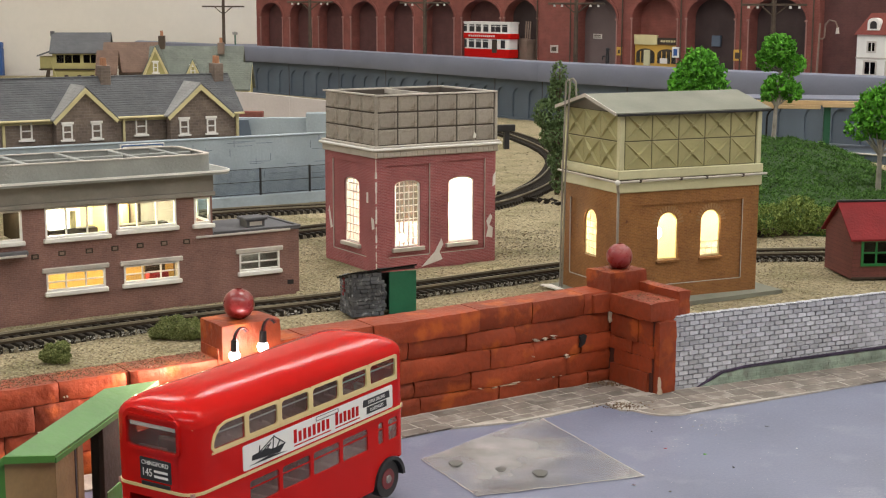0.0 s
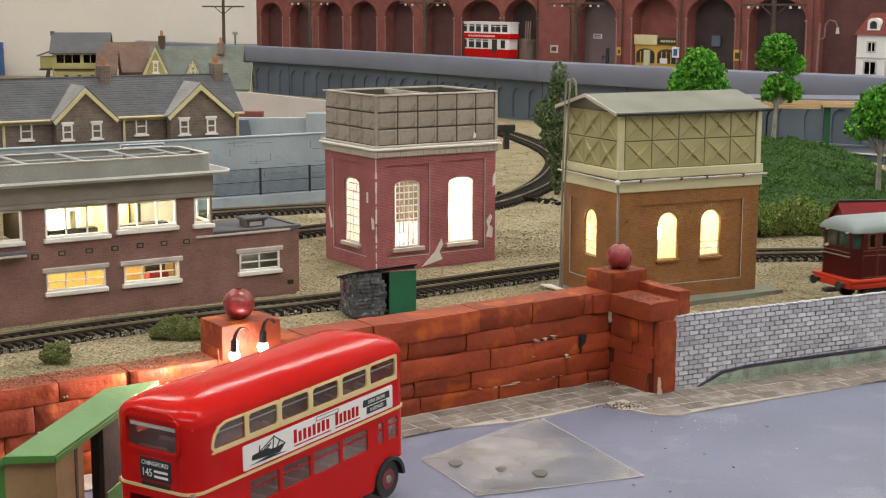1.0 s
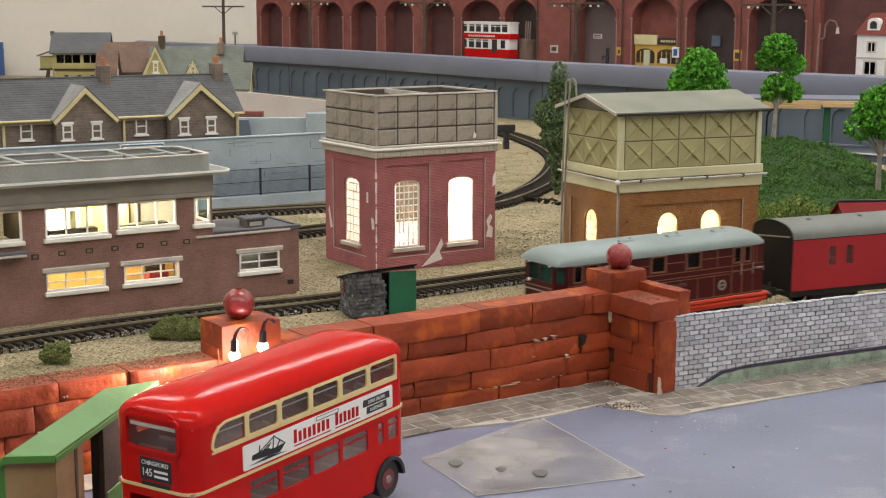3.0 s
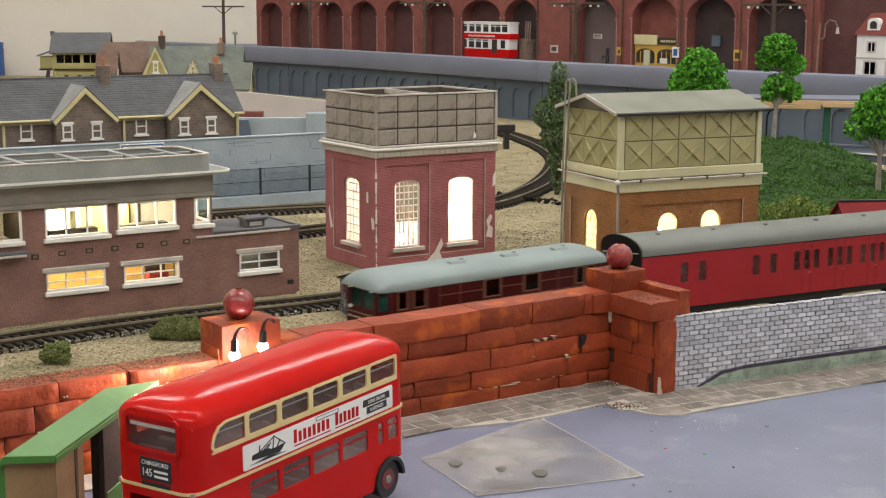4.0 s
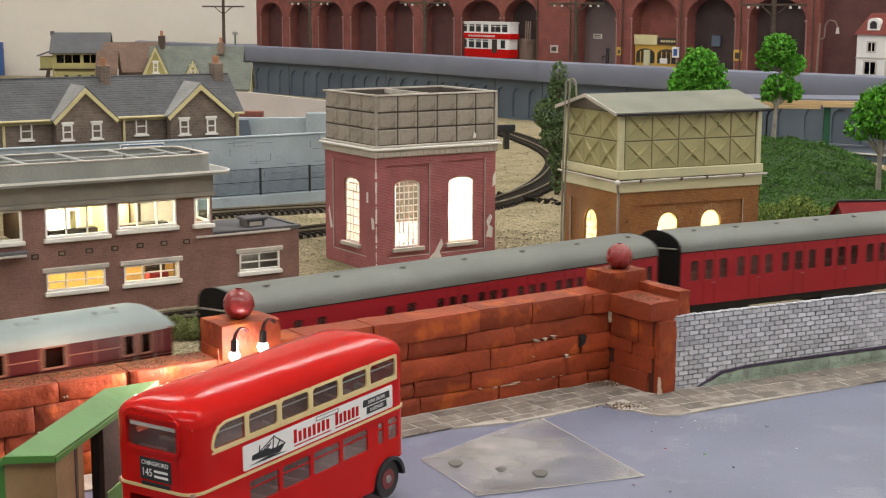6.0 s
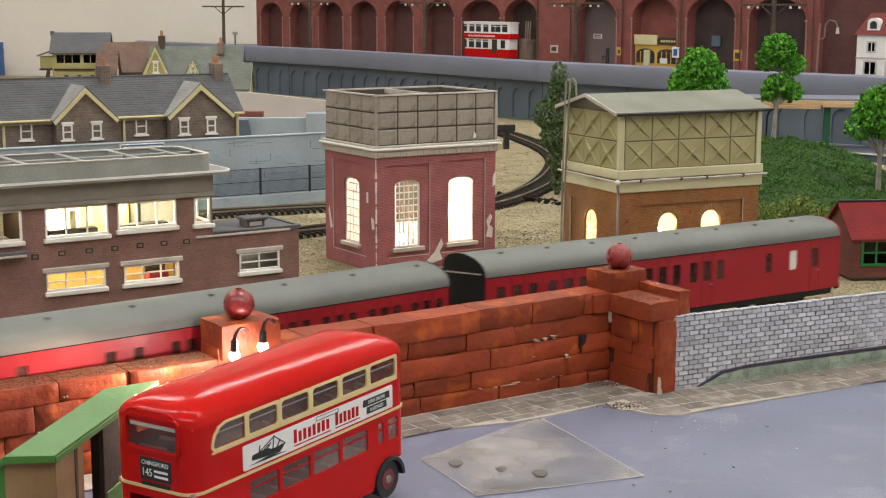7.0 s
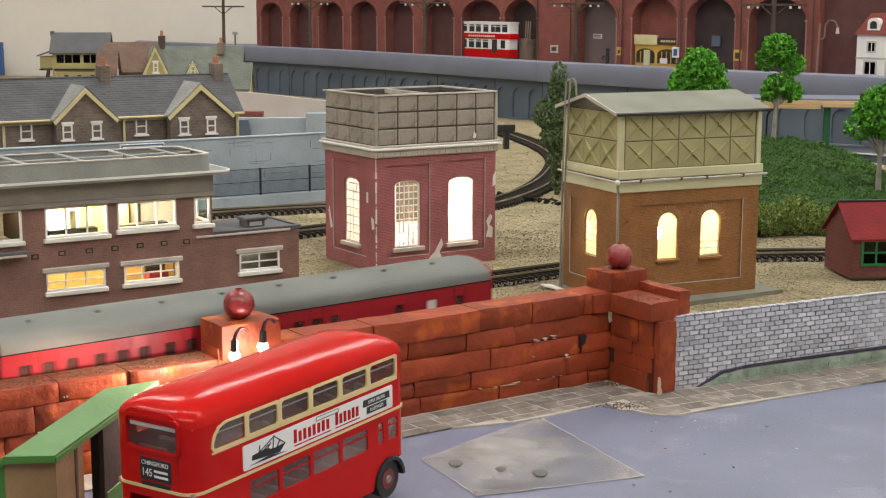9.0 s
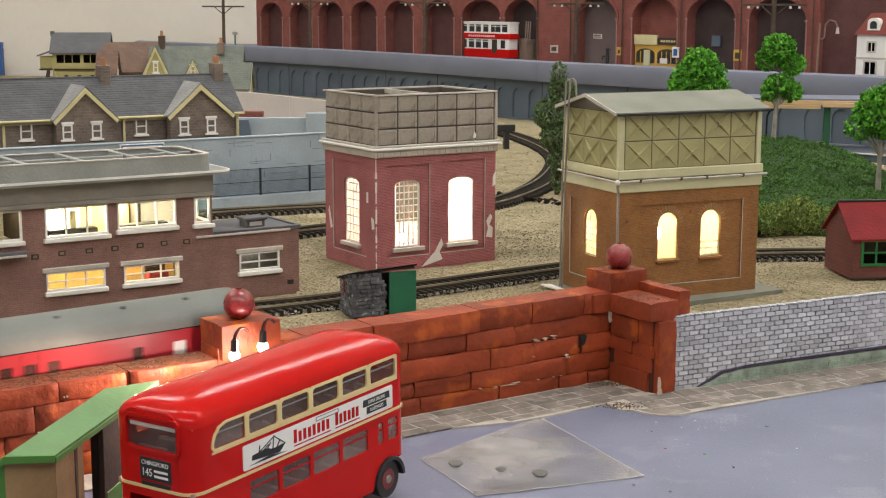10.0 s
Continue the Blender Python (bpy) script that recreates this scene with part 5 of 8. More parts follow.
# ---- stone hut ----
def stone_hut():
    t = thing("coal_hut", -49.9, 799.6, 0, 24.2, "low dark slate-stone hut with green door", "hut")
    W, D, H0, H1 = 37.5, 21.0, 25.2, 27.2
    rnd = random.Random(4)
    part("core", M().box(1, 17, 1, D - 1, 0, 17.5), BLACK, t)
    part("core", M().box(17, W - 1, D - 8, D - 4, 0, 21), BLACK, t)
    part("lintel", M().box(15, W, 0.4, 2.2, 25.2, 26.6), BLACK, t)
    part("core", M().box(W - 3, W - 1, 1, D - 4, 0, 20), BLACK, t)
    for r in range(11):
        z = r * 2.25
        x = -rnd.uniform(0, 2)
        lim = 20 - (3 if r > 8 else 0) + rnd.uniform(-1.2, 0.6)
        while x < lim:
            ln = rnd.uniform(2.5, 6)
            b = min(x + ln, lim)
            if b - max(x, 0) > 0.8:
                part("stone", block(max(x, 0), b - 0.2, rnd.uniform(-0.5, 0.1), 2, z, z + 2.1, 0.3, 0.2, rnd.randrange(999)), HUT_STONE, t)
            x += ln
        y = -rnd.uniform(0, 2)
        while y < D:
            ln = rnd.uniform(2.5, 5.5)
            b = min(y + ln, D)
            if b - max(y, 0) > 0.8:
                part("stone", block(rnd.uniform(-0.6, 0.1), 2, max(y, 0), b - 0.2, z * (1 - 0.0085 * y), (z + 2.1) * (1 - 0.0085 * y), 0.3, 0.25, rnd.randrange(999)), HUT_STONE, t)
            y += ln
    for y, z in ((12, 12.4), (12.6, 14.6), (11.6, 16.8), (12.4, 18.8), (13, 10.2)):
        part("paint_smear", M().box(-0.75, 0.2, y, y + 2.6, z, z + 1.7, 0.2), HUT_RED, t, "smear of red paint on the stones")
    part("door", M().box(21.5, W + 0.4, -0.9, 0.4, 0.4, 24.4, 0.2), HUT_GREEN, t, "plain flat dark green door")
    part("roof", M().loft([[(-1, -1.4, H0 - 0.2), (W + 0.5, -1.4, H1), (W + 0.5, -1.4, H1 + 0.9), (-1, -1.4, H0 + 0.7)], [(-1.4, D + 1, H0 - 6.5), (W + 0.5, D + 1, H1 - 6), (W + 0.5, D + 1, H1 - 5.2), (-1.4, D + 1, H0 - 5.6)]]), COACH_END, t, "thin black roof that falls to the back")


# ---- red shed ----
def red_shed():
    t = thing("lineside_shed", 259.7, 917.3, 0, 7.0, "small red-brown boarded shed with red roof", "shed")
    W, D, H, R = 80.0, 46.0, 27.0, 46.0
    f = part("front_wall", M().wall(rect(0, W, 0, H), [rect(6, 25, 9, 25)], front, 0, 1.4), SHED_BOARD, t)
    for x in (0, W - 1.4):
        part("gable_wall", M().prism([(1.4, 0), (D, 0), (D, H), (D / 2, R - 1), (1.4, H)], side, x, x + 1.4), SHED_BOARD, t)
    part("rear_wall", M().box(1.4, W - 1.4, D - 1.4, D, 0, H), SHED_BOARD, t)
    for a in ((-2.6, H - 2.2), (D + 2.6, H - 2.2)):
        part("roof", M().prism([a, (D / 2, R), (D / 2, R + 1.2), (a[0], a[1] + 1.2)], side, -2.5, W + 2.5), SHED_ROOF, t)
    part("ridge", M().box(-2.6, W + 2.6, D / 2 - 1.2, D / 2 + 1.2, R + 0.4, R + 1.9, 0.3), BLACK, t)
    g = part("window", M().wall(rect(5.4, 25.6, 8.4, 25.6), [rect(7, 24, 10, 24)], front, -0.7, 0.8), FRAME_GREEN, t)
    part("glazing_bar", M().box(15, 16, -0.4, 0.6, 9.5, 24.5), FRAME_GREEN, g)
    part("glazing_bar", M().box(6.5, 24.5, -0.4, 0.6, 16.5, 17.5), FRAME_GREEN, g)
    part("pane", M().box(6.8, 24.2, 0.3, 0.4, 9.8, 24.2), DARK_GLASS, g)
    part("base_board", M().box(-0.3, W, -0.35, 0.2, 0, 1.4), DARK_WOOD, t)
# ---- bus ----
def lettering(name, words, size, material, parent, at, squeeze=1.0, depth=0.06):
    """Raised words as one mesh; size is the height of the capitals in millimetres."""
    c = bpy.data.curves.new(name, "FONT")
    c.body, c.size, c.extrude, c.align_x, c.align_y = words, size * MM / 0.7, depth * MM, "CENTER", "CENTER"
    src = bpy.data.objects.new(name, c)
    scene.collection.objects.link(src)
    me = bpy.data.meshes.new_from_object(src.evaluated_get(bpy.context.evaluated_depsgraph_get()))
    bpy.data.objects.remove(src)
    me.transform(Matrix.Diagonal((squeeze, 1, 1, 1)))
    me.materials.clear()
    me.materials.append(material)
    ob = new(name, me)
    ob.parent, ob.matrix_basis = parent, at
    return ob


def bus():
    L, W = 110.0, 32.0
    t = thing("double_decker_bus", -72.57, 412.6, 0, 57.115, "glossy red double-decker model bus with cream window frames", "bus")
    t.matrix_basis = pose(-72.57 * MM, 412.6 * MM, -0.3 * MM, 0, -1.37, 57.115) @ Matrix.Scale(1.0095, 4)
    r = 5.5
    z0, z1 = 4.0, 50.9
    upper = [(9.5, 23.5), (25.2, 39.2), (40.9, 54.9), (56.6, 70.6), (72.3, 86.3), (88, 103.0)]
    lower = [(25.2, 39.2), (40.9, 54.9), (56.6, 70.6), (72.3, 86.3), (92.5, 95.5), (98.5, 104)]
    first = [(9.5, 43.6), (10.2, 42.9), (23.5, 42.9), (23.5, 49.7), (15.5, 49.7), (12.6, 48.9), (10.6, 47.0), (9.7, 45.2)]
    holes = [first] + [rounded(a, b, 42.9, 49.7, 1.3, 4) for a, b in upper[1:]] + [rounded(a, b, 20.5, 28.2, 1.0, 4) for a, b in lower]
    outline = [(r, z0 + 1), (23, z0 + 1), (24, 10)] + [(33 + 9 * math.cos(radians(180 - a)), 6.5 + 9 * math.sin(radians(180 - a)) * 0.85) for a in range(20, 170, 15)] + [(43, z0 + 1), (89, z0 + 1)]
    outline += [(98.5 + 8.5 * math.cos(radians(180 - a)), 6.5 + 8.5 * math.sin(radians(180 - a)) * 0.9) for a in range(10, 100, 15)] + [(L - r, 13.5), (L - r, z1), (r, z1)]
    part("side_panel", M().wall(outline, holes, front, 0, 0.9), BUS_RED, t)
    part("side_panel", M().wall(rect(r, L - r, z0, z1), holes, front, W - 0.9, W), BUS_RED, t)
    part("rear_panel", M().wall([(r, z0), (W - r, z0), (W - r, 52.4), (W - 6.6, 53.9), (W - 9, 54.8), (9, 54.8), (6.6, 53.9), (r, 52.4)], [rounded(5.0, W - 6.8, 43.2, 52.4, 1.6, 4), rect(6.4, W - 6.4, 20, 28)], side, 0, 0.9), BUS_RED, t)
    part("front_panel", M().wall(rect(r, W - r, z0, z1), [rounded(5.8, 15.4, 42.9, 49.7, 1, 4), rounded(16.6, 26.2, 42.9, 49.7, 1, 4), rect(6, 26, 20, 28)], side, L - 0.9, L), BUS_RED, t)
    for cx, cy, a in ((L - r, W - r, 0), (r, W - r, 90), (r, r, 180), (L - r, r, 270)):
        o = [(cx + r * math.cos(radians(a + 9 * i)), cy + r * math.sin(radians(a + 9 * i))) for i in range(11)]
        o += [(cx + (r - 0.9) * math.cos(radians(a + 9 * i)), cy + (r - 0.9) * math.sin(radians(a + 9 * i))) for i in range(10, -1, -1)]
        part("corner_panel", M().prism(o, flat, z0 if a != 270 else 13, z1), BUS_RED, t)
    rings = []
    for k in range(11):
        a = math.pi / 2 * k / 10
        ins = 14.2 * (1 - math.cos(a))
        rise = 7.8 * math.sin(a)
        x_in = 26.0 * (1 - math.cos(a)) ** 1.6
        rings.append([(x, y, z1 + rise) for x, y in rounded(x_in, L - ins * 1.5, ins, W - ins, min(r + 0.2 * ins, W / 2 - ins - 0.05), 8)])
    part("roof", M().loft(rings), BUS_RED, t, angle=60)
    part("floor_lower", M().box(1, L - 1, 1, W - 1, 7.5, 8.5), BLACK, t)
    part("floor_upper", M().box(1, L - 1, 1, W - 1, 30, 31.4), SEAT, t)
    part("ceiling_panel", M().box(2, L - 2, 1.2, W - 1.2, z1 - 0.6, z1 - 0.1), CREAM, t)
    seat = mesh_of("seat", M().box(0, 2.2, 0, 11.5, 0, 8.6, 0.6).box(2, 6, 0, 11.5, 0, 4.2, 0.6), SEAT)
    for k in range(11):
        for y in (1.6, 18.5):
            part("seat", seat, SEAT, t, at=mm(8 + k * 8.8, y, 31.4))
            if 2 < k < 10:
                part("seat", seat, SEAT, t, at=mm(8 + k * 8.8, y, 11))
    # glazing with cream frames
    for a, b in upper:
        if a < 10:
            o = [(8.4, 43.4), (9.6, 42.0), (24.4, 42.0), (24.4, 50.5), (15.0, 50.5), (11.6, 49.5), (9.4, 47.3), (8.6, 45.2)]
            g = part("upper_window", M().wall(o, [first], front, -0.25, 0.4), BUS_CREAM, t, "cream window frame")
        else:
            g = part("upper_window", M().wall(rounded(a - 0.9, b + 0.9, 42.0, 50.5, 0.8, 3), [rounded(a + 0.25, b - 0.25, 43.1, 49.5, 1.2, 4)], front, -0.25, 0.4), BUS_CREAM, t, "cream window frame")
        part("pane", M().box(a, b, 0.5, 0.6, 42.9, 49.7), BUS_GLASS, g)
        part("vent_bar", M().box(a + 0.3, b - 0.3, 0.2, 0.5, 47.2, 47.6), STEEL, g)
    part("frame_rail", M().box(8.6, 104, -0.22, 0.3, 41.4, 42.1, 0.1), BUS_CREAM, t)
    for a, b in lower:
        part("pane", M().box(a - 0.1, b + 0.1, 0.4, 0.5, 20.4, 28.3), BUS_GLASS, t)
        part("window_bar", M().box(a, b, 0.15, 0.4, 25.6, 26.0), BUS_RED, t)
    for a, b in upper:
        part("pane", M().box(a - 0.1, b + 0.1, W - 0.6, W - 0.5, 42.8, 49.8), BUS_GLASS, t)
    g = part("rear_window", M().wall(rounded(4.0, W - 5.8, 42.2, 53.4, 2.2, 4), [rounded(5.0, W - 6.8, 43.2, 52.4, 1.5, 4)], side, -0.7, 0.3), BUS_RED, t, "moulded red window surround")
    part("pane", M().box(0.2, 0.3, 4.8, W - 6.6, 43, 52.6), BUS_GLASS, g)
    part("blind_roll", M().box(0.4, 0.6, 5, W - 6.8, 50.7, 52.5), SEAT, g)
    # bright reflection in the rear window, made as a white bar
    part("glare_bar", M().box(0.4, 0.9, 5.6, W - 7.4, 49.4, 50.8, 0.15), WHITE, g, "white bar for the reflection in the rear glass")
    part("pane", M().box(L - 0.5, L - 0.4, 5.6, 26.4, 42.8, 49.8), BUS_GLASS, t)
    part("front_pane", M().box(L - 0.5, L - 0.4, 5.8, 26.2, 19.8, 28.2), BUS_GLASS, t)
    # bands
    for z, mt in ((30.6, BUS_CREAM), (29.4, BUS_RED)):
        o, i = rounded(-0.22, L + 0.22, -0.22, W + 0.22, r + 0.2, 8), rounded(0.3, L - 0.3, 0.3, W - 0.3, r - 0.3, 8)
        part("beading", M().wall(o, [i], flat, z, z + 0.95), mt, t)
    # route blind on the rear
    b = part("route_blind", M().box(-0.3, 0.3, 8.2, 20.6, 33.4, 40.2, 0.15), BLACK, t, "black destination blind")
    for words, size, y, z, sq in (("CHINGFORD", 1.3, 14.4, 38.7, 1.0), ("145", 2.4, 17.7, 35.7, 0.85)):
        lettering("destination", words, size, WHITE, b, mm(-0.34, y, z, 90, 0, -90), sq)
    for z in (36.6, 35.0):
        part("blind_line", M().box(-0.36, -0.28, 9.4, 14.9, z - 0.45, z + 0.3), WHITE, b)
    part("blind_slot", M().box(-0.25, 0.2, 8.8, 20.2, 31.6, 32.8), BLACK, t)
    # side advertisement: plain shapes in its colours
    ad = part("advert", M().prism(rounded(22.2, 101.0, 32.2, 40.2, 0.7, 3), front, -0.2, 0.1), WHITE, t, "white side advertisement panel")
    for a, c in ((46.5, 65.8), (68.2, 81.8)):
        n = int((c - a) / 2.15)
        for k in range(n):
            x = a + (c - a) * k / n
            h = 0.8 if k == 0 else 0.0
            part("advert_bar", M().box(x, x + 1.55, -0.27, -0.15, 34.3, 37.9 + h - 0.25 * (k % 2)), BUS_RED, ad)
        part("advert_bar", M().box(a, c, -0.26, -0.15, 33.2, 33.6), BUS_RED, ad)
    part("advert_plate", M().wall(rect(58, 70, 38.4, 39.8), [rect(58.25, 69.75, 38.6, 39.6)], front, -0.27, -0.15), BLACK, ad)
    for x0, x1, z, words in ((83.6, 99.2, 37.4, "EXTRA STRONG"), (85.6, 97.4, 34.6, "LOZENGES")):
        p = part("advert_plate", M().prism([(x0, z - 1.2), (x1, z - 1.2), (x1 - 0.2, z + 1.25), (x0 + 0.2, z + 1.25)], front, -0.27, -0.15), BLACK, ad, "black advertisement plate")
        lettering("words", words, 1.15, WHITE, ad, mm((x0 + x1) / 2, -0.3, z, 90, 0, 0), 0.95 if len(words) < 9 else 0.80)
    boat = M().prism([(26, 34.6), (39.5, 33.6), (42.6, 36.0), (36, 35.6), (33.5, 36.6), (30, 36.4), (26.4, 36.2)], front, -0.27, -0.15)
    part("advert_boat", boat, BLACK, ad, "dark fishing boat shape")
    for a, b2 in (((36.0, 35), (36.8, 39.8)), ((29.5, 36), (30, 38.4)), ((36.8, 39.5), (42, 36)), ((36.8, 39.5), (30, 36.5)), ((33, 36), (35.2, 38)), ((31.5, 36.2), (34, 37.6)), ((38, 35.5), (39.5, 37.5))):
        part("advert_rigging", M().tube([(a[0], -0.25, a[1]), (b2[0], -0.25, b2[1])], 0.2, 5), BLACK, ad)
    part("advert_wave", M().prism([(24.5, 33.2), (34, 34.0), (43.5, 33.0), (34, 33.1)], front, -0.26, -0.15), BLACK, ad)
    # wheels
    for x in (33, 98.5):
        for y0, y1 in ((0.6, 4.6), (W - 4.6, W - 0.6)):
            w = part("wheel", M().cyl((x, y0, 6.5), (x, y1, 6.5), 6.5, 6.5, 28), TYRE, t)
            part("rim", M().cyl((x, y0 - 0.25, 6.5), (x, y0 + 0.6, 6.5), 3.6, 4.0, 20), HUB, w)
            part("hub", M().cyl((x, y0 - 0.7, 6.5), (x, y0, 6.5), 1.3, 1.7, 12), STEEL, w)
    arc = [(98.5 + 8.6 * math.cos(radians(a)), 6.5 + 8.2 * math.sin(radians(a))) for a in range(0, 181, 15)]
    inner = [(98.5 + 7.2 * math.cos(radians(a)), 6.5 + 7.0 * math.sin(radians(a))) for a in range(180, -1, -15)]
    part("mudguard", M().prism(arc + inner, front, -0.9, 4), BLACK, t, "black front mudguard")
    part("chassis", M().box(8, 90, 5, W - 5, 3, 7), BLACK, t)


# ---- bus shelter ----
def bus_shelter():
    t = thing("bus_shelter", -117.2, 427.1, 0, 80.85, "open timber bus shelter with dull green roof", "bus shelter")
    # x along the street, y away from it; the near end is cut askew
    part("roof", M().loft([[(0, 0, 38), (90, 0, 38), (63, 9.4, 41.6), (-14, 9.4, 41.6)], [(0, 0, 39.0), (90, 0, 39.0), (63, 9.4, 42.6), (-14, 9.4, 42.6)]]), GREEN_SHED, t, "flat dull green painted roof")
    part("roof", M().loft([[(-14, 9.4, 41.6), (63, 9.4, 41.6), (50, 24, 30), (-22, 24, 30)], [(-14, 9.4, 42.6), (63, 9.4, 42.6), (50, 24, 31.0), (-22, 24, 31.0)]]), GREEN_SHED, t, "flat dull green painted roof")
    part("fascia", M().loft([[(-0.6, -0.3, 37.0), (-0.6, -0.3, 39.1), (-14.6, 9.1, 42.7), (-14.6, 9.1, 40.4)], [(0.4, 0.1, 37.0), (0.4, 0.1, 39.1), (-13.6, 9.5, 42.7), (-13.6, 9.5, 40.4)]]), GREEN_EDGE, t, "bright green roof end")
    part("fascia", M().loft([[(-14.6, 9.1, 40.4), (-14.6, 9.1, 42.7), (-22.6, 24, 31), (-22.6, 24, 28)], [(-13.6, 9.5, 40.4), (-13.6, 9.5, 42.7), (-21.6, 24, 31), (-21.6, 24, 28)]]), GREEN_EDGE, t, "bright green roof end")
    part("eaves_board", M().box(0.5, 90, -0.3, 0.4, 36.4, 38.2, 0.1), GREEN_EDGE, t)
    part("end_panel", M().loft([[(3, 1.4, 0), (3, 1.4, 37), (-12, 10.4, 40), (-12, 10.4, 0)], [(4, 2, 0), (4, 2, 37), (-11, 11, 40), (-11, 11, 0)]]), OCHRE_BOARD, t, "ochre boarded end panel")
    part("end_panel", M().loft([[(-12, 10.4, 0), (-12, 10.4, 39.6), (-19, 23, 28), (-19, 23, 0)], [(-11, 10.8, 0), (-11, 10.8, 39.6), (-18, 23, 28), (-18, 23, 0)]]), GREEN_EDGE, t, "green boarded end panel")
    part("front_panel", M().box(3, 17, 1.2, 2.2, 0, 37.4), OCHRE_BOARD, t)
    part("back_panel", M().box(-18, 50, 22, 23, 0, 29.6), DARK_WOOD, t)
    part("end_panel", M().prism([(1, 0), (14, 0), (14, 34), (9.4, 40), (1, 37)], side, 60, 62), DARK_WOOD, t)
    for x0, x1, mt in ((17, 18.4, BLACK), (19, 23.5, OCHRE_BOARD), (40, 42, DARK_WOOD)):
        part("post", M().box(x0, x1, 1.0, 2.8, 0, 38, 0.2), mt, t)
    part("side_panel", M().box(42, 60, 1.2, 2.4, 13, 38), DARK_WOOD, t)
    part("side_panel", M().box(42, 60, 1.0, 2.4, 0, 12.9, 0.2), GREEN_EDGE, t, "green painted lower panel")
    part("post", M().box(82, 86.5, 0.4, 2.4, 0, 38, 0.2), OCHRE_BOARD, t, "ochre upright board")
    part("bench", M().box(20, 47, 15, 21, 9, 10.4, 0.3), DARK_WOOD, t)
    part("bench_leg", M().box(30, 32, 16, 20, 0, 9), DARK_WOOD, t)


# ---- train ----
def bogie(parent, x, wheels=2, base=11.0):
    b = part("bogie", M().box(x - base - 5, x + base + 5, -12, -10.6, 3, 8, 0.3).box(x - base - 5, x + base + 5, 10.6, 12, 3, 8, 0.3).box(x - 4, x + 4, -11, 11, 4, 9), BLACK, parent)
    for k in range(wheels):
        cx = x + (2 * k / (wheels - 1) - 1) * base
        for y in (-8.4, 8.4):
            part("wheel", M().cyl((cx, y - 1.2, 6), (cx, y + 1.2, 6), 6, 6, 20), BLACK, b)


def roof_rings(x0, x1, half, z_eave, z_top, ends, n=14):
    """A bowed roof; ends: how far the ends slope in (front, rear)."""
    rings = []
    steps = [(x0, 0.0), (x0 + ends[0] * 0.12, 0.35), (x0 + ends[0] * 0.35, 0.66), (x0 + ends[0] * 0.65, 0.88), (x0 + ends[0], 1.0)] if ends[0] else [(x0, 1.0)]
    steps += [(x1 - ends[1], 1.0), (x1 - ends[1] * 0.6, 0.88), (x1 - ends[1] * 0.3, 0.66), (x1 - ends[1] * 0.1, 0.35), (x1, 0.0)] if ends[1] else [(x1, 1.0)]
    for x, k in steps:
        ring = []
        for i in range(n + 1):
            a = math.pi * i / n
            ring.append((x, -half * math.cos(a) * (0.86 + 0.14 * k), z_eave + max(k, 0.03) * (z_top - z_eave) * math.sin(a) ** 0.8))
        ring.append((x, half * (0.86 + 0.14 * k), z_eave - 0.7))
        ring.append((x, -half * (0.86 + 0.14 * k), z_eave - 0.7))
        rings.append(ring)
    return rings


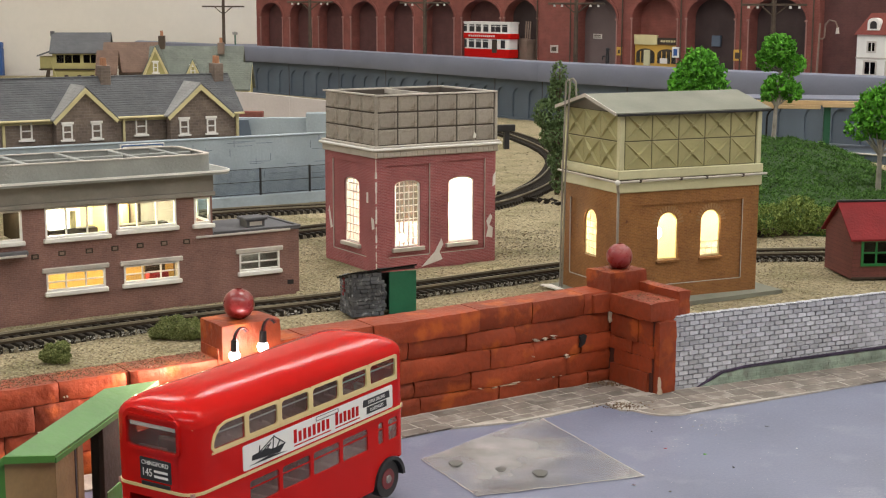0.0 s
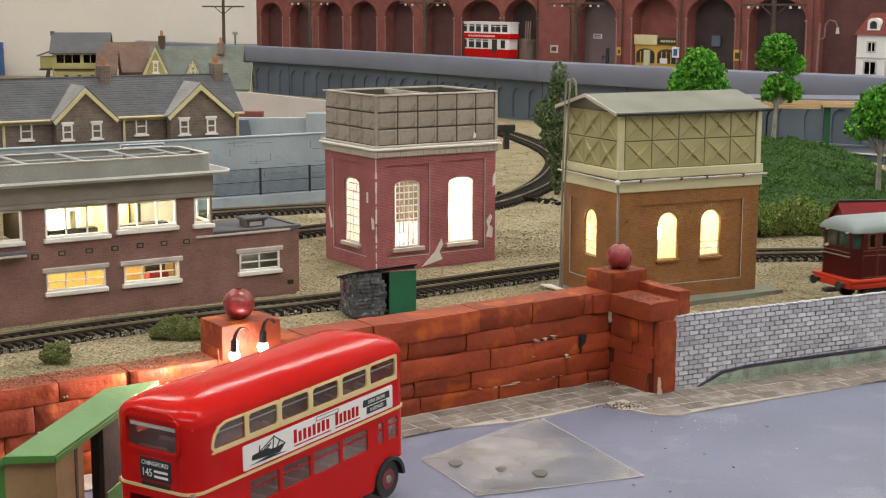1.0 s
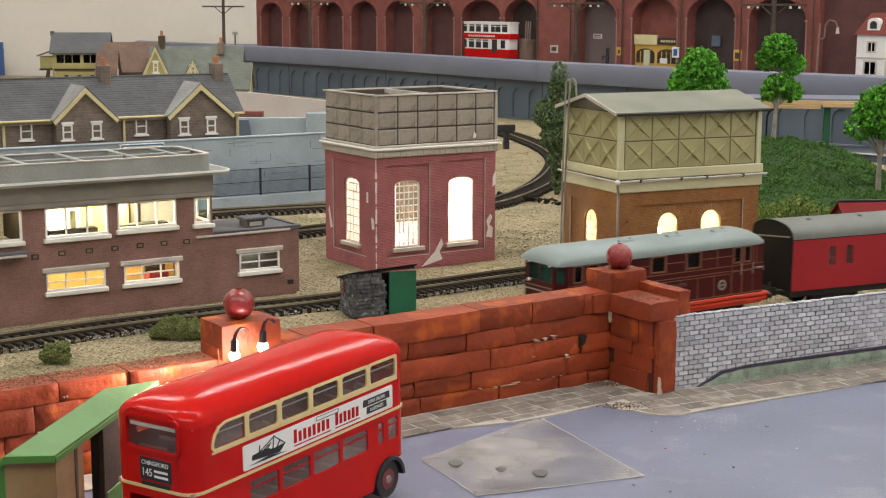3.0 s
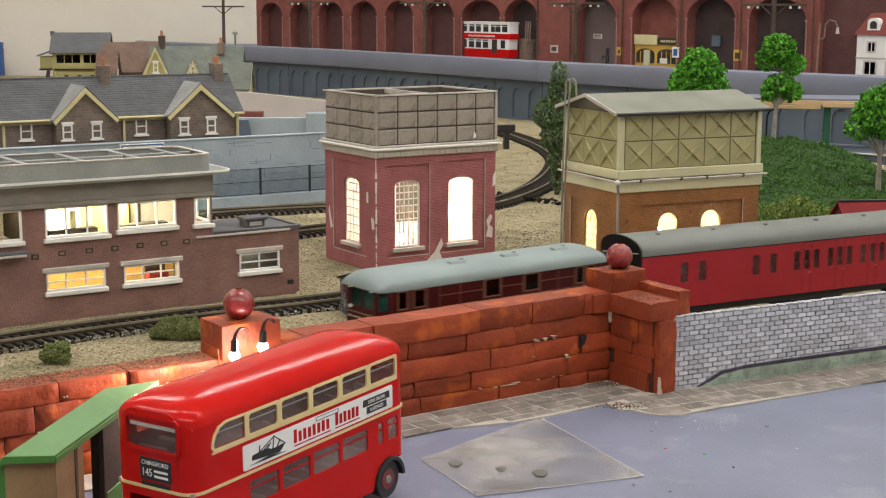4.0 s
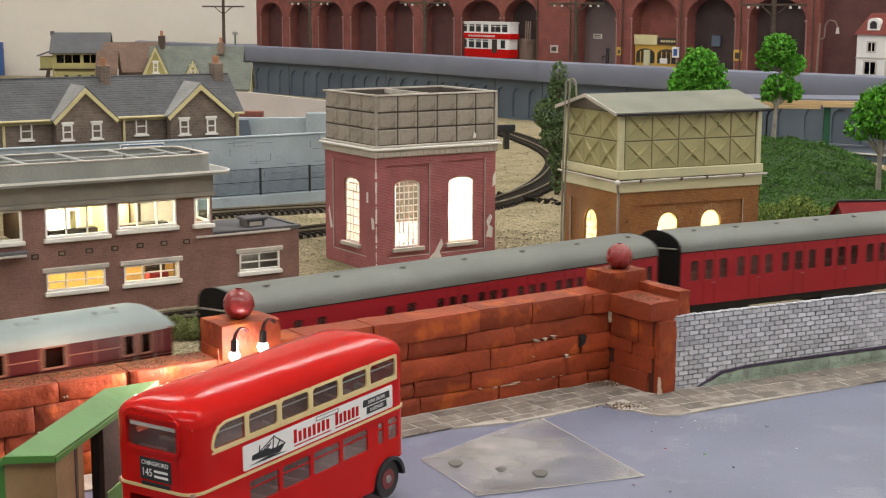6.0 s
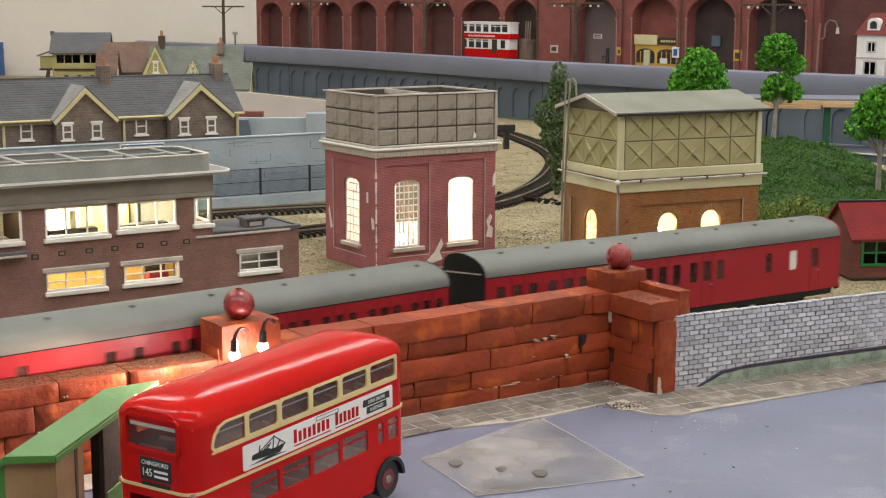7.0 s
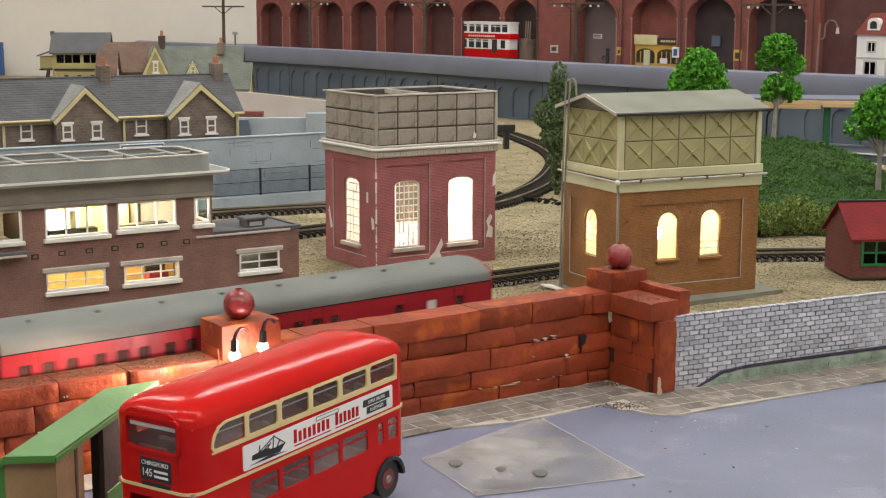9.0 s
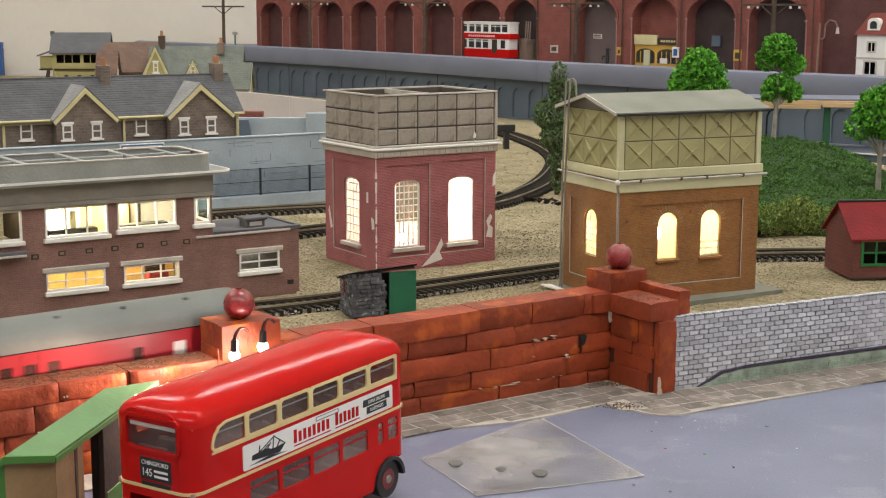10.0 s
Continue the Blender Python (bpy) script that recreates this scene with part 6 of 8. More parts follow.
def coach(L, near, vents, label, ends_label):
    """A non-corridor coach; near: window centres and widths from the leading end."""
    t = thing("passenger_coach", 0, 0, 0, 0, label, "railway coach", "coaches of the train")
    half, zb, ze, zt = 17.8, 12.6, 41.6, 50.2
    x0, x1 = -L / 2, L / 2
    holes = [rounded(x0 + c - w / 2, x0 + c + w / 2, 25.6, 36.2, 0.8, 3) for c, w, kind in near]
    for y, nm in ((-half, "side_panel"), (half - 0.8, "side_panel")):
        part(nm, M().wall(rect(x0 + 0.4, x1 - 0.4, zb, ze), holes, front, y, y + 0.8), COACH_RED, t)
    wide = half + 0.35
    prof = [(-half, zb), (half, zb), (wide, ze)] + [(wide * math.cos(math.pi * i / 14), ze + 0.1 + (zt - ze) * math.sin(math.pi * i / 14) ** 0.8) for i in range(1, 14)] + [(-wide, ze)]
    for x in (x0, x1 - 0.8):
        e = part("end_panel", M().prism(prof, side, x, x + 0.8), COACH_END if x < 0 or ends_label else COACH_RED, t, "black coach end")
        s = -1 if x < 0 else 1
        part("handrail", M().tube([(x + (0 if s < 0 else 0.8) + s * 0.7, y, 42.6 - 0.10 * (y + 14)) for y in (-16, -8, 0, 8, 15)], 0.4, 6), STEEL, e)
        part("lamp_iron", M().box(x - 0.6, x + 1.4, -1, 1, 12, 15), BLACK, e)
    roof = part("roof", M().loft(roof_rings(x0 + 0.5, x1 - 0.5, half + 0.3, ze, zt, (0, 0))), COACH_ROOF, t, angle=50)
    for c in vents:
        part("roof_vent", M().cyl((x0 + c, -5.5, zt - 1.2), (x0 + c, -5.5, zt + 0.5), 1.4, 1.1, 10), COACH_ROOF, roof)
    part("gutter", M().box(x0 + 0.9, x1 - 0.9, -half - 0.35, -half + 0.2, ze - 0.75, ze - 0.3, 0.08), COACH_END, t)
    part("floor", M().box(x0 + 1, x1 - 1, -half + 1, half - 1, zb, zb + 1.2), BLACK, t)
    part("interior", M().box(x0 + 2, x1 - 2, -4, 12, zb + 1.2, 26), SEAT, t)
    part("partition", M().box(x0 + 2, x1 - 2, 3, 4, 26, ze - 1), DARK_WOOD, t)
    part("underframe", M().box(x0 + 2, x1 - 2, -15, 15, 8.5, zb, 0.3), BLACK, t)
    part("battery_box", M().box(-20, 18, -15.5, 15.5, 3.5, 9, 0.4), BLACK, t)
    for c, w, kind in near:
        mt = WHITE if kind == "white" else COACH_GLASS
        part("pane", M().box(x0 + c - w / 2 - 0.2, x0 + c + w / 2 + 0.2, -half + 0.35, -half + 0.45, 25.4, 36.4), mt, t, "whitened window" if kind == "white" else "")
        part("pane", M().box(x0 + c - w / 2 - 0.2, x0 + c + w / 2 + 0.2, half - 0.45, half - 0.35, 25.4, 36.4), COACH_GLASS, t)
        if kind == "door":
            for dx in (-w / 2 - 1.0, w / 2 + 1.0):
                part("door_seam", M().box(x0 + c + dx - 0.09, x0 + c + dx + 0.09, -half - 0.06, -half + 0.1, zb + 0.6, ze - 1.4), COACH_END, t)
            part("door_handle", M().box(x0 + c + w / 2 - 0.2, x0 + c + w / 2 + 0.9, -half - 0.5, -half, 23.6, 24.1), STEEL, t)
    bogie(t, x0 + 36)
    bogie(t, x1 - 36)
    for x in (x0, x1):
        s = -1 if x < 0 else 1
        for y in (-11, 11):
            part("buffer", M().cyl((x, y, 12), (x + s * 5, y, 12), 1.0, 1.0, 10).cyl((x + s * 5, y, 12), (x + s * 5.8, y, 12), 2.4, 2.4, 14), BLACK, t)
        part("coupling", M().box(min(x, x + s * 6.5), max(x, x + s * 6.5), -2.5, 2.5, 6.5, 8.5, 0.3), BLACK, t)
    return t


def locomotive():
    t = thing("electric_locomotive", 0, 0, 0, 0, "maroon electric locomotive with pale roof and red frame", "locomotive")
    half, zb, ze, zt = 16.6, 15.0, 42.0, 48.9
    x0, x1 = -69.8, 68.5
    nose = 5.0
    w0, w1 = 33.0, 40.6
    wins = [(-58.8, 4.6), (-49.4, 5.8), (-6.8, 8.6), (17.2, 8.6), (48.4, 4.4), (55.7, 4.2)]
    doors = ((-54.6, -44.6), (44.6, 51.8), (52.2, 60.2))
    holes = [rect(c - w / 2, c + w / 2, w0, w1) for c, w in wins]
    for y in (-half, half - 0.8):
        part("side_panel", M().wall(rect(x0 + nose, x1 - nose + 4, zb, ze), holes, front, y, y + 0.8), LOCO_BROWN, t)
    for c, w in wins:
        for y in (-half + 0.3, half - 0.4):
            part("pane", M().box(c - w / 2 - 0.2, c + w / 2 + 0.2, y, y + 0.1, w0 - 0.2, w1 + 0.2), DARK_GLASS, t)
        part("window_frame", M().wall(rect(c - w / 2 - 0.6, c + w / 2 + 0.6, w0 - 0.7, w1 + 0.6), [rect(c - w / 2 + 0.1, c + w / 2 - 0.1, w0 + 0.1, w1 - 0.1)], front, -half - 0.22, -half + 0.1), LOCO_GOLD, t)
    for c in (-6.8, 17.2):
        part("blind", M().box(c - 4.2, c + 4.2, -half + 1.4, -half + 1.7, w0, w1 - 1), LOCO_BLIND, t, "dim tan blind behind the glass")
    # tapered ends with cab windows
    for s in (-1, 1):
        xs, xe = (x0 + nose, x0) if s < 0 else (x1 - nose + 4, x1)
        for ys in (-1, 1):
            a, b = Vector((xs, ys * half)), Vector((xe, ys * 11.0))
            d = b - a
            n = d.length
            d.normalize()

            def slanted(u, v, w, a=a, d=d, ys=ys):
                return (a.x + d.x * u - d.y * w * ys * -1, a.y + d.y * u - d.x * w * ys, v)
            c = part("cab_panel", M().wall(rect(0, n, zb, ze), [rect(1.6, n - 1.6, w0 - 0.6, w1)], slanted, 0, 0.8), LOCO_BROWN, t)
            part("pane", M().wall(rect(1.2, n - 1.2, w0 - 1, w1 + 0.4), [], slanted, 0.4, 0.5), CAB_GLASS, c, "green-tinted cab window")
        part("front_panel", M().wall(rect(-11, 11, zb, ze), [rect(-9.5, -0.6, w0 - 0.6, w1), rect(0.6, 9.5, w0 - 0.6, w1)], side, min(xe, xe - s * 0.8), max(xe, xe - s * 0.8)), LOCO_BROWN, t)
        part("pane", M().box(xe - s * 0.5 - 0.05, xe - s * 0.5 + 0.05, -10, 10, w0 - 1, w1 + 0.4), CAB_GLASS, t, "green-tinted cab window")
        for y in (-8.6, 8.6):
            for z in (41.2, 31.8) if y > 0 else (41.2,):
                part("headlamp", M().cyl((xe, y, z), (xe + s * 1.0, y, z), 0.8, 0.9, 12), WHITE, t)
        for z in (27.2, 29.4):
            part("waist_rail", M().tube([(xs, -half - 0.3, z), (xe + s * 0.3, -11.1, z), (xe + s * 0.3, 11.1, z), (xs, half + 0.3, z)], 0.4, 6), STEEL if z < 28 else LOCO_GOLD, t)
        part("buffer_beam", M().box(min(xe - s * 4, xe + s * 3), max(xe - s * 4, xe + s * 3), -15.5, 15.5, 9.5, 13.2, 0.4), LOCO_FRAME, t, "bright red buffer beam")
        for y in (-11, 11):
            part("buffer", M().cyl((xe + s * 3, y, 11.4), (xe + s * 6.5, y, 11.4), 1.3, 1.2, 10).cyl((xe + s * 6.5, y, 11.4), (xe + s * 7.5, y, 11.4), 2.7, 2.7, 14), BLACK, t)
        part("coupling", M().box(min(xe, xe + s * 8), max(xe, xe + s * 8), -2.5, 2.5, 6, 8, 0.3), BLACK, t)
    part("roof", M().loft(roof_rings(x0 - 1.2, x1 + 1.0, half + 0.7, ze, zt, (8, 9))), LOCO_ROOF, t, "pale blue-grey bowed roof", angle=60)
    for c in (-20, 12, 44):
        h = part("roof_vent", M().prism([(-8.6, 47.6), (-4.4, 48.4), (-4.4, 49.5), (-6.6, 49.4)], side, c - 4.4, c + 4.4), LOCO_ROOF, t)
        part("vent_slot", M().box(c - 4.2, c + 4.2, -8.9, -8.2, 47.3, 48.0), LOCO_DARK, h, "dark slot under the vent hood")
        part("vent_fin", M().prism([(-9, 47.6), (-3, 48.6), (-4, 50.0)], side, c + 3.6, c + 4.6), LOCO_DARK, h)
    # footplate and running gear
    part("footplate", M().box(x0 - 3, x1 + 3, -half - 0.9, half + 0.9, 13.2, 15.0, 0.3), LOCO_FRAME, t, "bright red footplate edge")
    part("solebar", M().box(x0, x1, -half + 1, half - 1, 9, 13.2, 0.3), LOCO_FRAME, t)
    part("frame_line", M().box(x0 - 2.5, x1 + 2.5, -half - 0.5, -half + 1.2, 11.2, 12.4, 0.1), LOCO_FRAME, t)
    for x in (-38, 38):
        bogie(t, x, 2, 16)
    part("equipment_box", M().box(-16, 16, -14, 14, 3.5, 9, 0.5), BLACK, t)
    part("interior", M().box(x0 + 12, x1 - 12, -10, 10, 15, 33), BLACK, t)
    # lining of the upper and lower panels
    a0, a1 = x0 + nose, x1 - nose + 4
    y0, y1 = -half - 0.16, -half + 0.1
    for z in (15.8, 28.4, 31.2, 41.5):
        part("lining", M().box(a0, a1, y0, y1, z - 0.22, z + 0.22), LOCO_GOLD, t)
    for a, b in ((-38, -12.4), (-1.4, 11.6), (22.8, 44.4)):
        part("lining", M().box(a, b, y0, y1, 36.4, 36.8), LOCO_GOLD, t)
    for x in (-44, -38, -25.3, -13.4, -2.3, 8.7, 20.6, 32, 44):
        part("lining", M().box(x - 0.2, x + 0.2, y0, y1, 15.8, 27.0), LOCO_GOLD, t)
    part("lining", M().box(-38, 44, y0, y1, 26.8, 27.2), LOCO_GOLD, t)
    for x in (-38, -26, -12.4, -1.4, 11.6, 22.8, 34, 62.5):
        part("lining", M().box(x - 0.2, x + 0.2, y0, y1, 31.2, 41.5), LOCO_GOLD, t)
    for a, b in doors:
        d = part("door", M().wall(rect(a, b, 15.6, 41.7), [rect(a + 0.35, b - 0.35, 15.95, 27.6), rect(a + 0.35, b - 0.35, 28.0, 41.35)], front, y0 - 0.05, y1), LOCO_GOLD, t, "lined cab door edge")
        part("door_handle", M().cyl((b - 1.2, -half - 1.0, 26), (b - 1.2, -half - 1.0, 32), 0.3, 0.3, 8), STEEL, d)
    part("step", M().box(61, 66, -half - 2.2, -half + 0.2, 28.6, 29.2), STEEL, t)
    for x in (-30.6, 37.8):
        r = part("roundel", M().cyl((x, -half - 0.25, 21.6), (x, -half, 21.6), 2.9, 2.9, 24), STEEL, t, "pale round badge")
        part("roundel_core", M().cyl((x, -half - 0.32, 21.6), (x, -half, 21.6), 1.7, 1.7, 20), LOCO_DARK, r)
        part("roundel_bar", M().box(x - 2.2, x + 2.2, -half - 0.4, -half, 21.2, 22.0), STEEL, r)
    part("nameplate", M().box(-8, 13, -half - 0.3, -half, 23.6, 25.4, 0.15), LOCO_DARK, t, "dull bronze nameplate")
    part("crest", M().cyl((3.2, -half - 0.3, 19.6), (3.2, -half, 19.6), 1.5, 1.5, 18), LOCO_GOLD, t)
    return t


# window centres, widths and kinds, from the leading end
COACH_1 = [(28, 4.6, ""), (40, 4.6, ""), (76, 4.6, ""), (88, 4.6, "")]
for _k in range(6):
    _c = 246 - 13.5 - 24.2 * _k
    COACH_1 += [(_c - 7, 4.0, ""), (_c, 4.0, "door"), (_c + 7, 4.0, "")]
COACH_2 = []
for _k in range(5):
    _c = 16 + 30.4 * _k
    COACH_2 += [(_c - 9.4, 5.0, ""), (_c, 5.0, "door"), (_c + 9.4, 5.0, "")]
COACH_2 += [(182, 4.6, ""), (200.5, 5.6, "white"), (217, 4.6, "door")]


def moving_train():
    loco = locomotive()
    first = coach(246, COACH_1, range(20, 240, 36), "crimson passenger coach with grey roof and compartment windows", True)
    last = coach(240, [(c + 3.5, w, k) for c, w, k in COACH_2], range(18, 236, 28), "crimson brake coach with grey roof and guard's doors", False)
    return loco, first, last


# how far the train has gone along the line, in millimetres, second by second
GONE = ((0.0, 428), (0.5, 370), (1.0, 312), (1.5, 254), (2.0, 199), (2.5, 154), (3.0, 105), (3.5, 53), (4.0, 0), (4.5, -55), (5.0, -109), (5.5, -171),
        (6.0, -234), (6.5, -297), (7.0, -362), (7.5, -423), (8.0, -480), (8.5, -538), (9.0, -592), (9.5, -655), (10.0, -719))


# play in the couplings along the bend: place on the line, and how far a vehicle is ahead (-) or behind (+)
SLIP = ((-1100, -8.5), (-1040, -6.0), (-990, -1.0), (-850, 3.5), (-780, 0.0))


def motions():
    loco, first, last = TRAIN
    for ob, offset, inward in ((loco, -929, 0.5), (first, -716, 2.5), (last, -459, 2.5)):
        rows = []
        for t, gone in GONE:
            sigma = offset + gone
            x, y, yaw = on_curve(sigma + float(np.interp(sigma, [a for a, b in SLIP], [b for a, b in SLIP])), inward)
            rows.append((t, pose(x * MM, y * MM, 4.5 * MM, 0, 0, yaw)))
        walk(ob, rows)
# ---- terrace of houses behind the pale blue wall ----
ROW_X, ROW_Y, ROW_YAW = -346.7, 1145.7, 31.55


def blue_wall():
    w = thing("blue_wall", ROW_X, ROW_Y, 0, ROW_YAW, "pale blue painted retaining wall with cracked joints", "wall", kind="structure")
    part("panel", M().box(-300, 288, 0, 7, -1, 57.4, 0.4), BLUE_WALL, w)
    part("coping", M().box(-300, 288.5, -0.7, 8, 57.4, 58.6, 0.3), BLUE_WALL, w)
    part("plinth", M().box(-300, 289, -11, 0, -1, 8.5, 0.4), BLUE_WALL, w)
    rnd = random.Random(2)
    for k in range(30):
        x, z = rnd.uniform(150, 284), rnd.uniform(12, 55)
        l = rnd.uniform(6, 20)
        if k % 3:
            part("crack", M().box(x, min(x + l, 286), -0.12, 0.1, z, z + 0.35), DARK_BLUE, w)
        else:
            part("crack", M().box(x, x + 0.4, -0.12, 0.1, z, min(z + 6, 57)), DARK_BLUE, w)
    f = thing("mesh_fence", ROW_X, ROW_Y, 0, ROW_YAW, "dark mesh fence on posts before the blue wall", "fence")
    for x in (170, 217, 264, 281):
        part("post", M().box(x, x + 1.6, -9, -7.4, 8.5, 32, 0.2), BLACK, f)
    for z in (9.5, 20, 31):
        part("rail", M().box(170, 282, -8.6, -8.0, z, z + 0.5), BLACK, f)
    net = M()
    for i in range(110):
        x = 170 + i
        net.box(x, x + 0.13, -8.5, -8.37, 9, 31)
    for i in range(22):
        z = 9 + i
        net.box(170, 281, -8.5, -8.37, z, z + 0.13)
    tagged(part("netting", net, DARK_BLUE, f, raw=True), kind="stuff")
    s = thing("station_sign", ROW_X, ROW_Y, 0, ROW_YAW, "white nameboard with a blue border", "sign")
    part("board", M().box(96, 134, -3.6, -2.4, 49, 57.4, 0.3), WHITE, s)
    for b in ((97, 133, 55.6, 56.6), (97, 133, 49.8, 50.6), (97, 98, 50.6, 55.6), (132, 133, 50.6, 55.6)):
        part("border", M().box(b[0], b[1], -3.8, -3.5, b[2], b[3]), BLUE_SIGN, s)
    part("bracket", M().box(104, 106, -2.4, 0, 50, 54), BLACK, s)
    part("bracket", M().box(124, 126, -2.4, 0, 50, 54), BLACK, s)


def house_window(parent, u, v0, v1, w, y, big=False):
    f = part("window", M().wall(rect(u - w / 2, u + w / 2, v0, v1), [rect(u - w / 2 + 1.3, u + w / 2 - 1.3, v0 + 1.3, (v0 + v1) / 2 - 0.5), rect(u - w / 2 + 1.3, u + w / 2 - 1.3, (v0 + v1) / 2 + 0.6, v1 - 1.4)], front, y - 0.8, y + 0.6), WHITE, parent)
    part("lintel", M().box(u - w / 2 - 1, u + w / 2 + 1, y - 1.2, y + 0.4, v1, v1 + 2, 0.2), WHITE, f)
    part("sill", M().box(u - w / 2 - 1.6, u + w / 2 + 1.6, y - 1.6, y + 0.4, v0 - 1.6, v0, 0.2), WHITE, f)
    part("pane", M().box(u - w / 2 + 1, u + w / 2 - 1, y + 0.1, y + 0.2, v0 + 1, v1 - 1), DARK_GLASS, f)
    part("room_dark", M().box(u - w / 2 + 1, u + w / 2 - 1, y + 0.5, y + 0.58, v0 + 1, v1 - 1), BLACK, f)


def house_row():
    for k, (x0, x1, gx, gw) in enumerate(((-120, 10, -50, 27), (10, 112, 77.6, 27.5), (112, 218, 178.5, 30.5))):
        t = thing("terraced_house", ROW_X, ROW_Y, 0, ROW_YAW, "brown stone terraced house with cream gable and slate roof", "house", "houses of the terrace")
        yf, yb, ze, zr = 37.0, 97.0, 79.0, 107.5
        ym = (yf + yb) / 2
        part("front_wall", M().box(x0, x1, yf, yf + 2, -1, ze), HOUSE_STONE, t)
        part("rear_wall", M().box(x0, x1, yb - 2, yb, -1, ze), HOUSE_STONE, t)
        for x in (x0, x1 - 2):
            part("gable_wall", M().prism([(yf + 2, -1), (yb - 2, -1), (yb - 2, ze), (ym, zr - 2), (yf + 2, ze)], side, x, x + 2), HOUSE_STONE, t)
        over = 4 if k == 2 else 0
        roof = part("roof", M().prism([(yf - 4, ze - 3), (ym, zr), (ym, zr + 1.4), (yf - 4, ze - 1.6)], side, x0, x1 + over), SLATE, t)
        part("roof", M().prism([(yb + 4, ze - 3), (ym, zr), (ym, zr + 1.4), (yb + 4, ze - 1.6)], side, x0, x1 + over), SLATE, t)
        part("ridge", M().box(x0, x1 + over, ym - 1, ym + 1, zr + 0.6, zr + 2.2, 0.4), SLATE, roof)
        rows = 18
        for r in range(rows):
            u0 = r / rows
            y0, z0 = yf - 4 + (ym - yf + 4) * u0, ze - 3 + (zr - ze + 3) * u0
            part("slate_course", M().box(x0, x1 + over, y0, y0 + 0.4, z0 + 1.3, z0 + 1.62 + (r % 3) * 0.06), SLATE, roof)
        part("gutter", M().cyl((x0, yf - 4.2, ze - 2.8), (x1 + over, yf - 4.2, ze - 2.8), 1.1, 1.1, 8), CREAM, t)
        part("fascia", M().box(x0, x1, yf - 0.8, yf, ze - 6, ze - 2.6), CREAM, t)
        # gabled bay
        g0, g1 = gx - gw, gx + gw
        bay = part("gable_bay", M().prism([(g0 + 3, -1), (g1 - 3, -1), (g1 - 3, 79), (gx, 101), (g0 + 3, 79)], front, yf - 11, yf - 0.1), HOUSE_STONE, t)
        for s in (-1, 1):
            a, b = (gx + s * gw, 75.6), (gx, 102.6)
            part("bargeboard", M().prism([a, b, (b[0], b[1] - 4.6), (a[0] - s * 1.5, a[1] - 2.6)], front, yf - 14.0, yf - 12.4), CREAM, bay)
            part("bay_roof", M().prism([(a[0], a[1] + 0.2), (b[0], b[1] + 0.2), (b[0], b[1] + 1.5), (a[0], a[1] + 1.5)], front, yf - 13.6, ym - 1), LIT_SLATE if s < 0 else SLATE, bay)
        for u in (gx - 15.5, gx + 9) if k == 1 else (gx - 15.2, gx + 9.5):
            house_window(bay, u, 60.5, 73, 8.4, yf - 11)
        for u in (31.5,) if k == 1 else ((129,) if k == 2 else (-90,)):
            house_window(t, u, 61, 75, 10, yf, True)
        part("downpipe", M().box({0: -112, 1: 12, 2: 112.5}[k], {0: -110, 1: 14, 2: 114.5}[k], yf - 1.8, yf, -1, ze - 5), CREAM, t)
        if k == 2:
            part("downpipe", M().box(x1 - 2.5, x1, yf - 1.8, yf, -1, ze - 5), CREAM, t)
        cx = {0: -20, 1: 110, 2: 213}[k]
        ch = part("chimney", M().box(cx - 7, cx + 2, ym - 7, ym + 5, zr - 6, zr + 11, 0.5), HOUSE_STONE, t)
        for dy in (-4, 2):
            part("chimney_pot", M().cyl((cx - 2.5, ym + dy, zr + 11), (cx - 2.5, ym + dy, zr + 17.5), 2.0, 1.6, 12), TERRA if k else TORN, ch)


# ---- far houses on the left ----
def gable_house(name, x, y, z, yaw, W, D, H, R, wall_mat, roof_mat, label, gables=(), chimneys=()):
    t = thing(name, x, y, z, yaw, label, "house")
    part("wall", M().wall(rect(0, W, 0, D), [rect(2, W - 2, 2, D - 2)], flat, 0, H), wall_mat, t)
    for gx in (0, W - 2):
        part("gable_wall", M().prism([(0, H), (D, H), (D / 2, R - 1)], side, gx, gx + 2), wall_mat, t)
    for a in ((-4, H - 3), (D + 4, H - 3)):
        part("roof", M().prism([a, (D / 2, R), (D / 2, R + 1.6), (a[0], a[1] + 1.6)], side, -3, W + 3), roof_mat, t)
    for gx, gw, gh in gables:
        g = part("front_gable", M().prism([(gx - gw, 0), (gx + gw, 0), (gx + gw, H - 2), (gx, gh - 2), (gx - gw, H - 2)], front, -5, 0), wall_mat, t)
        for s in (-1, 1):
            part("bargeboard", M().prism([(gx + s * (gw + 2), H - 6), (gx, gh), (gx, gh - 5), (gx + s * (gw - 1), H - 7)], front, -7, -5), CREAM, g)
            part("gable_roof", M().prism([(gx + s * (gw + 2), H - 5), (gx, gh), (gx, gh + 1.4), (gx + s * (gw + 2.4), H - 3.8)], front, -6.5, D / 2 - 4), roof_mat, g)
        house_window(g, gx, H + (gh - H) * 0.25 - 6, H + (gh - H) * 0.25 + 6, 6, -5)
    for cx, cy, hh, mt in chimneys:
        c = part("chimney", M().box(cx - 4, cx + 4, cy - 4, cy + 4, R - 8, R + hh, 0.5), mt, t)
        part("chimney_pot", M().cyl((cx, cy, R + hh), (cx, cy, R + hh + 6), 2, 1.7, 10), TERRA, c)
    return t


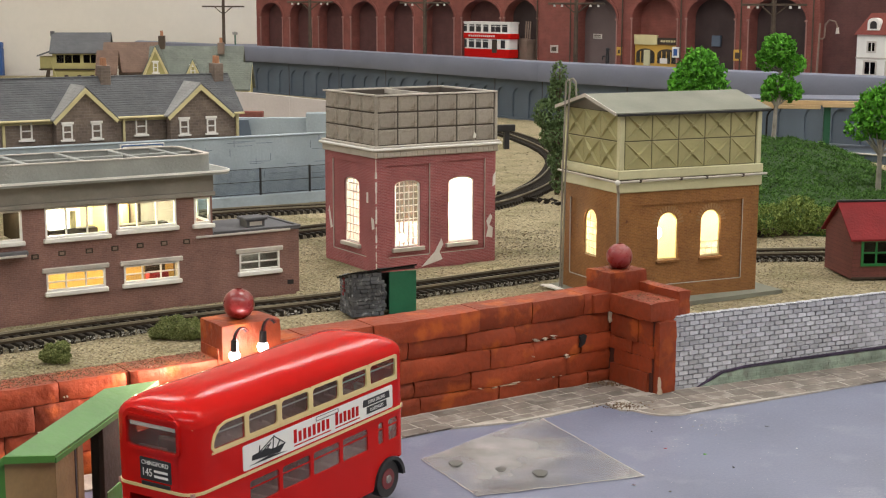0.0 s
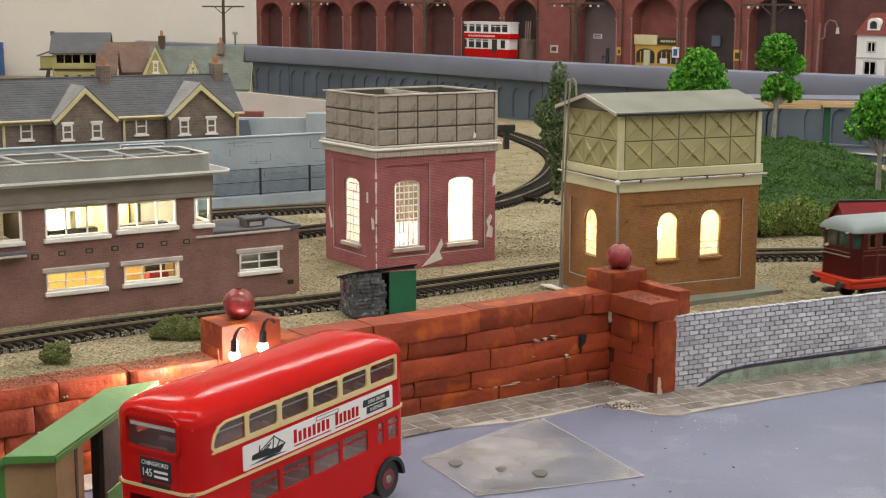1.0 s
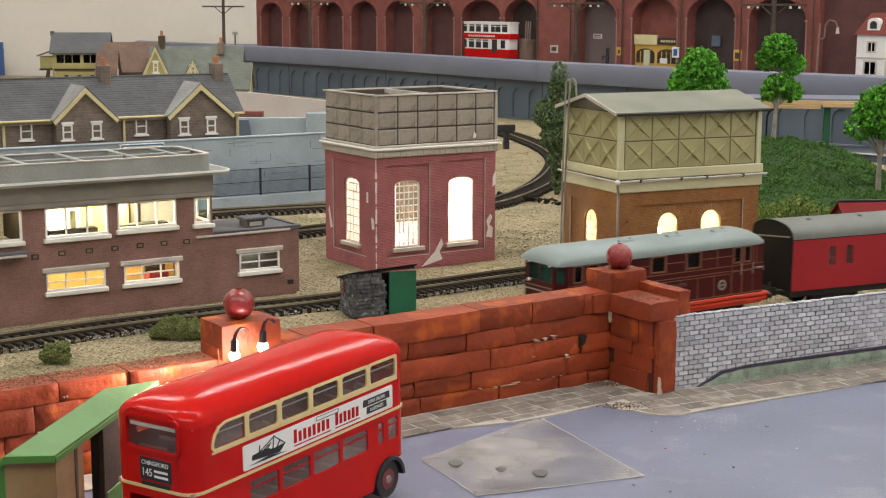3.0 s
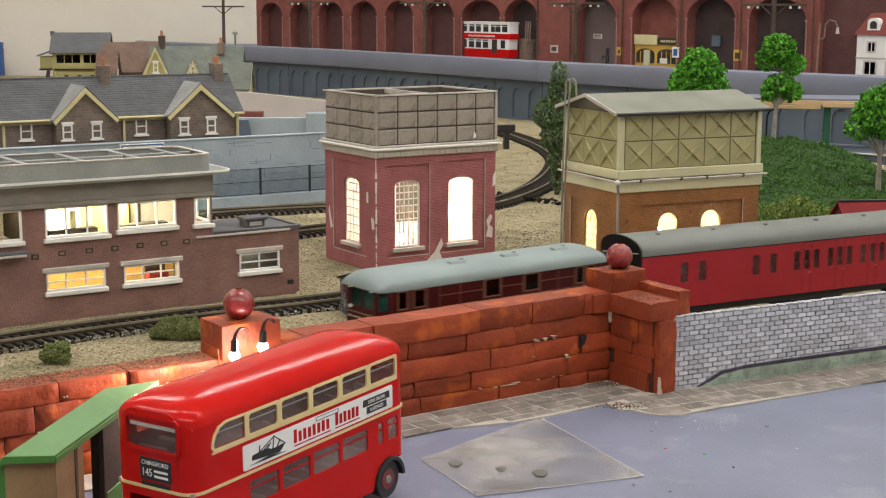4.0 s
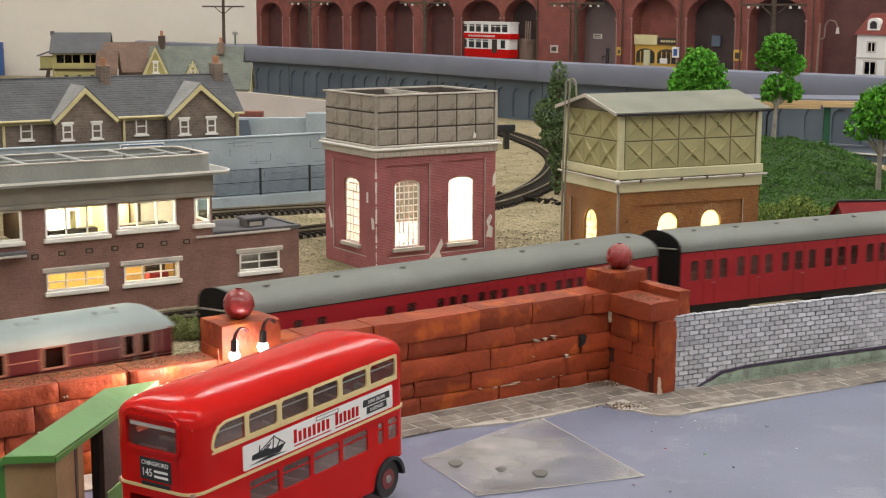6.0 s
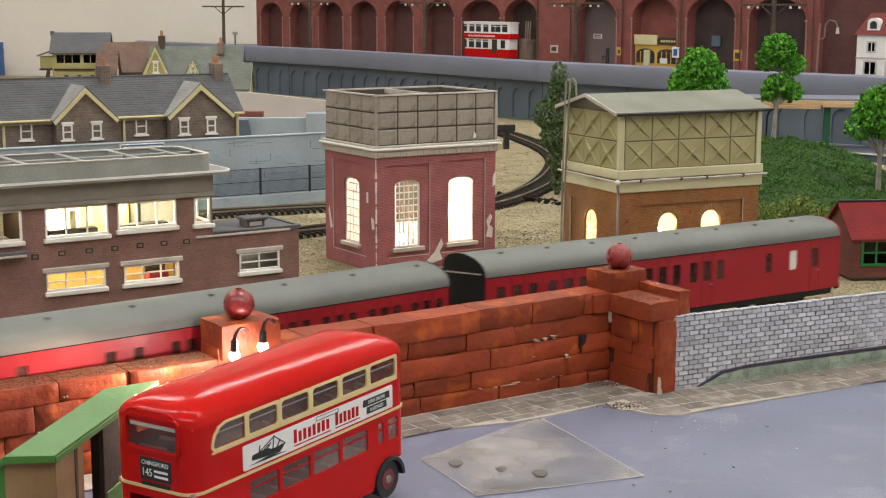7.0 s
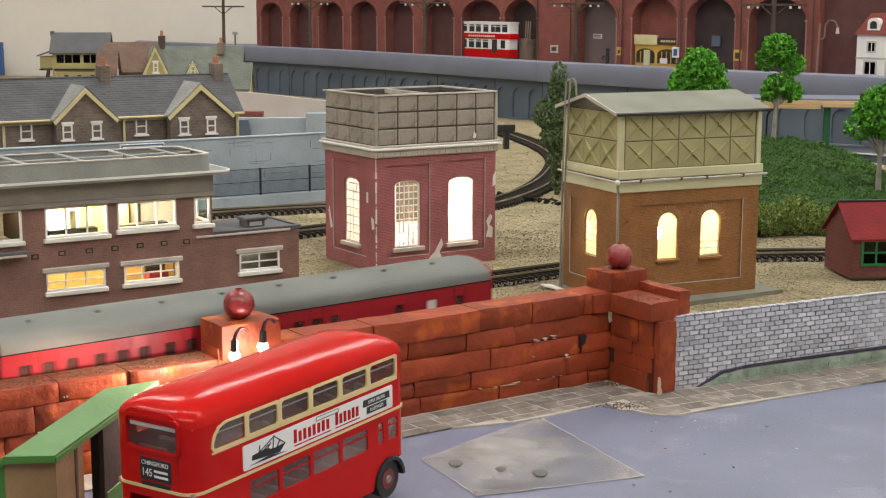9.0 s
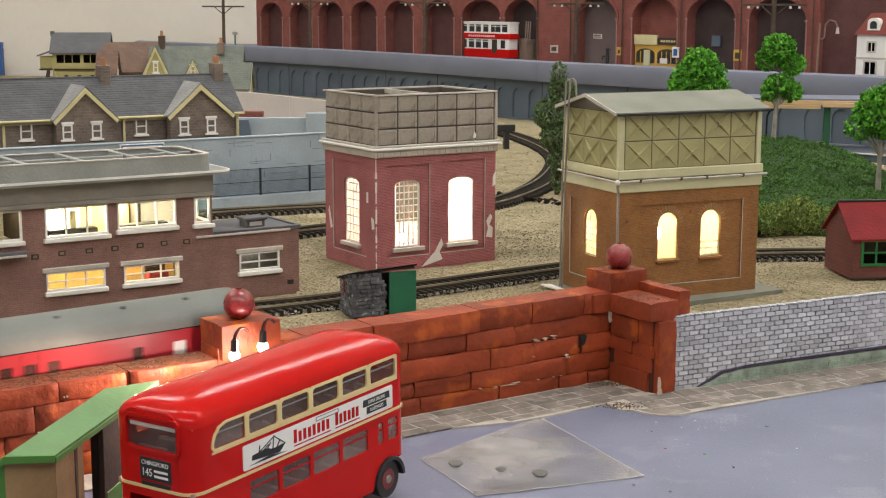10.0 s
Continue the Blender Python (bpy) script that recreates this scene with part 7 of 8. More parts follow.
def far_left():
    solid("terrace_board", M().box(-1200, -300, 1640, 2300, -2, 48, 2), GROUND, 0, 0, 0, 0, "raised board with brown scatter under far houses", "board", kind="structure")
    # small yellowish signal cabin
    t = thing("timber_signal_cabin", -489, 1850, 49.5, 6, "yellow-olive timber signal cabin with grey roof", "signal cabin")
    W, D = 68, 44
    part("base", M().box(0, W, 0, D, 0, 36), OLIVE, t)
    part("ledge", M().box(-16, W + 1, -2, D, 36, 38, 0.3), DARK_WOOD, t)
    up = part("cabin", M().wall(rect(0, W, 38, 58), [rect(5, 34, 45, 55), rect(38, W - 4, 45, 55)], front, 0, 1.6), OLIVE, t)
    part("cabin_side", M().box(0, 1.6, 1.6, D, 38, 58), OLIVE, t)
    part("cabin_side", M().box(W - 1.6, W, 1.6, D, 38, 58), OLIVE, t)
    part("cabin_back", M().box(1.6, W - 1.6, D - 2, D, 38, 58), OLIVE, t)
    for a, b in ((5, 34), (38, W - 4)):
        part("pane", M().box(a - 0.5, b + 0.5, 1, 1.2, 44.5, 55.5), DARK_GLASS, up)
        for i in range(1, 3):
            x = a + (b - a) * i / 3
            part("glazing_bar", M().box(x - 0.5, x + 0.5, 0.2, 0.9, 45, 55), OLIVE, up)
    part("room_dark", M().box(3, W - 3, 8, 9, 38.5, 57.5), NEAR_BLACK, t)
    for x in (-0.5, W - 1.5):
        part("gable", M().prism([(0, 58), (D, 58), (D / 2, 79)], side, x, x + 2), OLIVE, t)
    for a in ((-5, 56.5), (D + 5, 56.5)):
        part("roof", M().prism([a, (D / 2, 81), (D / 2, 82.4), (a[0], a[1] + 1.4)], side, -3, W + 3), SLATE, t)
    part("ridge_cap", M().box(-4.5, 0.5, D / 2 - 2, D / 2 + 2, 78, 84, 0.4), DARK_ROOF, t)
    part("porch", M().box(-16, -1, 4, 26, 38, 53, 0.5), OLIVE, t)
    part("porch_roof", M().prism([(-19, 53), (0, 60), (0, 61.5), (-19, 54.5)], front, 0, 30), SLATE, t)
    part("stair", M().prism([(-14, 0), (-6, 0), (-2, 38), (-6, 38)], front, -6, -4), DARK_WOOD, t)
    part("stair_rail", M().tube([(-2, -6, 50), (8, -6, 16)], 1, 6), OLIVE, t)
    for x in (14, 30, 46):
        part("base_window", M().box(x, x + 5, -0.5, 0.4, 20, 30), NEAR_BLACK, t)
    gable_house("brown_roof_house", -412, 1790, 48, 4, 66, 60, 40, 72, HOUSE_STONE, BROWN_TILE, "stone house with brown tiled roof", (), ())
    gable_house("cream_gabled_house", -352, 1770, 48, 4, 108, 62, 37, 68, OLIVE, GREY_TILE, "cream house with grey-green tiled roof and gables",
                ((8, 16, 70), (52, 9, 54)), ((12, 31, 14, BARK_DARK), (84, 20, 6, RUSTY)))
    gable_house("white_gable_house", -408, 1745, 48, 4, 20, 30, 40, 64, WHITE, BROWN_TILE, "white gabled house end", (), ())
    wing = gable_house("cream_house_wing", -276, 1722, 0, 0, 48, 42, 72, 99, OLIVE, GREY_TILE, "olive-cream house wing with grey-green tiled roof", (), ())
    part("window", M().box(35, 41, -0.8, 0.6, 52, 62, 0.3), DARK_WOOD, wing, "small dark window")
    part("bargeboard", M().prism([(-4, 67), (21, 98), (21, 94), (-4, 63)], side, 49, 51), CREAM, wing)
    solid("brick_step", M().box(-216, -191, 1556, 1566, -1, 57, 0.6), ARCH_BRICK, 0, 0, 0, 0, "low red brick wall end by the terrace", "wall", kind="structure")
    w = thing("render_wall", -330, 1700, 0, 0, "pale pinkish rendered wall", "wall", kind="structure")
    part("panel", M().prism([(0, -2), (210, -2), (210, 57), (105, 68)] + [(0, 72)], front, 0, 8), PINK_WALL, w)
    part("pilaster", M().box(150, 152.5, -1, 0, -1, 62), PINK_WALL, w)
    for b, mt in (((-260, -118, 1512, 1520, -1, 54.0), BLUE_WALL), ((-140, -112, 1496, 1512, -1, 60.0), BLUE_WALL)):
        solid("blue_parapet", M().box(*b, 0.5), mt, 0, 0, 0, 0, "pale blue parapet behind the terrace", "wall", kind="structure")
    solid("grey_ramp", M().prism([(-250, -1), (-190, -1), (-200, 52), (-236, 53)], front, 1506, 1510), DARK_BLUE, 0, 0, 0, 0, "dark grey ramp side on the pale wall", "ramp", kind="structure")
    post = thing("dark_cabinet", -1015, 3390, 60, 0, "dark blue upright panel against the room wall", "panel")
    part("panel", M().box(-30, 3, 0, 20, 0, 14, 2), BLUE_SIGN, post)
    part("foot", M().box(-30, 3, -1, 21, -66, 0, 2), BLUE_SIGN, post)


# ---- viaduct with parapet ----
VIADUCT = ((-640, 3114), (-382.6, 2823.3), (-183.6, 2598.9), (143.2, 2135.0), (358.1, 1886.7), (521.6, 1736.2), (1100, 1230))


def viaduct():
    for (ax, ay), (bx, by) in zip(VIADUCT[:-1], VIADUCT[1:]):
        length = math.hypot(bx - ax, by - ay)
        yaw = math.degrees(math.atan2(by - ay, bx - ax))
        t = thing("viaduct_wall", ax, ay, 0, yaw, "dark blue-grey retaining wall with blind arches", "wall", kind="structure")
        n = int(length / 37)
        gap = length / n
        holes = [arch(i * gap + 5.5, i * gap + gap - 5.5, 2, 32, 45.5, 8) for i in range(n)]
        part("face", M().wall(rect(0, length, -3, 57.5), holes, front, 0, 3), DARK_BLUE, t)
        part("recess", M().box(0, length, 2.6, 14, -3, 57.5), DARK_BLUE, t)
        for i in range(0, n, 4):
            part("joint", M().box(i * gap - 0.5, i * gap + 0.5, -0.5, 0.3, -2, 57), NEAR_BLACK, t)
        o = [(-8, 57.5), (-9, 60), (-9, 80), (-7, 85), (-2, 86.8), (6, 86.8), (6, 57.5)]
        part("parapet", M().prism(o, side, -2, length + 2), BAND_BLUE, t, "smooth blue-grey parapet band")
    deck = [(x + 6, y + 8) for x, y in VIADUCT] + [(1100, 1900), (600, 2400), (-300, 3380), (-640, 3380)]
    solid("deck", M().prism(deck, flat, 66, 72), BAND_BLUE, 0, 0, 0, 0, "blue-grey road deck behind the parapet", "road", kind="structure")


# ---- brick arches behind ----
ARCH_YAW = -47.87
ARCHES = ((16, 89, 138, 166), (116, 187, 138, 166), (210, 285, 141, 168), (311, 387, 142, 170), (413, 490, 143, 171), (520, 599, 143, 172), (621, 716, 144, 173),
          (727, 803, 145, 174), (892, 976, 145, 177), (1009, 1097, 147, 178), (1116, 1204, 148, 178), (1229, 1325, 147, 177))


def arch_wall():
    t = thing("arch_wall", -384, 3053, 0, ARCH_YAW, "tall red brick wall of railway arches", "wall", kind="structure")
    part("face", M().wall(rect(0, 1346, 60, 330), [arch(a, b, 70, s, p, 12) for a, b, s, p in ARCHES], front, 0, 26), ARCH_BRICK, t)
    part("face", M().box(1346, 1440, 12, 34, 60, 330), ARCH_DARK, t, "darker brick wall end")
    part("backing", M().box(0, 1346, 44, 50, 60, 330), NEAR_BLACK, t)
    for k, (a, b, s, p) in enumerate(ARCHES):
        mt = (ARCH_DARK, ARCH_DARK, ARCH_DARK, ARCH_DARK, ARCH_DARK, ARCH_DARK, ARCH_DARK, NEAR_BLACK, ARCH_GREY, ARCH_BRICK, NEAR_BLACK, NEAR_BLACK)[k]
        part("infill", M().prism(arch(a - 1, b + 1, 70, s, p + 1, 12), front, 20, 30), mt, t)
        n = 18
        c, r = (a + b) / 2, (b - a) / 2
        o = [(c + (r + 5) * math.cos(math.pi * i / n), s + (p - s + 5) * math.sin(math.pi * i / n)) for i in range(n + 1)]
        i2 = [(c + (r + 0.4) * math.cos(math.pi * i / n), s + (p - s + 0.4) * math.sin(math.pi * i / n)) for i in range(n, -1, -1)]
        part("arch_ring", M().prism(o + i2, front, -1.2, 1), ARCH_BRICK, t)
        for x in (a - 3, b - 1):
            part("impost", M().box(x, x + 4, -2.5, 1, s - 3, s, 0.4), RUST_STONE, t)
            part("pilaster_edge", M().box(x + 1, x + 3, -1.2, 1, 68, s - 3, 0.3), RUST_STONE, t)
    for x in (805, 880, 990, 1106, 1216, 1338):
        part("downpipe", M().cyl((x, -2.4, 70), (x, -2.4, 300), 1.1, 1.1, 8), BARK_DARK, t)
    # small things on the wall
    for nm, b, mt, lab in (("notice", (929, 947, -1.4, 0, 113, 120.5), STONE_TRIM, "pale notice board on the arch wall"), ("poster", (835, 852, -1.4, 0, 88, 100.5), STONE_TRIM, "pale torn posters on brick"),
                           ("yellow_sign", (1204, 1218, -1.6, 0, 87, 103), YELLOW, "yellow notice on the brick pier"), ("yellow_sign", (979, 990, -1.6, 0, 88, 101), YELLOW, "yellow notice on the brick pier"),
                           ("poster", (1090, 1103, -1.6, 0, 88, 104), WHITE, "white and blue poster on the pier"), ("notice", (1150, 1166, 16, 19.6, 106, 122), DARK_BLUE, "dim blue sign in the dark arch")):
        o = solid(nm, M().box(*b, 0.2), mt, -384, 3053, 0, ARCH_YAW, lab, "sign")
        if nm == "notice" and mt is STONE_TRIM:
            for z in (115, 117.4):
                part("line", M().box(931, 945, -1.7, -1.3, z, z + 1.2), BARK_DARK, o)
        if nm == "poster":
            part("picture", M().box(b[0] + 3, b[1] - 3, b[2] - 0.3, b[2] + 0.1, b[4] + 3, b[5] - 3), BLUE_SIGN if mt is WHITE else BARK_DARK, o)
        if nm == "yellow_sign":
            part("mark", M().box(b[0] + 3, b[1] - 4, b[2] - 0.3, b[2] + 0.1, b[4] + 3, b[5] - 4), BARK_DARK, o)
    shop = thing("shop_front", -384, 3053, 72, ARCH_YAW, "yellow shop front under a brick arch", "shop front")
    part("body", M().box(1010, 1096, 6, 20, 0, 34, 0.4), YELLOW, shop)
    part("sign_board", M().box(1010, 1056, 3, 7, 34, 49, 0.4), CREAM, shop, "cream fascia board")
    part("sign_board", M().box(1057, 1096, 3, 7, 35, 45, 0.4), DARK_WOOD, shop, "dark lettered fascia board")
    for x in range(1064, 1092, 5):
        part("sign_bar", M().box(x, x + 3.4, 2.6, 3.2, 38.5, 41.5), CREAM, shop)
    for a, b in ((1014, 1050), (1056, 1092)):
        w = part("arched_window", M().prism(arch(a, b, 6, 20, 28, 10), front, 5, 6.4), DARK_WOOD, shop)
        part("pane", M().prism(arch(a + 1, b - 1, 7, 18, 19, 10), front, 4.4, 4.8), GLASS, w)
        for i in range(1, 4):
            part("glazing_bar", M().box(a + (b - a) * i / 4 - 0.6, a + (b - a) * i / 4 + 0.6, 4.2, 5.2, 6, 24), YELLOW, w)
    part("door", M().box(1030, 1042, 3.4, 6, 2, 26, 0.3), PALE_TRIM, shop, "pale green shop door")
    part("shop_goods", M().box(1062, 1076, 4.0, 5, 6, 14), TORN, shop)
    # timber crates and ladder in the dark arch beside the tram
    c = thing("timber_store", -384, 3053, 72, ARCH_YAW, "brown timber crates in a dark arch", "crates")
    part("crate", M().box(772, 792, -12, 14, 0, 36, 0.6), RUSTY, c)
    part("crate", M().box(748, 772, -4, 12, 28, 38, 0.6), RUSTY, c)
    for x in (780, 785, 790):
        part("plank", M().tube([(x, -4, 34), (x - 2, 0, 66)], 1.2, 6), RUSTY, c)
    # statue-like dark pump by the pier
    p = thing("street_pump", -384, 3053, 72, ARCH_YAW, "dark cast-iron street pump by the arches", "pump")
    part("column", M().cyl((966, -8, 0), (966, -8, 24), 3.4, 2.4, 12).ball((966, -8, 25), 3.2, 12, 8), BLACK, p)
    part("spout", M().tube([(966, -8, 15), (960, -12, 14), (959, -12, 9)], 1.0, 8), BLACK, p)


def tram():
    x, y = 80.9 - 1, 2497.2 + 1
    t = thing("double_deck_tram", x, y, 72, ARCH_YAW, "red and white double-deck tram by the arches", "tram")
    L, D = 116, 27
    x0 = -L / 2
    part("lower_panel", M().prism(rounded(x0 + 3, -x0 - 3, -D / 2, D / 2, 6, 5), flat, 6, 20), BUS_RED, t)
    part("truck", M().box(-38, 38, -11, 11, 1.5, 7), BLACK, t)
    for wx in (-22, 22):
        for wy in (-9, 9):
            part("wheel", M().cyl((wx, wy - 1, 4.5), (wx, wy + 1, 4.5), 4.5, 4.5, 16), BLACK, t)
    part("lower_saloon", M().prism(rounded(x0 + 4, -x0 - 4, -D / 2 + 0.6, D / 2 - 0.6, 6, 5), flat, 20, 37), WHITE, t)
    part("middle_panel", M().prism(rounded(x0, -x0, -D / 2 - 0.5, D / 2 + 0.5, 8, 5), flat, 37, 46), BUS_RED, t)
    part("upper_saloon", M().prism(rounded(x0 + 1, -x0 - 1, -D / 2 + 0.4, D / 2 - 0.4, 8, 5), flat, 46, 62), WHITE, t)
    part("roof", M().prism(rounded(x0, -x0, -D / 2 - 0.4, D / 2 + 0.4, 8, 5), flat, 62, 65), WHITE, t, "off-white roof")
    for x in (-50, -33, -17, 1, 18, 30, 46):
        wd = 9 if x in (18, -50) else 12
        w = part("upper_window", M().box(x - wd / 2, x + wd / 2, -D / 2 + 0.1, -D / 2 + 0.7, 48.5, 57.5, 0.2), BLACK, t)
        part("upper_light", M().box(x - wd / 2, x + wd / 2, -D / 2 + 0.1, -D / 2 + 0.7, 58.4, 60.4), BLACK, t)
    for x in (-34, -17, 0):
        part("lower_window", M().box(x - 6.3, x + 6.3, -D / 2 + 0.3, -D / 2 + 0.9, 22, 32, 0.2), BLACK, t)
        part("lower_light", M().box(x - 6.3, x + 6.3, -D / 2 + 0.3, -D / 2 + 0.9, 33.4, 35.4), BLACK, t)
    part("platform_opening", M().box(16, 28, -D / 2 - 0.1, -D / 2 + 0.9, 14, 36, 0.2), DARK_WOOD, t)
    part("end_window", M().box(37, 47, -D / 2 + 0.2, -D / 2 + 0.9, 22, 35, 0.2), BLACK, t)
    part("end_window", M().box(-52, -46, -D / 2 + 0.2, -D / 2 + 0.9, 22, 35, 0.2), BLACK, t)
    for x in range(-40, 24, 5):
        part("advert_mark", M().box(x, x + 3, -D / 2 - 0.8, -D / 2 - 0.4, 40, 43), TORN, t)


def poles():
    for x, y, arm in ((-449.5, 3036, -10), (-253.6, 2819.4, 84), (-32.4, 2574.8, 80), (205.9, 2311.3, 84), (452.3, 2038.8, 84)):
        t = thing("telegraph_pole", x, y, 72, ARCH_YAW + 40, "tall dark timber pole with a crossarm", "pole", "poles along the deck")
        part("post", M().cyl((0, 0, 0), (0, 0, 150), 3.6, 2.8, 10), BARK_DARK, t)
        drop = -10 if arm < 0 else 0
        part("crossarm", M().box(-44, 44, -2, 2, 94.5 + drop, 97.5 + drop, 0.4), BARK_DARK, t)
        for s in (-1, 1):
            part("brace", M().tube([(s * 18, 0, 95 + drop), (0, 0, 80 + drop)], 1, 6), BARK_DARK, t)
            for dx in (22, 34):
                part("insulator", M().cyl((s * dx, 0, 91 + drop), (s * dx, 0, 95 + drop), 2.0, 1.4, 10), TORN, t)
    t = thing("street_lamp", 506.9, 2008.3, 72, -20, "thin curved street lamp on the deck", "street lamp")
    part("post", M().cyl((0, 0, 0), (2, 0, 72), 1.6, 1.2, 8), RUSTY, t)
    part("arm", M().tube([(2, 0, 50), (8, 0, 52), (9, 0, 70), (14, 0, 76), (22, 0, 74), (25, 0, 66)], 1.0, 8), RUSTY, t)
    part("lantern", M().cyl((25, 0, 58), (25, 0, 66), 2.6, 1.6, 10), STONE_TRIM, t)
    t = thing("small_signal", -420, 2990, 72, 0, "small grey post with round lamp on the deck", "signal")
    part("post", M().cyl((0, 0, 0), (0, 0, 36), 1.6, 1.4, 8), POST_GREEN, t)
    part("head", M().cyl((-5, 0, 33), (5, 0, 33), 2.6, 2.6, 10), STEEL, t)


def white_house():
    t = thing("white_house", 543, 1948, 66, -47.9, "white rendered house with red mansard roof and dormer", "house")
    part("wall", M().wall(rect(0, 120, -1, 64), [rect(12, 30, 12, 30), rect(44, 62, 12, 30), rect(16, 28, 42, 55), rect(48, 60, 42, 55)], front, 0, 2), WHITE, t)
    part("wall", M().box(0, 2, 2, 70, -1, 64), WHITE, t)
    part("wall", M().box(118, 120, 2, 70, -1, 64), WHITE, t)
    part("room_dark", M().box(4, 116, 8, 9, 0, 62), NEAR_BLACK, t)
    part("string_course", M().box(-1, 121, -1, 0, 33, 35, 0.2), STONE_TRIM, t)
    part("roof", M().loft([[(-3, -3, 64), (123, -3, 64), (123, 73, 64), (-3, 73, 64)], [(12, 12, 92), (108, 12, 92), (108, 58, 92), (12, 58, 92)]]), HOUSE_ROOF_RED, t, "dull red mansard roof")
    for a, b, c, d in ((12, 30, 12, 30), (44, 62, 12, 30), (16, 28, 42, 55), (48, 60, 42, 55)):
        w = part("window", M().wall(rect(a - 1, b + 1, c - 1, d + 1), [rect(a + 1.2, b - 1.2, c + 1.2, d - 1.2)], front, -0.8, 0.6), STONE_TRIM, t)
        part("glazing_bar", M().box((a + b) / 2 - 0.5, (a + b) / 2 + 0.5, -0.5, 0.4, c, d), WHITE, w)
        part("pane", M().box(a, b, 0.1, 0.2, c, d), DARK_GLASS, w)
    for x in (24, 60):
        d = part("dormer", M().prism(arch(x - 9, x + 9, 70, 80, 86, 8), front, -1, 14), WHITE, t)
        part("dormer_pane", M().prism(arch(x - 5, x + 5, 72, 78, 82, 8), front, -1.4, -0.9), BLACK, d)


# ---- station end on the right ----
def station():
    t = thing("platform", 380, 1585, 0, -42, "grey station platform with pale edge", "platform", kind="structure")
    part("slab", M().box(-140, 360, -40, 50, -2, 20, 0.5), DARK_BLUE, t)
    part("edge", M().box(-140, 360, -42, -38, 20, 21.4, 0.3), STONE_TRIM, t, "pale platform edge")
    c = thing("platform_canopy", 318.8, 1560, 0, -10, "bare timber canopy beam on green posts", "canopy")
    part("beam", M().box(-30, 190, -6, 4, 66, 71, 0.5), PINE, c)
    part("beam", M().box(-20, 78, -8, -6.2, 62.2, 66, 0.4), PINE, c)
    part("beam", M().box(80, 190, -8, -6.2, 64.2, 69, 0.4), PINE, c)
    part("roof_board", M().box(-32, 192, -4, 60, 71, 73, 0.5), BAND_BLUE, c)
    for x in (82, 170):
        part("post", M().box(x, x + 7, -3, 4, 0, 66, 0.6), POST_GREEN, c)
    f = thing("tunnel_frame", 352, 1600, 0, -20, "dark curved steel rib before the blue wall", "frame")
    part("rib", M().tube([(0, 0, 0)] + [(14 - 14 * math.cos(radians(a)), 0, 48 + 12 * math.sin(radians(a))) for a in range(0, 91, 15)] + [(34, 0, 60)], 1.1, 8), BLACK, f)


# ---- plants and loose scatter ----
def clumps(rnd, lobes, count, size):
    """Small crumpled leaf clumps over rounded lobes (centre, radii)."""
    m = M()
    total = sum(r[0] * r[1] * r[2] for _, r in lobes)
    for c, r in lobes:
        n = int(count * r[0] * r[1] * r[2] / total) + 1
        for _ in range(n):
            d = Vector((rnd.gauss(0, 1), rnd.gauss(0, 1), rnd.gauss(0, 1))).normalized()
            k = rnd.uniform(0.45, 1.06) ** 0.55
            p = Vector((c[0] + d.x * r[0] * k, c[1] + d.y * r[1] * k, c[2] + d.z * r[2] * k))
            s = size * rnd.uniform(0.5, 1.25)
            e = [Vector((rnd.uniform(-1, 1), rnd.uniform(-1, 1), rnd.uniform(-1, 1))) * s for _ in range(5)]
            m.add([p + q for q in e], [(0, 1, 2), (0, 2, 3), (0, 3, 4), (1, 3, 2), (1, 4, 3)])
    return m


def tree(name, x, y, z, trunk, lobes, leaf, bark, label, size=2.6, count=2600, seed=1):
    t = thing(name, x, y, z, 0, label, "tree")
    rnd = random.Random(seed)
    top = max(c[2] + r[2] * 0.5 for c, r in lobes)
    m = M()
    pts = [(0, 0, -3), (trunk[0] * 0.3, 0, top * 0.35), (trunk[0], trunk[1], top * 0.7), (trunk[0] * 1.2, trunk[1], top)]
    for i in range(3):
        m.cyl(pts[i], pts[i + 1], trunk[2] * (1 - 0.25 * i), trunk[2] * (0.75 - 0.25 * i), 9)
    for c, r in lobes:
        base = pts[1] if c[2] < top * 0.8 else pts[2]
        for _ in range(5):
            d = Vector((rnd.gauss(0, 1), rnd.gauss(0, 1), rnd.gauss(0.2, 0.6))).normalized()
            m.cyl(base, (c[0] + d.x * r[0] * 0.7, c[1] + d.y * r[1] * 0.7, c[2] + d.z * r[2] * 0.7), trunk[2] * 0.4, 0.25, 6)
    part("trunk", m, bark, t)
    tagged(part("crown", clumps(rnd, lobes, count, size), leaf, t, raw=True), kind="stuff")
    return t


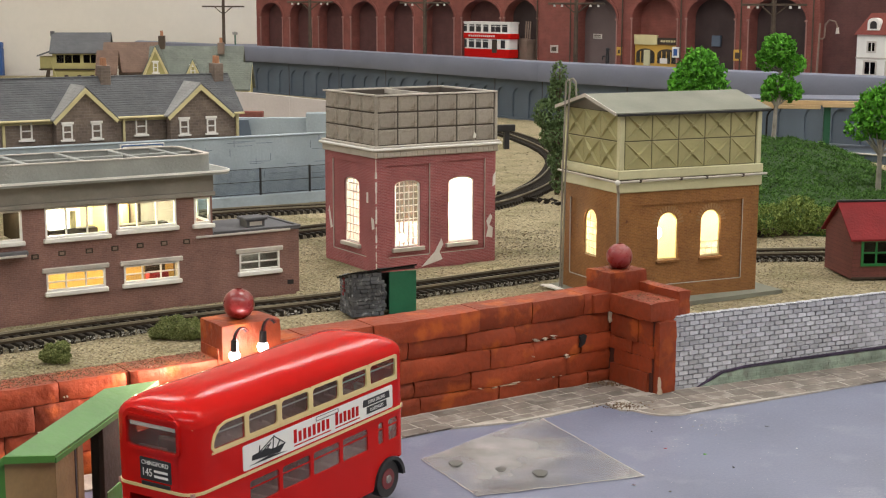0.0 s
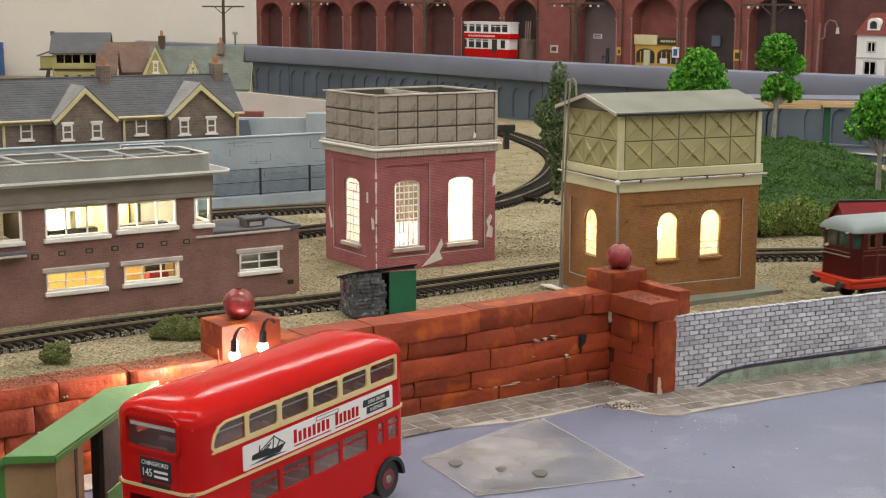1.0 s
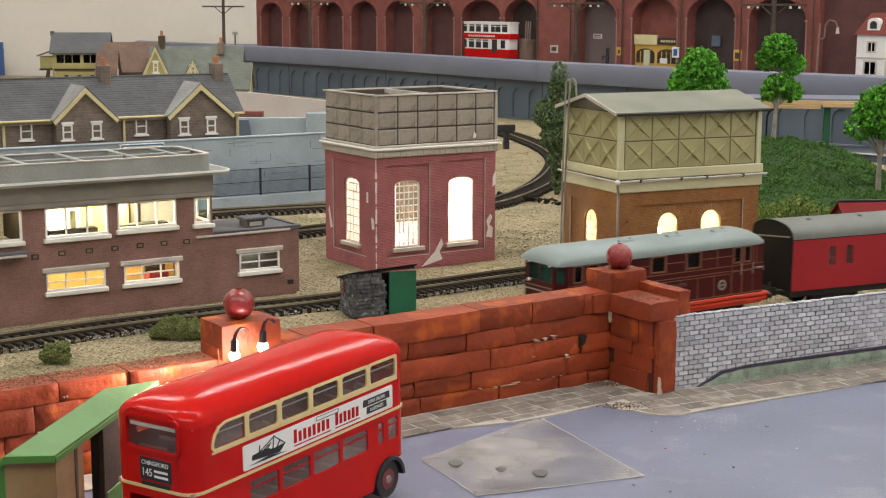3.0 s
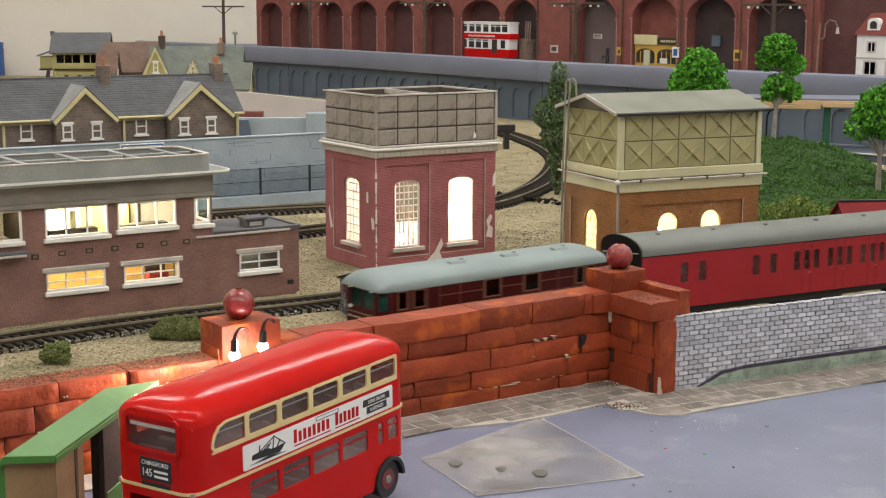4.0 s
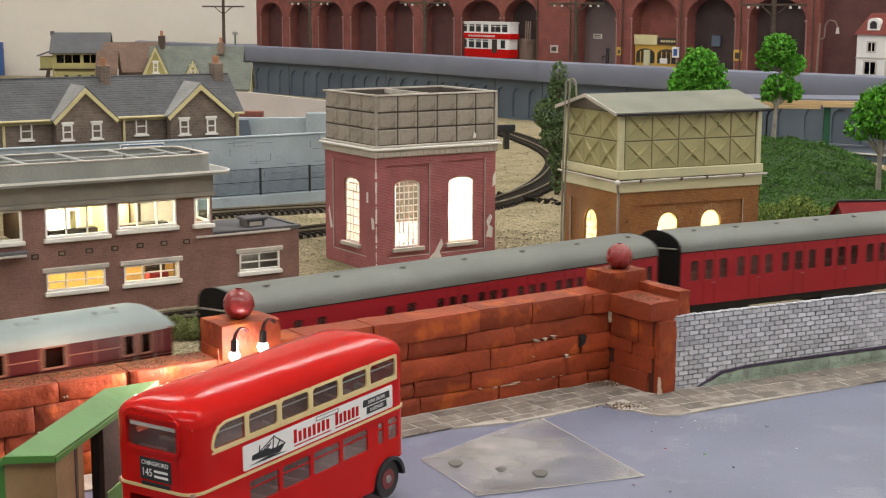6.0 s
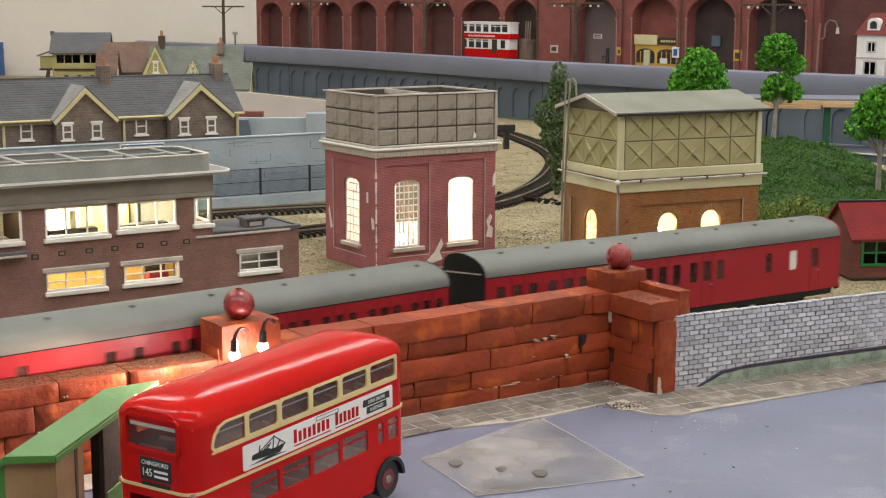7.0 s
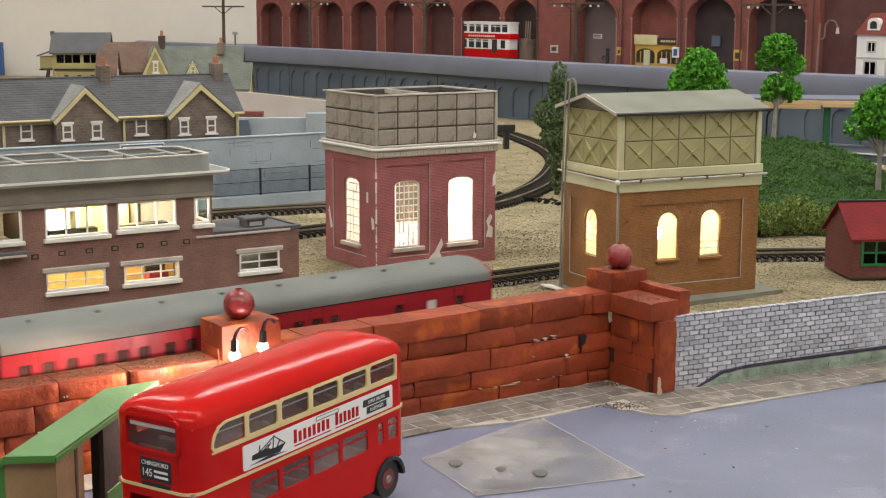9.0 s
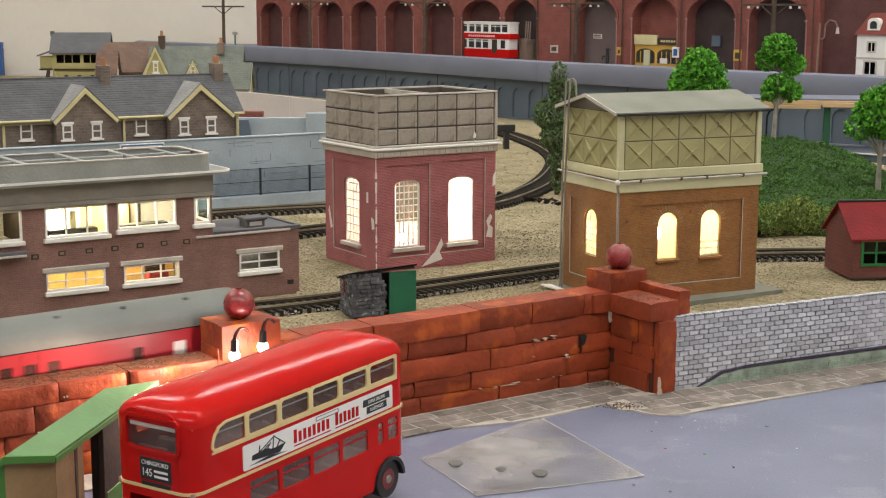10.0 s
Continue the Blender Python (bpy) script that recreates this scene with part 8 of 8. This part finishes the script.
def plants():
    tree("leafy_tree", 258, 1500, hill(258, 1500), (1, 0, 3.0), [((2, 0, 62), (26, 22, 24)), ((-9, 2, 52), (20, 18, 20)), ((14, -4, 50), (18, 16, 18)), ((2, 0, 80), (15, 14, 12))], LEAF, BARK, "bright green leafy model tree on the bank", 3.0, 2600, 2)
    tree("leafy_tree", 333, 1480, hill(333, 1480) - 1, (4, 0, 2.6), [((2, 0, 92), (17, 15, 16)), ((-9, 2, 82), (11, 10, 11)), ((16, 0, 78), (13, 12, 12)), ((4, 0, 57), (16, 13, 11)), ((16, 2, 50), (12, 11, 10)), ((-6, 0, 48), (9, 9, 8))], LEAF, BARK, "bright green two-tiered model tree on the bank", 2.6, 2600, 3)
    tree("leafy_tree", 378, 1268, hill(378, 1268) - 1, (0, 0, 2.6), [((1, 0, 70), (25, 22, 22)), ((-18, 0, 58), (13, 13, 13)), ((14, 0, 86), (21, 20, 14)), ((22, 0, 60), (22, 18, 16)), ((-10, -4, 78), (12, 11, 10))], LEAF, BARK, "bright green leafy model tree on the bank", 2.6, 2900, 4)
    lobes = [((0, 0, 108), (8, 8, 13)), ((4, 0, 92), (14, 12, 13)), ((-6, 2, 72), (17, 15, 15)), ((3, 0, 52), (20, 18, 15)), ((7, -4, 30), (17, 15, 14)), ((2, -4, 12), (9, 9, 11))]
    tree("fir_tree", 104, 1335, 0, (1, 0, 2.2), lobes, FIR, BARK_DARK, "slim dark green model conifer", 1.7, 4600, 5)
    for k, (x, y, lob) in enumerate(((-189.6, 700, [((0, 0, 3.2), (6.6, 5.5, 4.2)), ((3, 1, 6), (4, 4, 3.6)), ((-3.5, 0, 2.6), (4.4, 4, 3.2)), ((4, -1, 2), (4, 4, 3)), ((-2, -1, 6.4), (3, 3, 2.6))]),
                                     (-138, 752, [((-7, 0, 4), (6.5, 6, 5)), ((5, -2, 4.5), (8, 6, 5.6)), ((12, 0, 2.6), (5, 5, 3.6)), ((-2, 1, 8), (5, 4, 3.6)), ((-12, -1, 2.4), (4.4, 4, 3.4)), ((8, -1, 8), (3.6, 3, 3)), ((-8, 0, 8.6), (3, 3, 2.4)), ((0, -3, 2.4), (6, 4, 3))]))):
        t = thing("small_bush", x, y, 0, 0, "small olive-green foam bush on the ballast", "bush", "bushes on the ballast")
        part("stem", M().cyl((0, 0, -2), (0, 0, 5), 0.8, 0.5, 6), BARK_DARK, t)
        tagged(part("leaves", clumps(random.Random(20 + k), lob, 5200, 0.7), BUSH, t, raw=True), kind="stuff")
    t = thing("hedge", 262, 1092, 0, 8, "yellow-green foam hedge at the foot of the bank", "hedge")
    part("stem", M().box(-26, 40, -1, 1, -2, 6), BARK_DARK, t)
    tagged(part("leaves", clumps(random.Random(31), [((-18, 0, 12), (16, 8, 13)), ((4, 0, 15), (18, 9, 15)), ((24, 0, 11), (14, 8, 11)), ((-34, 2, 9), (9, 7, 9))], 5200, 1.15), HEDGE, t, raw=True), kind="stuff")
    # grass on the bank
    m = M()
    xs, ys = list(range(206, 620, 8)), list(range(1086, 1600, 8))
    for y in ys:
        for x in xs:
            m.v.append((x, y, hill(x, y) + 0.8 * ridge_noise(x, y, 14) + (0.4 if hill(x, y) > 1.2 else -3.5)))
    for j in range(len(ys) - 1):
        m.f += [(j * len(xs) + i, j * len(xs) + i + 1, (j + 1) * len(xs) + i + 1, (j + 1) * len(xs) + i) for i in range(len(xs) - 1)]
    solid("turf", m, TURF, 0, 0, 0, 0, "dark green turf mat on the bank", "turf", kind="structure", raw=True)
    rnd = random.Random(41)
    m = M()
    for _ in range(70000):
        x, y = rnd.uniform(205, 500), 1085 + 470 * rnd.random() ** 1.2
        z = hill(x, y)
        if z < 1.5:
            continue
        # tufts: fibres leaning out of low mounds
        lush = 0.5 + ridge_noise(x, y + 300, 9)
        s = rnd.uniform(0.9, 2.4) * (0.55 + 0.7 * max(lush, 0.0))
        c = Vector((x, y, z + rnd.uniform(-0.8, 3.6) * max(lush, 0.1)))
        lean = Vector((rnd.gauss(0, 1), rnd.gauss(0, 1), rnd.uniform(0.1, 1.2))).normalized() * s
        across = lean.cross(Vector((rnd.uniform(-1, 1), rnd.uniform(-1, 1), rnd.uniform(-1, 1)))).normalized() * s * 0.34
        m.add([c - across, c + across, c + lean * 1.7 + across * 0.3, c + lean * 0.9 + across.cross(lean) * 0.3], [(0, 1, 2), (0, 3, 2), (1, 2, 3)])
    solid("grass", m, GRASS, 0, 0, 0, 0, "rough green scatter grass over the bank", "grass", kind="stuff", raw=True)
    # ballast stones
    m = M()
    for _ in range(120000):
        y = rnd.uniform(590, 1120) if rnd.random() < 0.8 else rnd.uniform(1100, 1700)
        x = rnd.uniform(-0.34, 0.34) * y
        if y < wall_y(x) + 16 or hill(x, y) > 2:
            continue
        s = rnd.uniform(0.35, 1.0) if y < 1000 else rnd.uniform(0.6, 1.4)
        c = Vector((x, y, 0.8 * ridge_noise(x, y, 14) - 1.0 + 0.2 * s))
        e = [Vector((rnd.uniform(-1, 1), rnd.uniform(-1, 1), rnd.uniform(-0.3, 0.5))) * s for _ in range(4)]
        m.add([c + q for q in e], [(0, 1, 2), (0, 2, 3), (0, 3, 1), (1, 3, 2)])
    solid("ballast", m, STONE, 0, 0, 0, 0, "loose pale ballast stones over the ground", "ballast", kind="stuff", raw=True)
    # pale lumps of ballast along the sleeper ends
    m = M()
    line = [(-326, 650), (-226.7, 733.5), (-147, 792), (-66, 840), (-16.8, 877), (74, 942), (140, 985), (240, 1003), (330, 1003)]
    for (ax, ay), (bx, by) in zip(line[:-1], line[1:]):
        d = Vector((bx - ax, by - ay))
        n = Vector((d.y, -d.x)).normalized()
        for _ in range(int(d.length * 3.4)):
            u, off = rnd.random(), rnd.gauss(15.6, 1.9) if rnd.random() < 0.75 else rnd.uniform(-16, 12)
            c = Vector((ax + d.x * u + n.x * off, ay + d.y * u + n.y * off, rnd.uniform(-0.2, 1.2)))
            k = rnd.uniform(0.4, 1.15)
            m.add([c + Vector((rnd.uniform(-1, 1), rnd.uniform(-1, 1), rnd.uniform(-0.5, 0.8))) * k for _ in range(5)], [(0, 1, 2), (0, 2, 3), (0, 3, 4), (1, 3, 2), (1, 4, 3)])
    solid("track_stones", m, PALE_STONE, 0, 0, 0, 0, "pale grey ballast lumps along the sleeper ends", "ballast", kind="stuff", raw=True)
    m = M()
    for x0, y0, x1, y1, n in ((30, 1330, 104, 1255, 60), (215, 1080, 300, 1112, 90), (60, 1290, 110, 1270, 30)):
        for k in range(n):
            u = rnd.random()
            c = Vector((x0 + (x1 - x0) * u + rnd.gauss(0, 2), y0 + (y1 - y0) * u + rnd.gauss(0, 3), rnd.uniform(0, 2.5)))
            s = rnd.uniform(1.2, 3.2)
            e = [Vector((rnd.uniform(-1.6, 1.6), rnd.uniform(-1, 1), rnd.uniform(-0.6, 0.8))) * s for _ in range(5)]
            m.add([c + q for q in e], [(0, 1, 2), (0, 2, 3), (0, 3, 4), (1, 3, 2), (1, 4, 3)])
    solid("dark_rubble", m, SLEEPER, 0, 0, 0, 0, "dark rubble line across the scatter ground", "rubble", kind="stuff", raw=True)


def street_bits():
    # thin clear sheet on the road
    m = M()
    n = 22
    rnd = random.Random(8)
    c = [Vector((-8.3, 544.3, 0)), Vector((12.5, 502.1, 0)), Vector((75.1, 524.6, 0)), Vector((41.2, 602.7, 0))]
    for j in range(n + 1):
        for i in range(n + 1):
            u, v = i / n, j / n
            p = c[0] * (1 - u) * (1 - v) + c[1] * (1 - u) * v + c[2] * u * v + c[3] * u * (1 - v)
            k = 0.35 + 0.5 * abs(noise.noise(Vector((p.x / 16, p.y / 16, 2)))) + 0.5 * abs(noise.noise(Vector((p.x / 40, p.y / 40, 5))))
            m.v.append((p.x + 1.2 * ridge_noise(p.y, p.x, 12) * (i in (0, n)), p.y, k))
    for j in range(n):
        m.f += [(j * (n + 1) + i, j * (n + 1) + i + 1, (j + 1) * (n + 1) + i + 1, (j + 1) * (n + 1) + i) for i in range(n)]
    s = solid("plastic_sheet", m, FILM, 0, 0, 0, 0, "crinkled greyish clear plastic sheet lying on the road", "sheet", raw=True)
    # highlight along the sheet's border, laid on as thin pale tubes
    for p0, p1 in ((c[0], c[1]), (c[1], c[2]), (c[3], c[2])):
        edge = [p0.lerp(p1, i / 14) + Vector((0, 0.5 * noise.noise(Vector((i * 0.7, p0.x, 0))), 0.55 + 0.3 * noise.noise(Vector((i * 0.9, p1.x, 3))))) for i in range(15)]
        part("edge_glint", M().tube(edge, 0.13, 6), STONE_TRIM, s, "pale line for the highlight along the sheet edge")
    for x, y, r in ((36.5, 526.5, 2.6), (22, 531, 2.0), (5, 538, 2.4)):
        o = [(x + r * (1 + 0.2 * math.sin(3 * a)) * math.cos(a), y + 1.5 * r * math.sin(a)) for a in [2 * math.pi * i / 16 for i in range(16)]]
        part("grease_spot", M().prism(o, flat, 0.3, 1.0), GRIME, s, "dark grease spot")
    for x, y, sz, mt in ((88, 560, 0.7, BUS_RED), (103, 552, 0.9, LEAF), (110, 536, 0.7, BLACK), (135, 590, 0.8, BLACK), (98, 565, 0.6, WHITE), (94, 572, 0.5, WHITE), (112, 578, 0.6, STONE), (70, 515, 0.6, WHITE), (76, 606, 0.5, WHITE), (90, 596, 0.5, WHITE), (106, 598, 0.5, WHITE), (99, 588, 0.45, WHITE), (120, 600, 0.5, WHITE), (116, 584, 0.4, WHITE), (97, 581, 0.4, STONE), (104, 590, 0.5, STONE), (108, 592, 0.6, STONE), (86, 583, 0.5, BLACK), (126, 607, 0.4, BLACK), (140, 560, 0.5, WHITE), (82, 508, 0.6, STONE)):
        m = M().add([(rnd.uniform(-1.6, 1.6) * sz, rnd.uniform(-1, 1) * sz, rnd.uniform(0, 0.9) * sz) for _ in range(5)], [(0, 1, 2), (0, 2, 3), (0, 3, 4), (1, 3, 2), (1, 4, 3)])
        solid("crumb", m, mt, x, y, 0, 0, "tiny crumb of litter on the road", "litter", "crumbs on the road", raw=True)
    m = M()
    for _ in range(520):
        c = Vector((rnd.gauss(80, 5.0), rnd.gauss(619, 3.2), rnd.uniform(0.5, 1.1))) if rnd.random() < 0.6 else Vector((rnd.gauss(78, 5), rnd.gauss(656, 3.5), 1.0))
        sz = rnd.uniform(0.25, 0.6)
        m.add([c + Vector((rnd.uniform(-1, 1), rnd.uniform(-1, 1), rnd.uniform(-1, 1))) * sz for _ in range(5)], [(0, 1, 2), (0, 2, 3), (0, 3, 4), (1, 3, 2), (1, 4, 3)])
    solid("grit", m, WALL_GRIT, 0, 0, 0, 0, "brown grit gathered in the pavement corner", "grit", kind="stuff", raw=True)
    m = M()
    for _ in range(420):
        u = rnd.random()
        c = Vector((110.2 + 19.1 * u + rnd.gauss(0, 5), 591.4 + 12.8 * u + rnd.gauss(0, 5), 0.1)) if rnd.random() < 0.7 else Vector((rnd.uniform(75, 190), rnd.uniform(500, 620), 0.1))
        sz = rnd.uniform(0.12, 0.36)
        m.add([c + Vector((rnd.uniform(-1, 1), rnd.uniform(-1, 1), rnd.uniform(0, 0.6))) * sz for _ in range(4)], [(0, 1, 2), (0, 2, 3), (0, 3, 1), (1, 3, 2)])
    solid("dust", m, TORN, 0, 0, 0, 0, "pale plaster dust scattered on the road", "dust", kind="stuff", raw=True)
    t = thing("buffer_stop", 75, 1745, 0, 20, "black buffer post beside the curved track", "buffer stop")
    part("post", M().box(-3, 3, -3, 3, -1, 20, 0.5), BLACK, t)
    part("board", M().box(-22, 10, -4, 2, 20, 28, 0.6), BLACK, t)
    solid("scrap_card", M().prism([(60, 892), (70, 876), (82, 878), (72, 894)], flat, 0.6, 1.5), TORN, 0, 0, 0, 0, "pale scrap of card on the ballast", "scrap")


room()
boards()
ground()
tracks()
blue_wall()
viaduct()
arch_wall()
red_tank_house()
green_tank_house()
signal_box()
stone_hut()
red_shed()
house_row()
far_left()
tram()
poles()
white_house()
station()
piers()
leds()
bus()
bus_shelter()
TRAIN = moving_train()
plants()
street_bits()
street_wall()
grey_wall()
pavement()
motions()
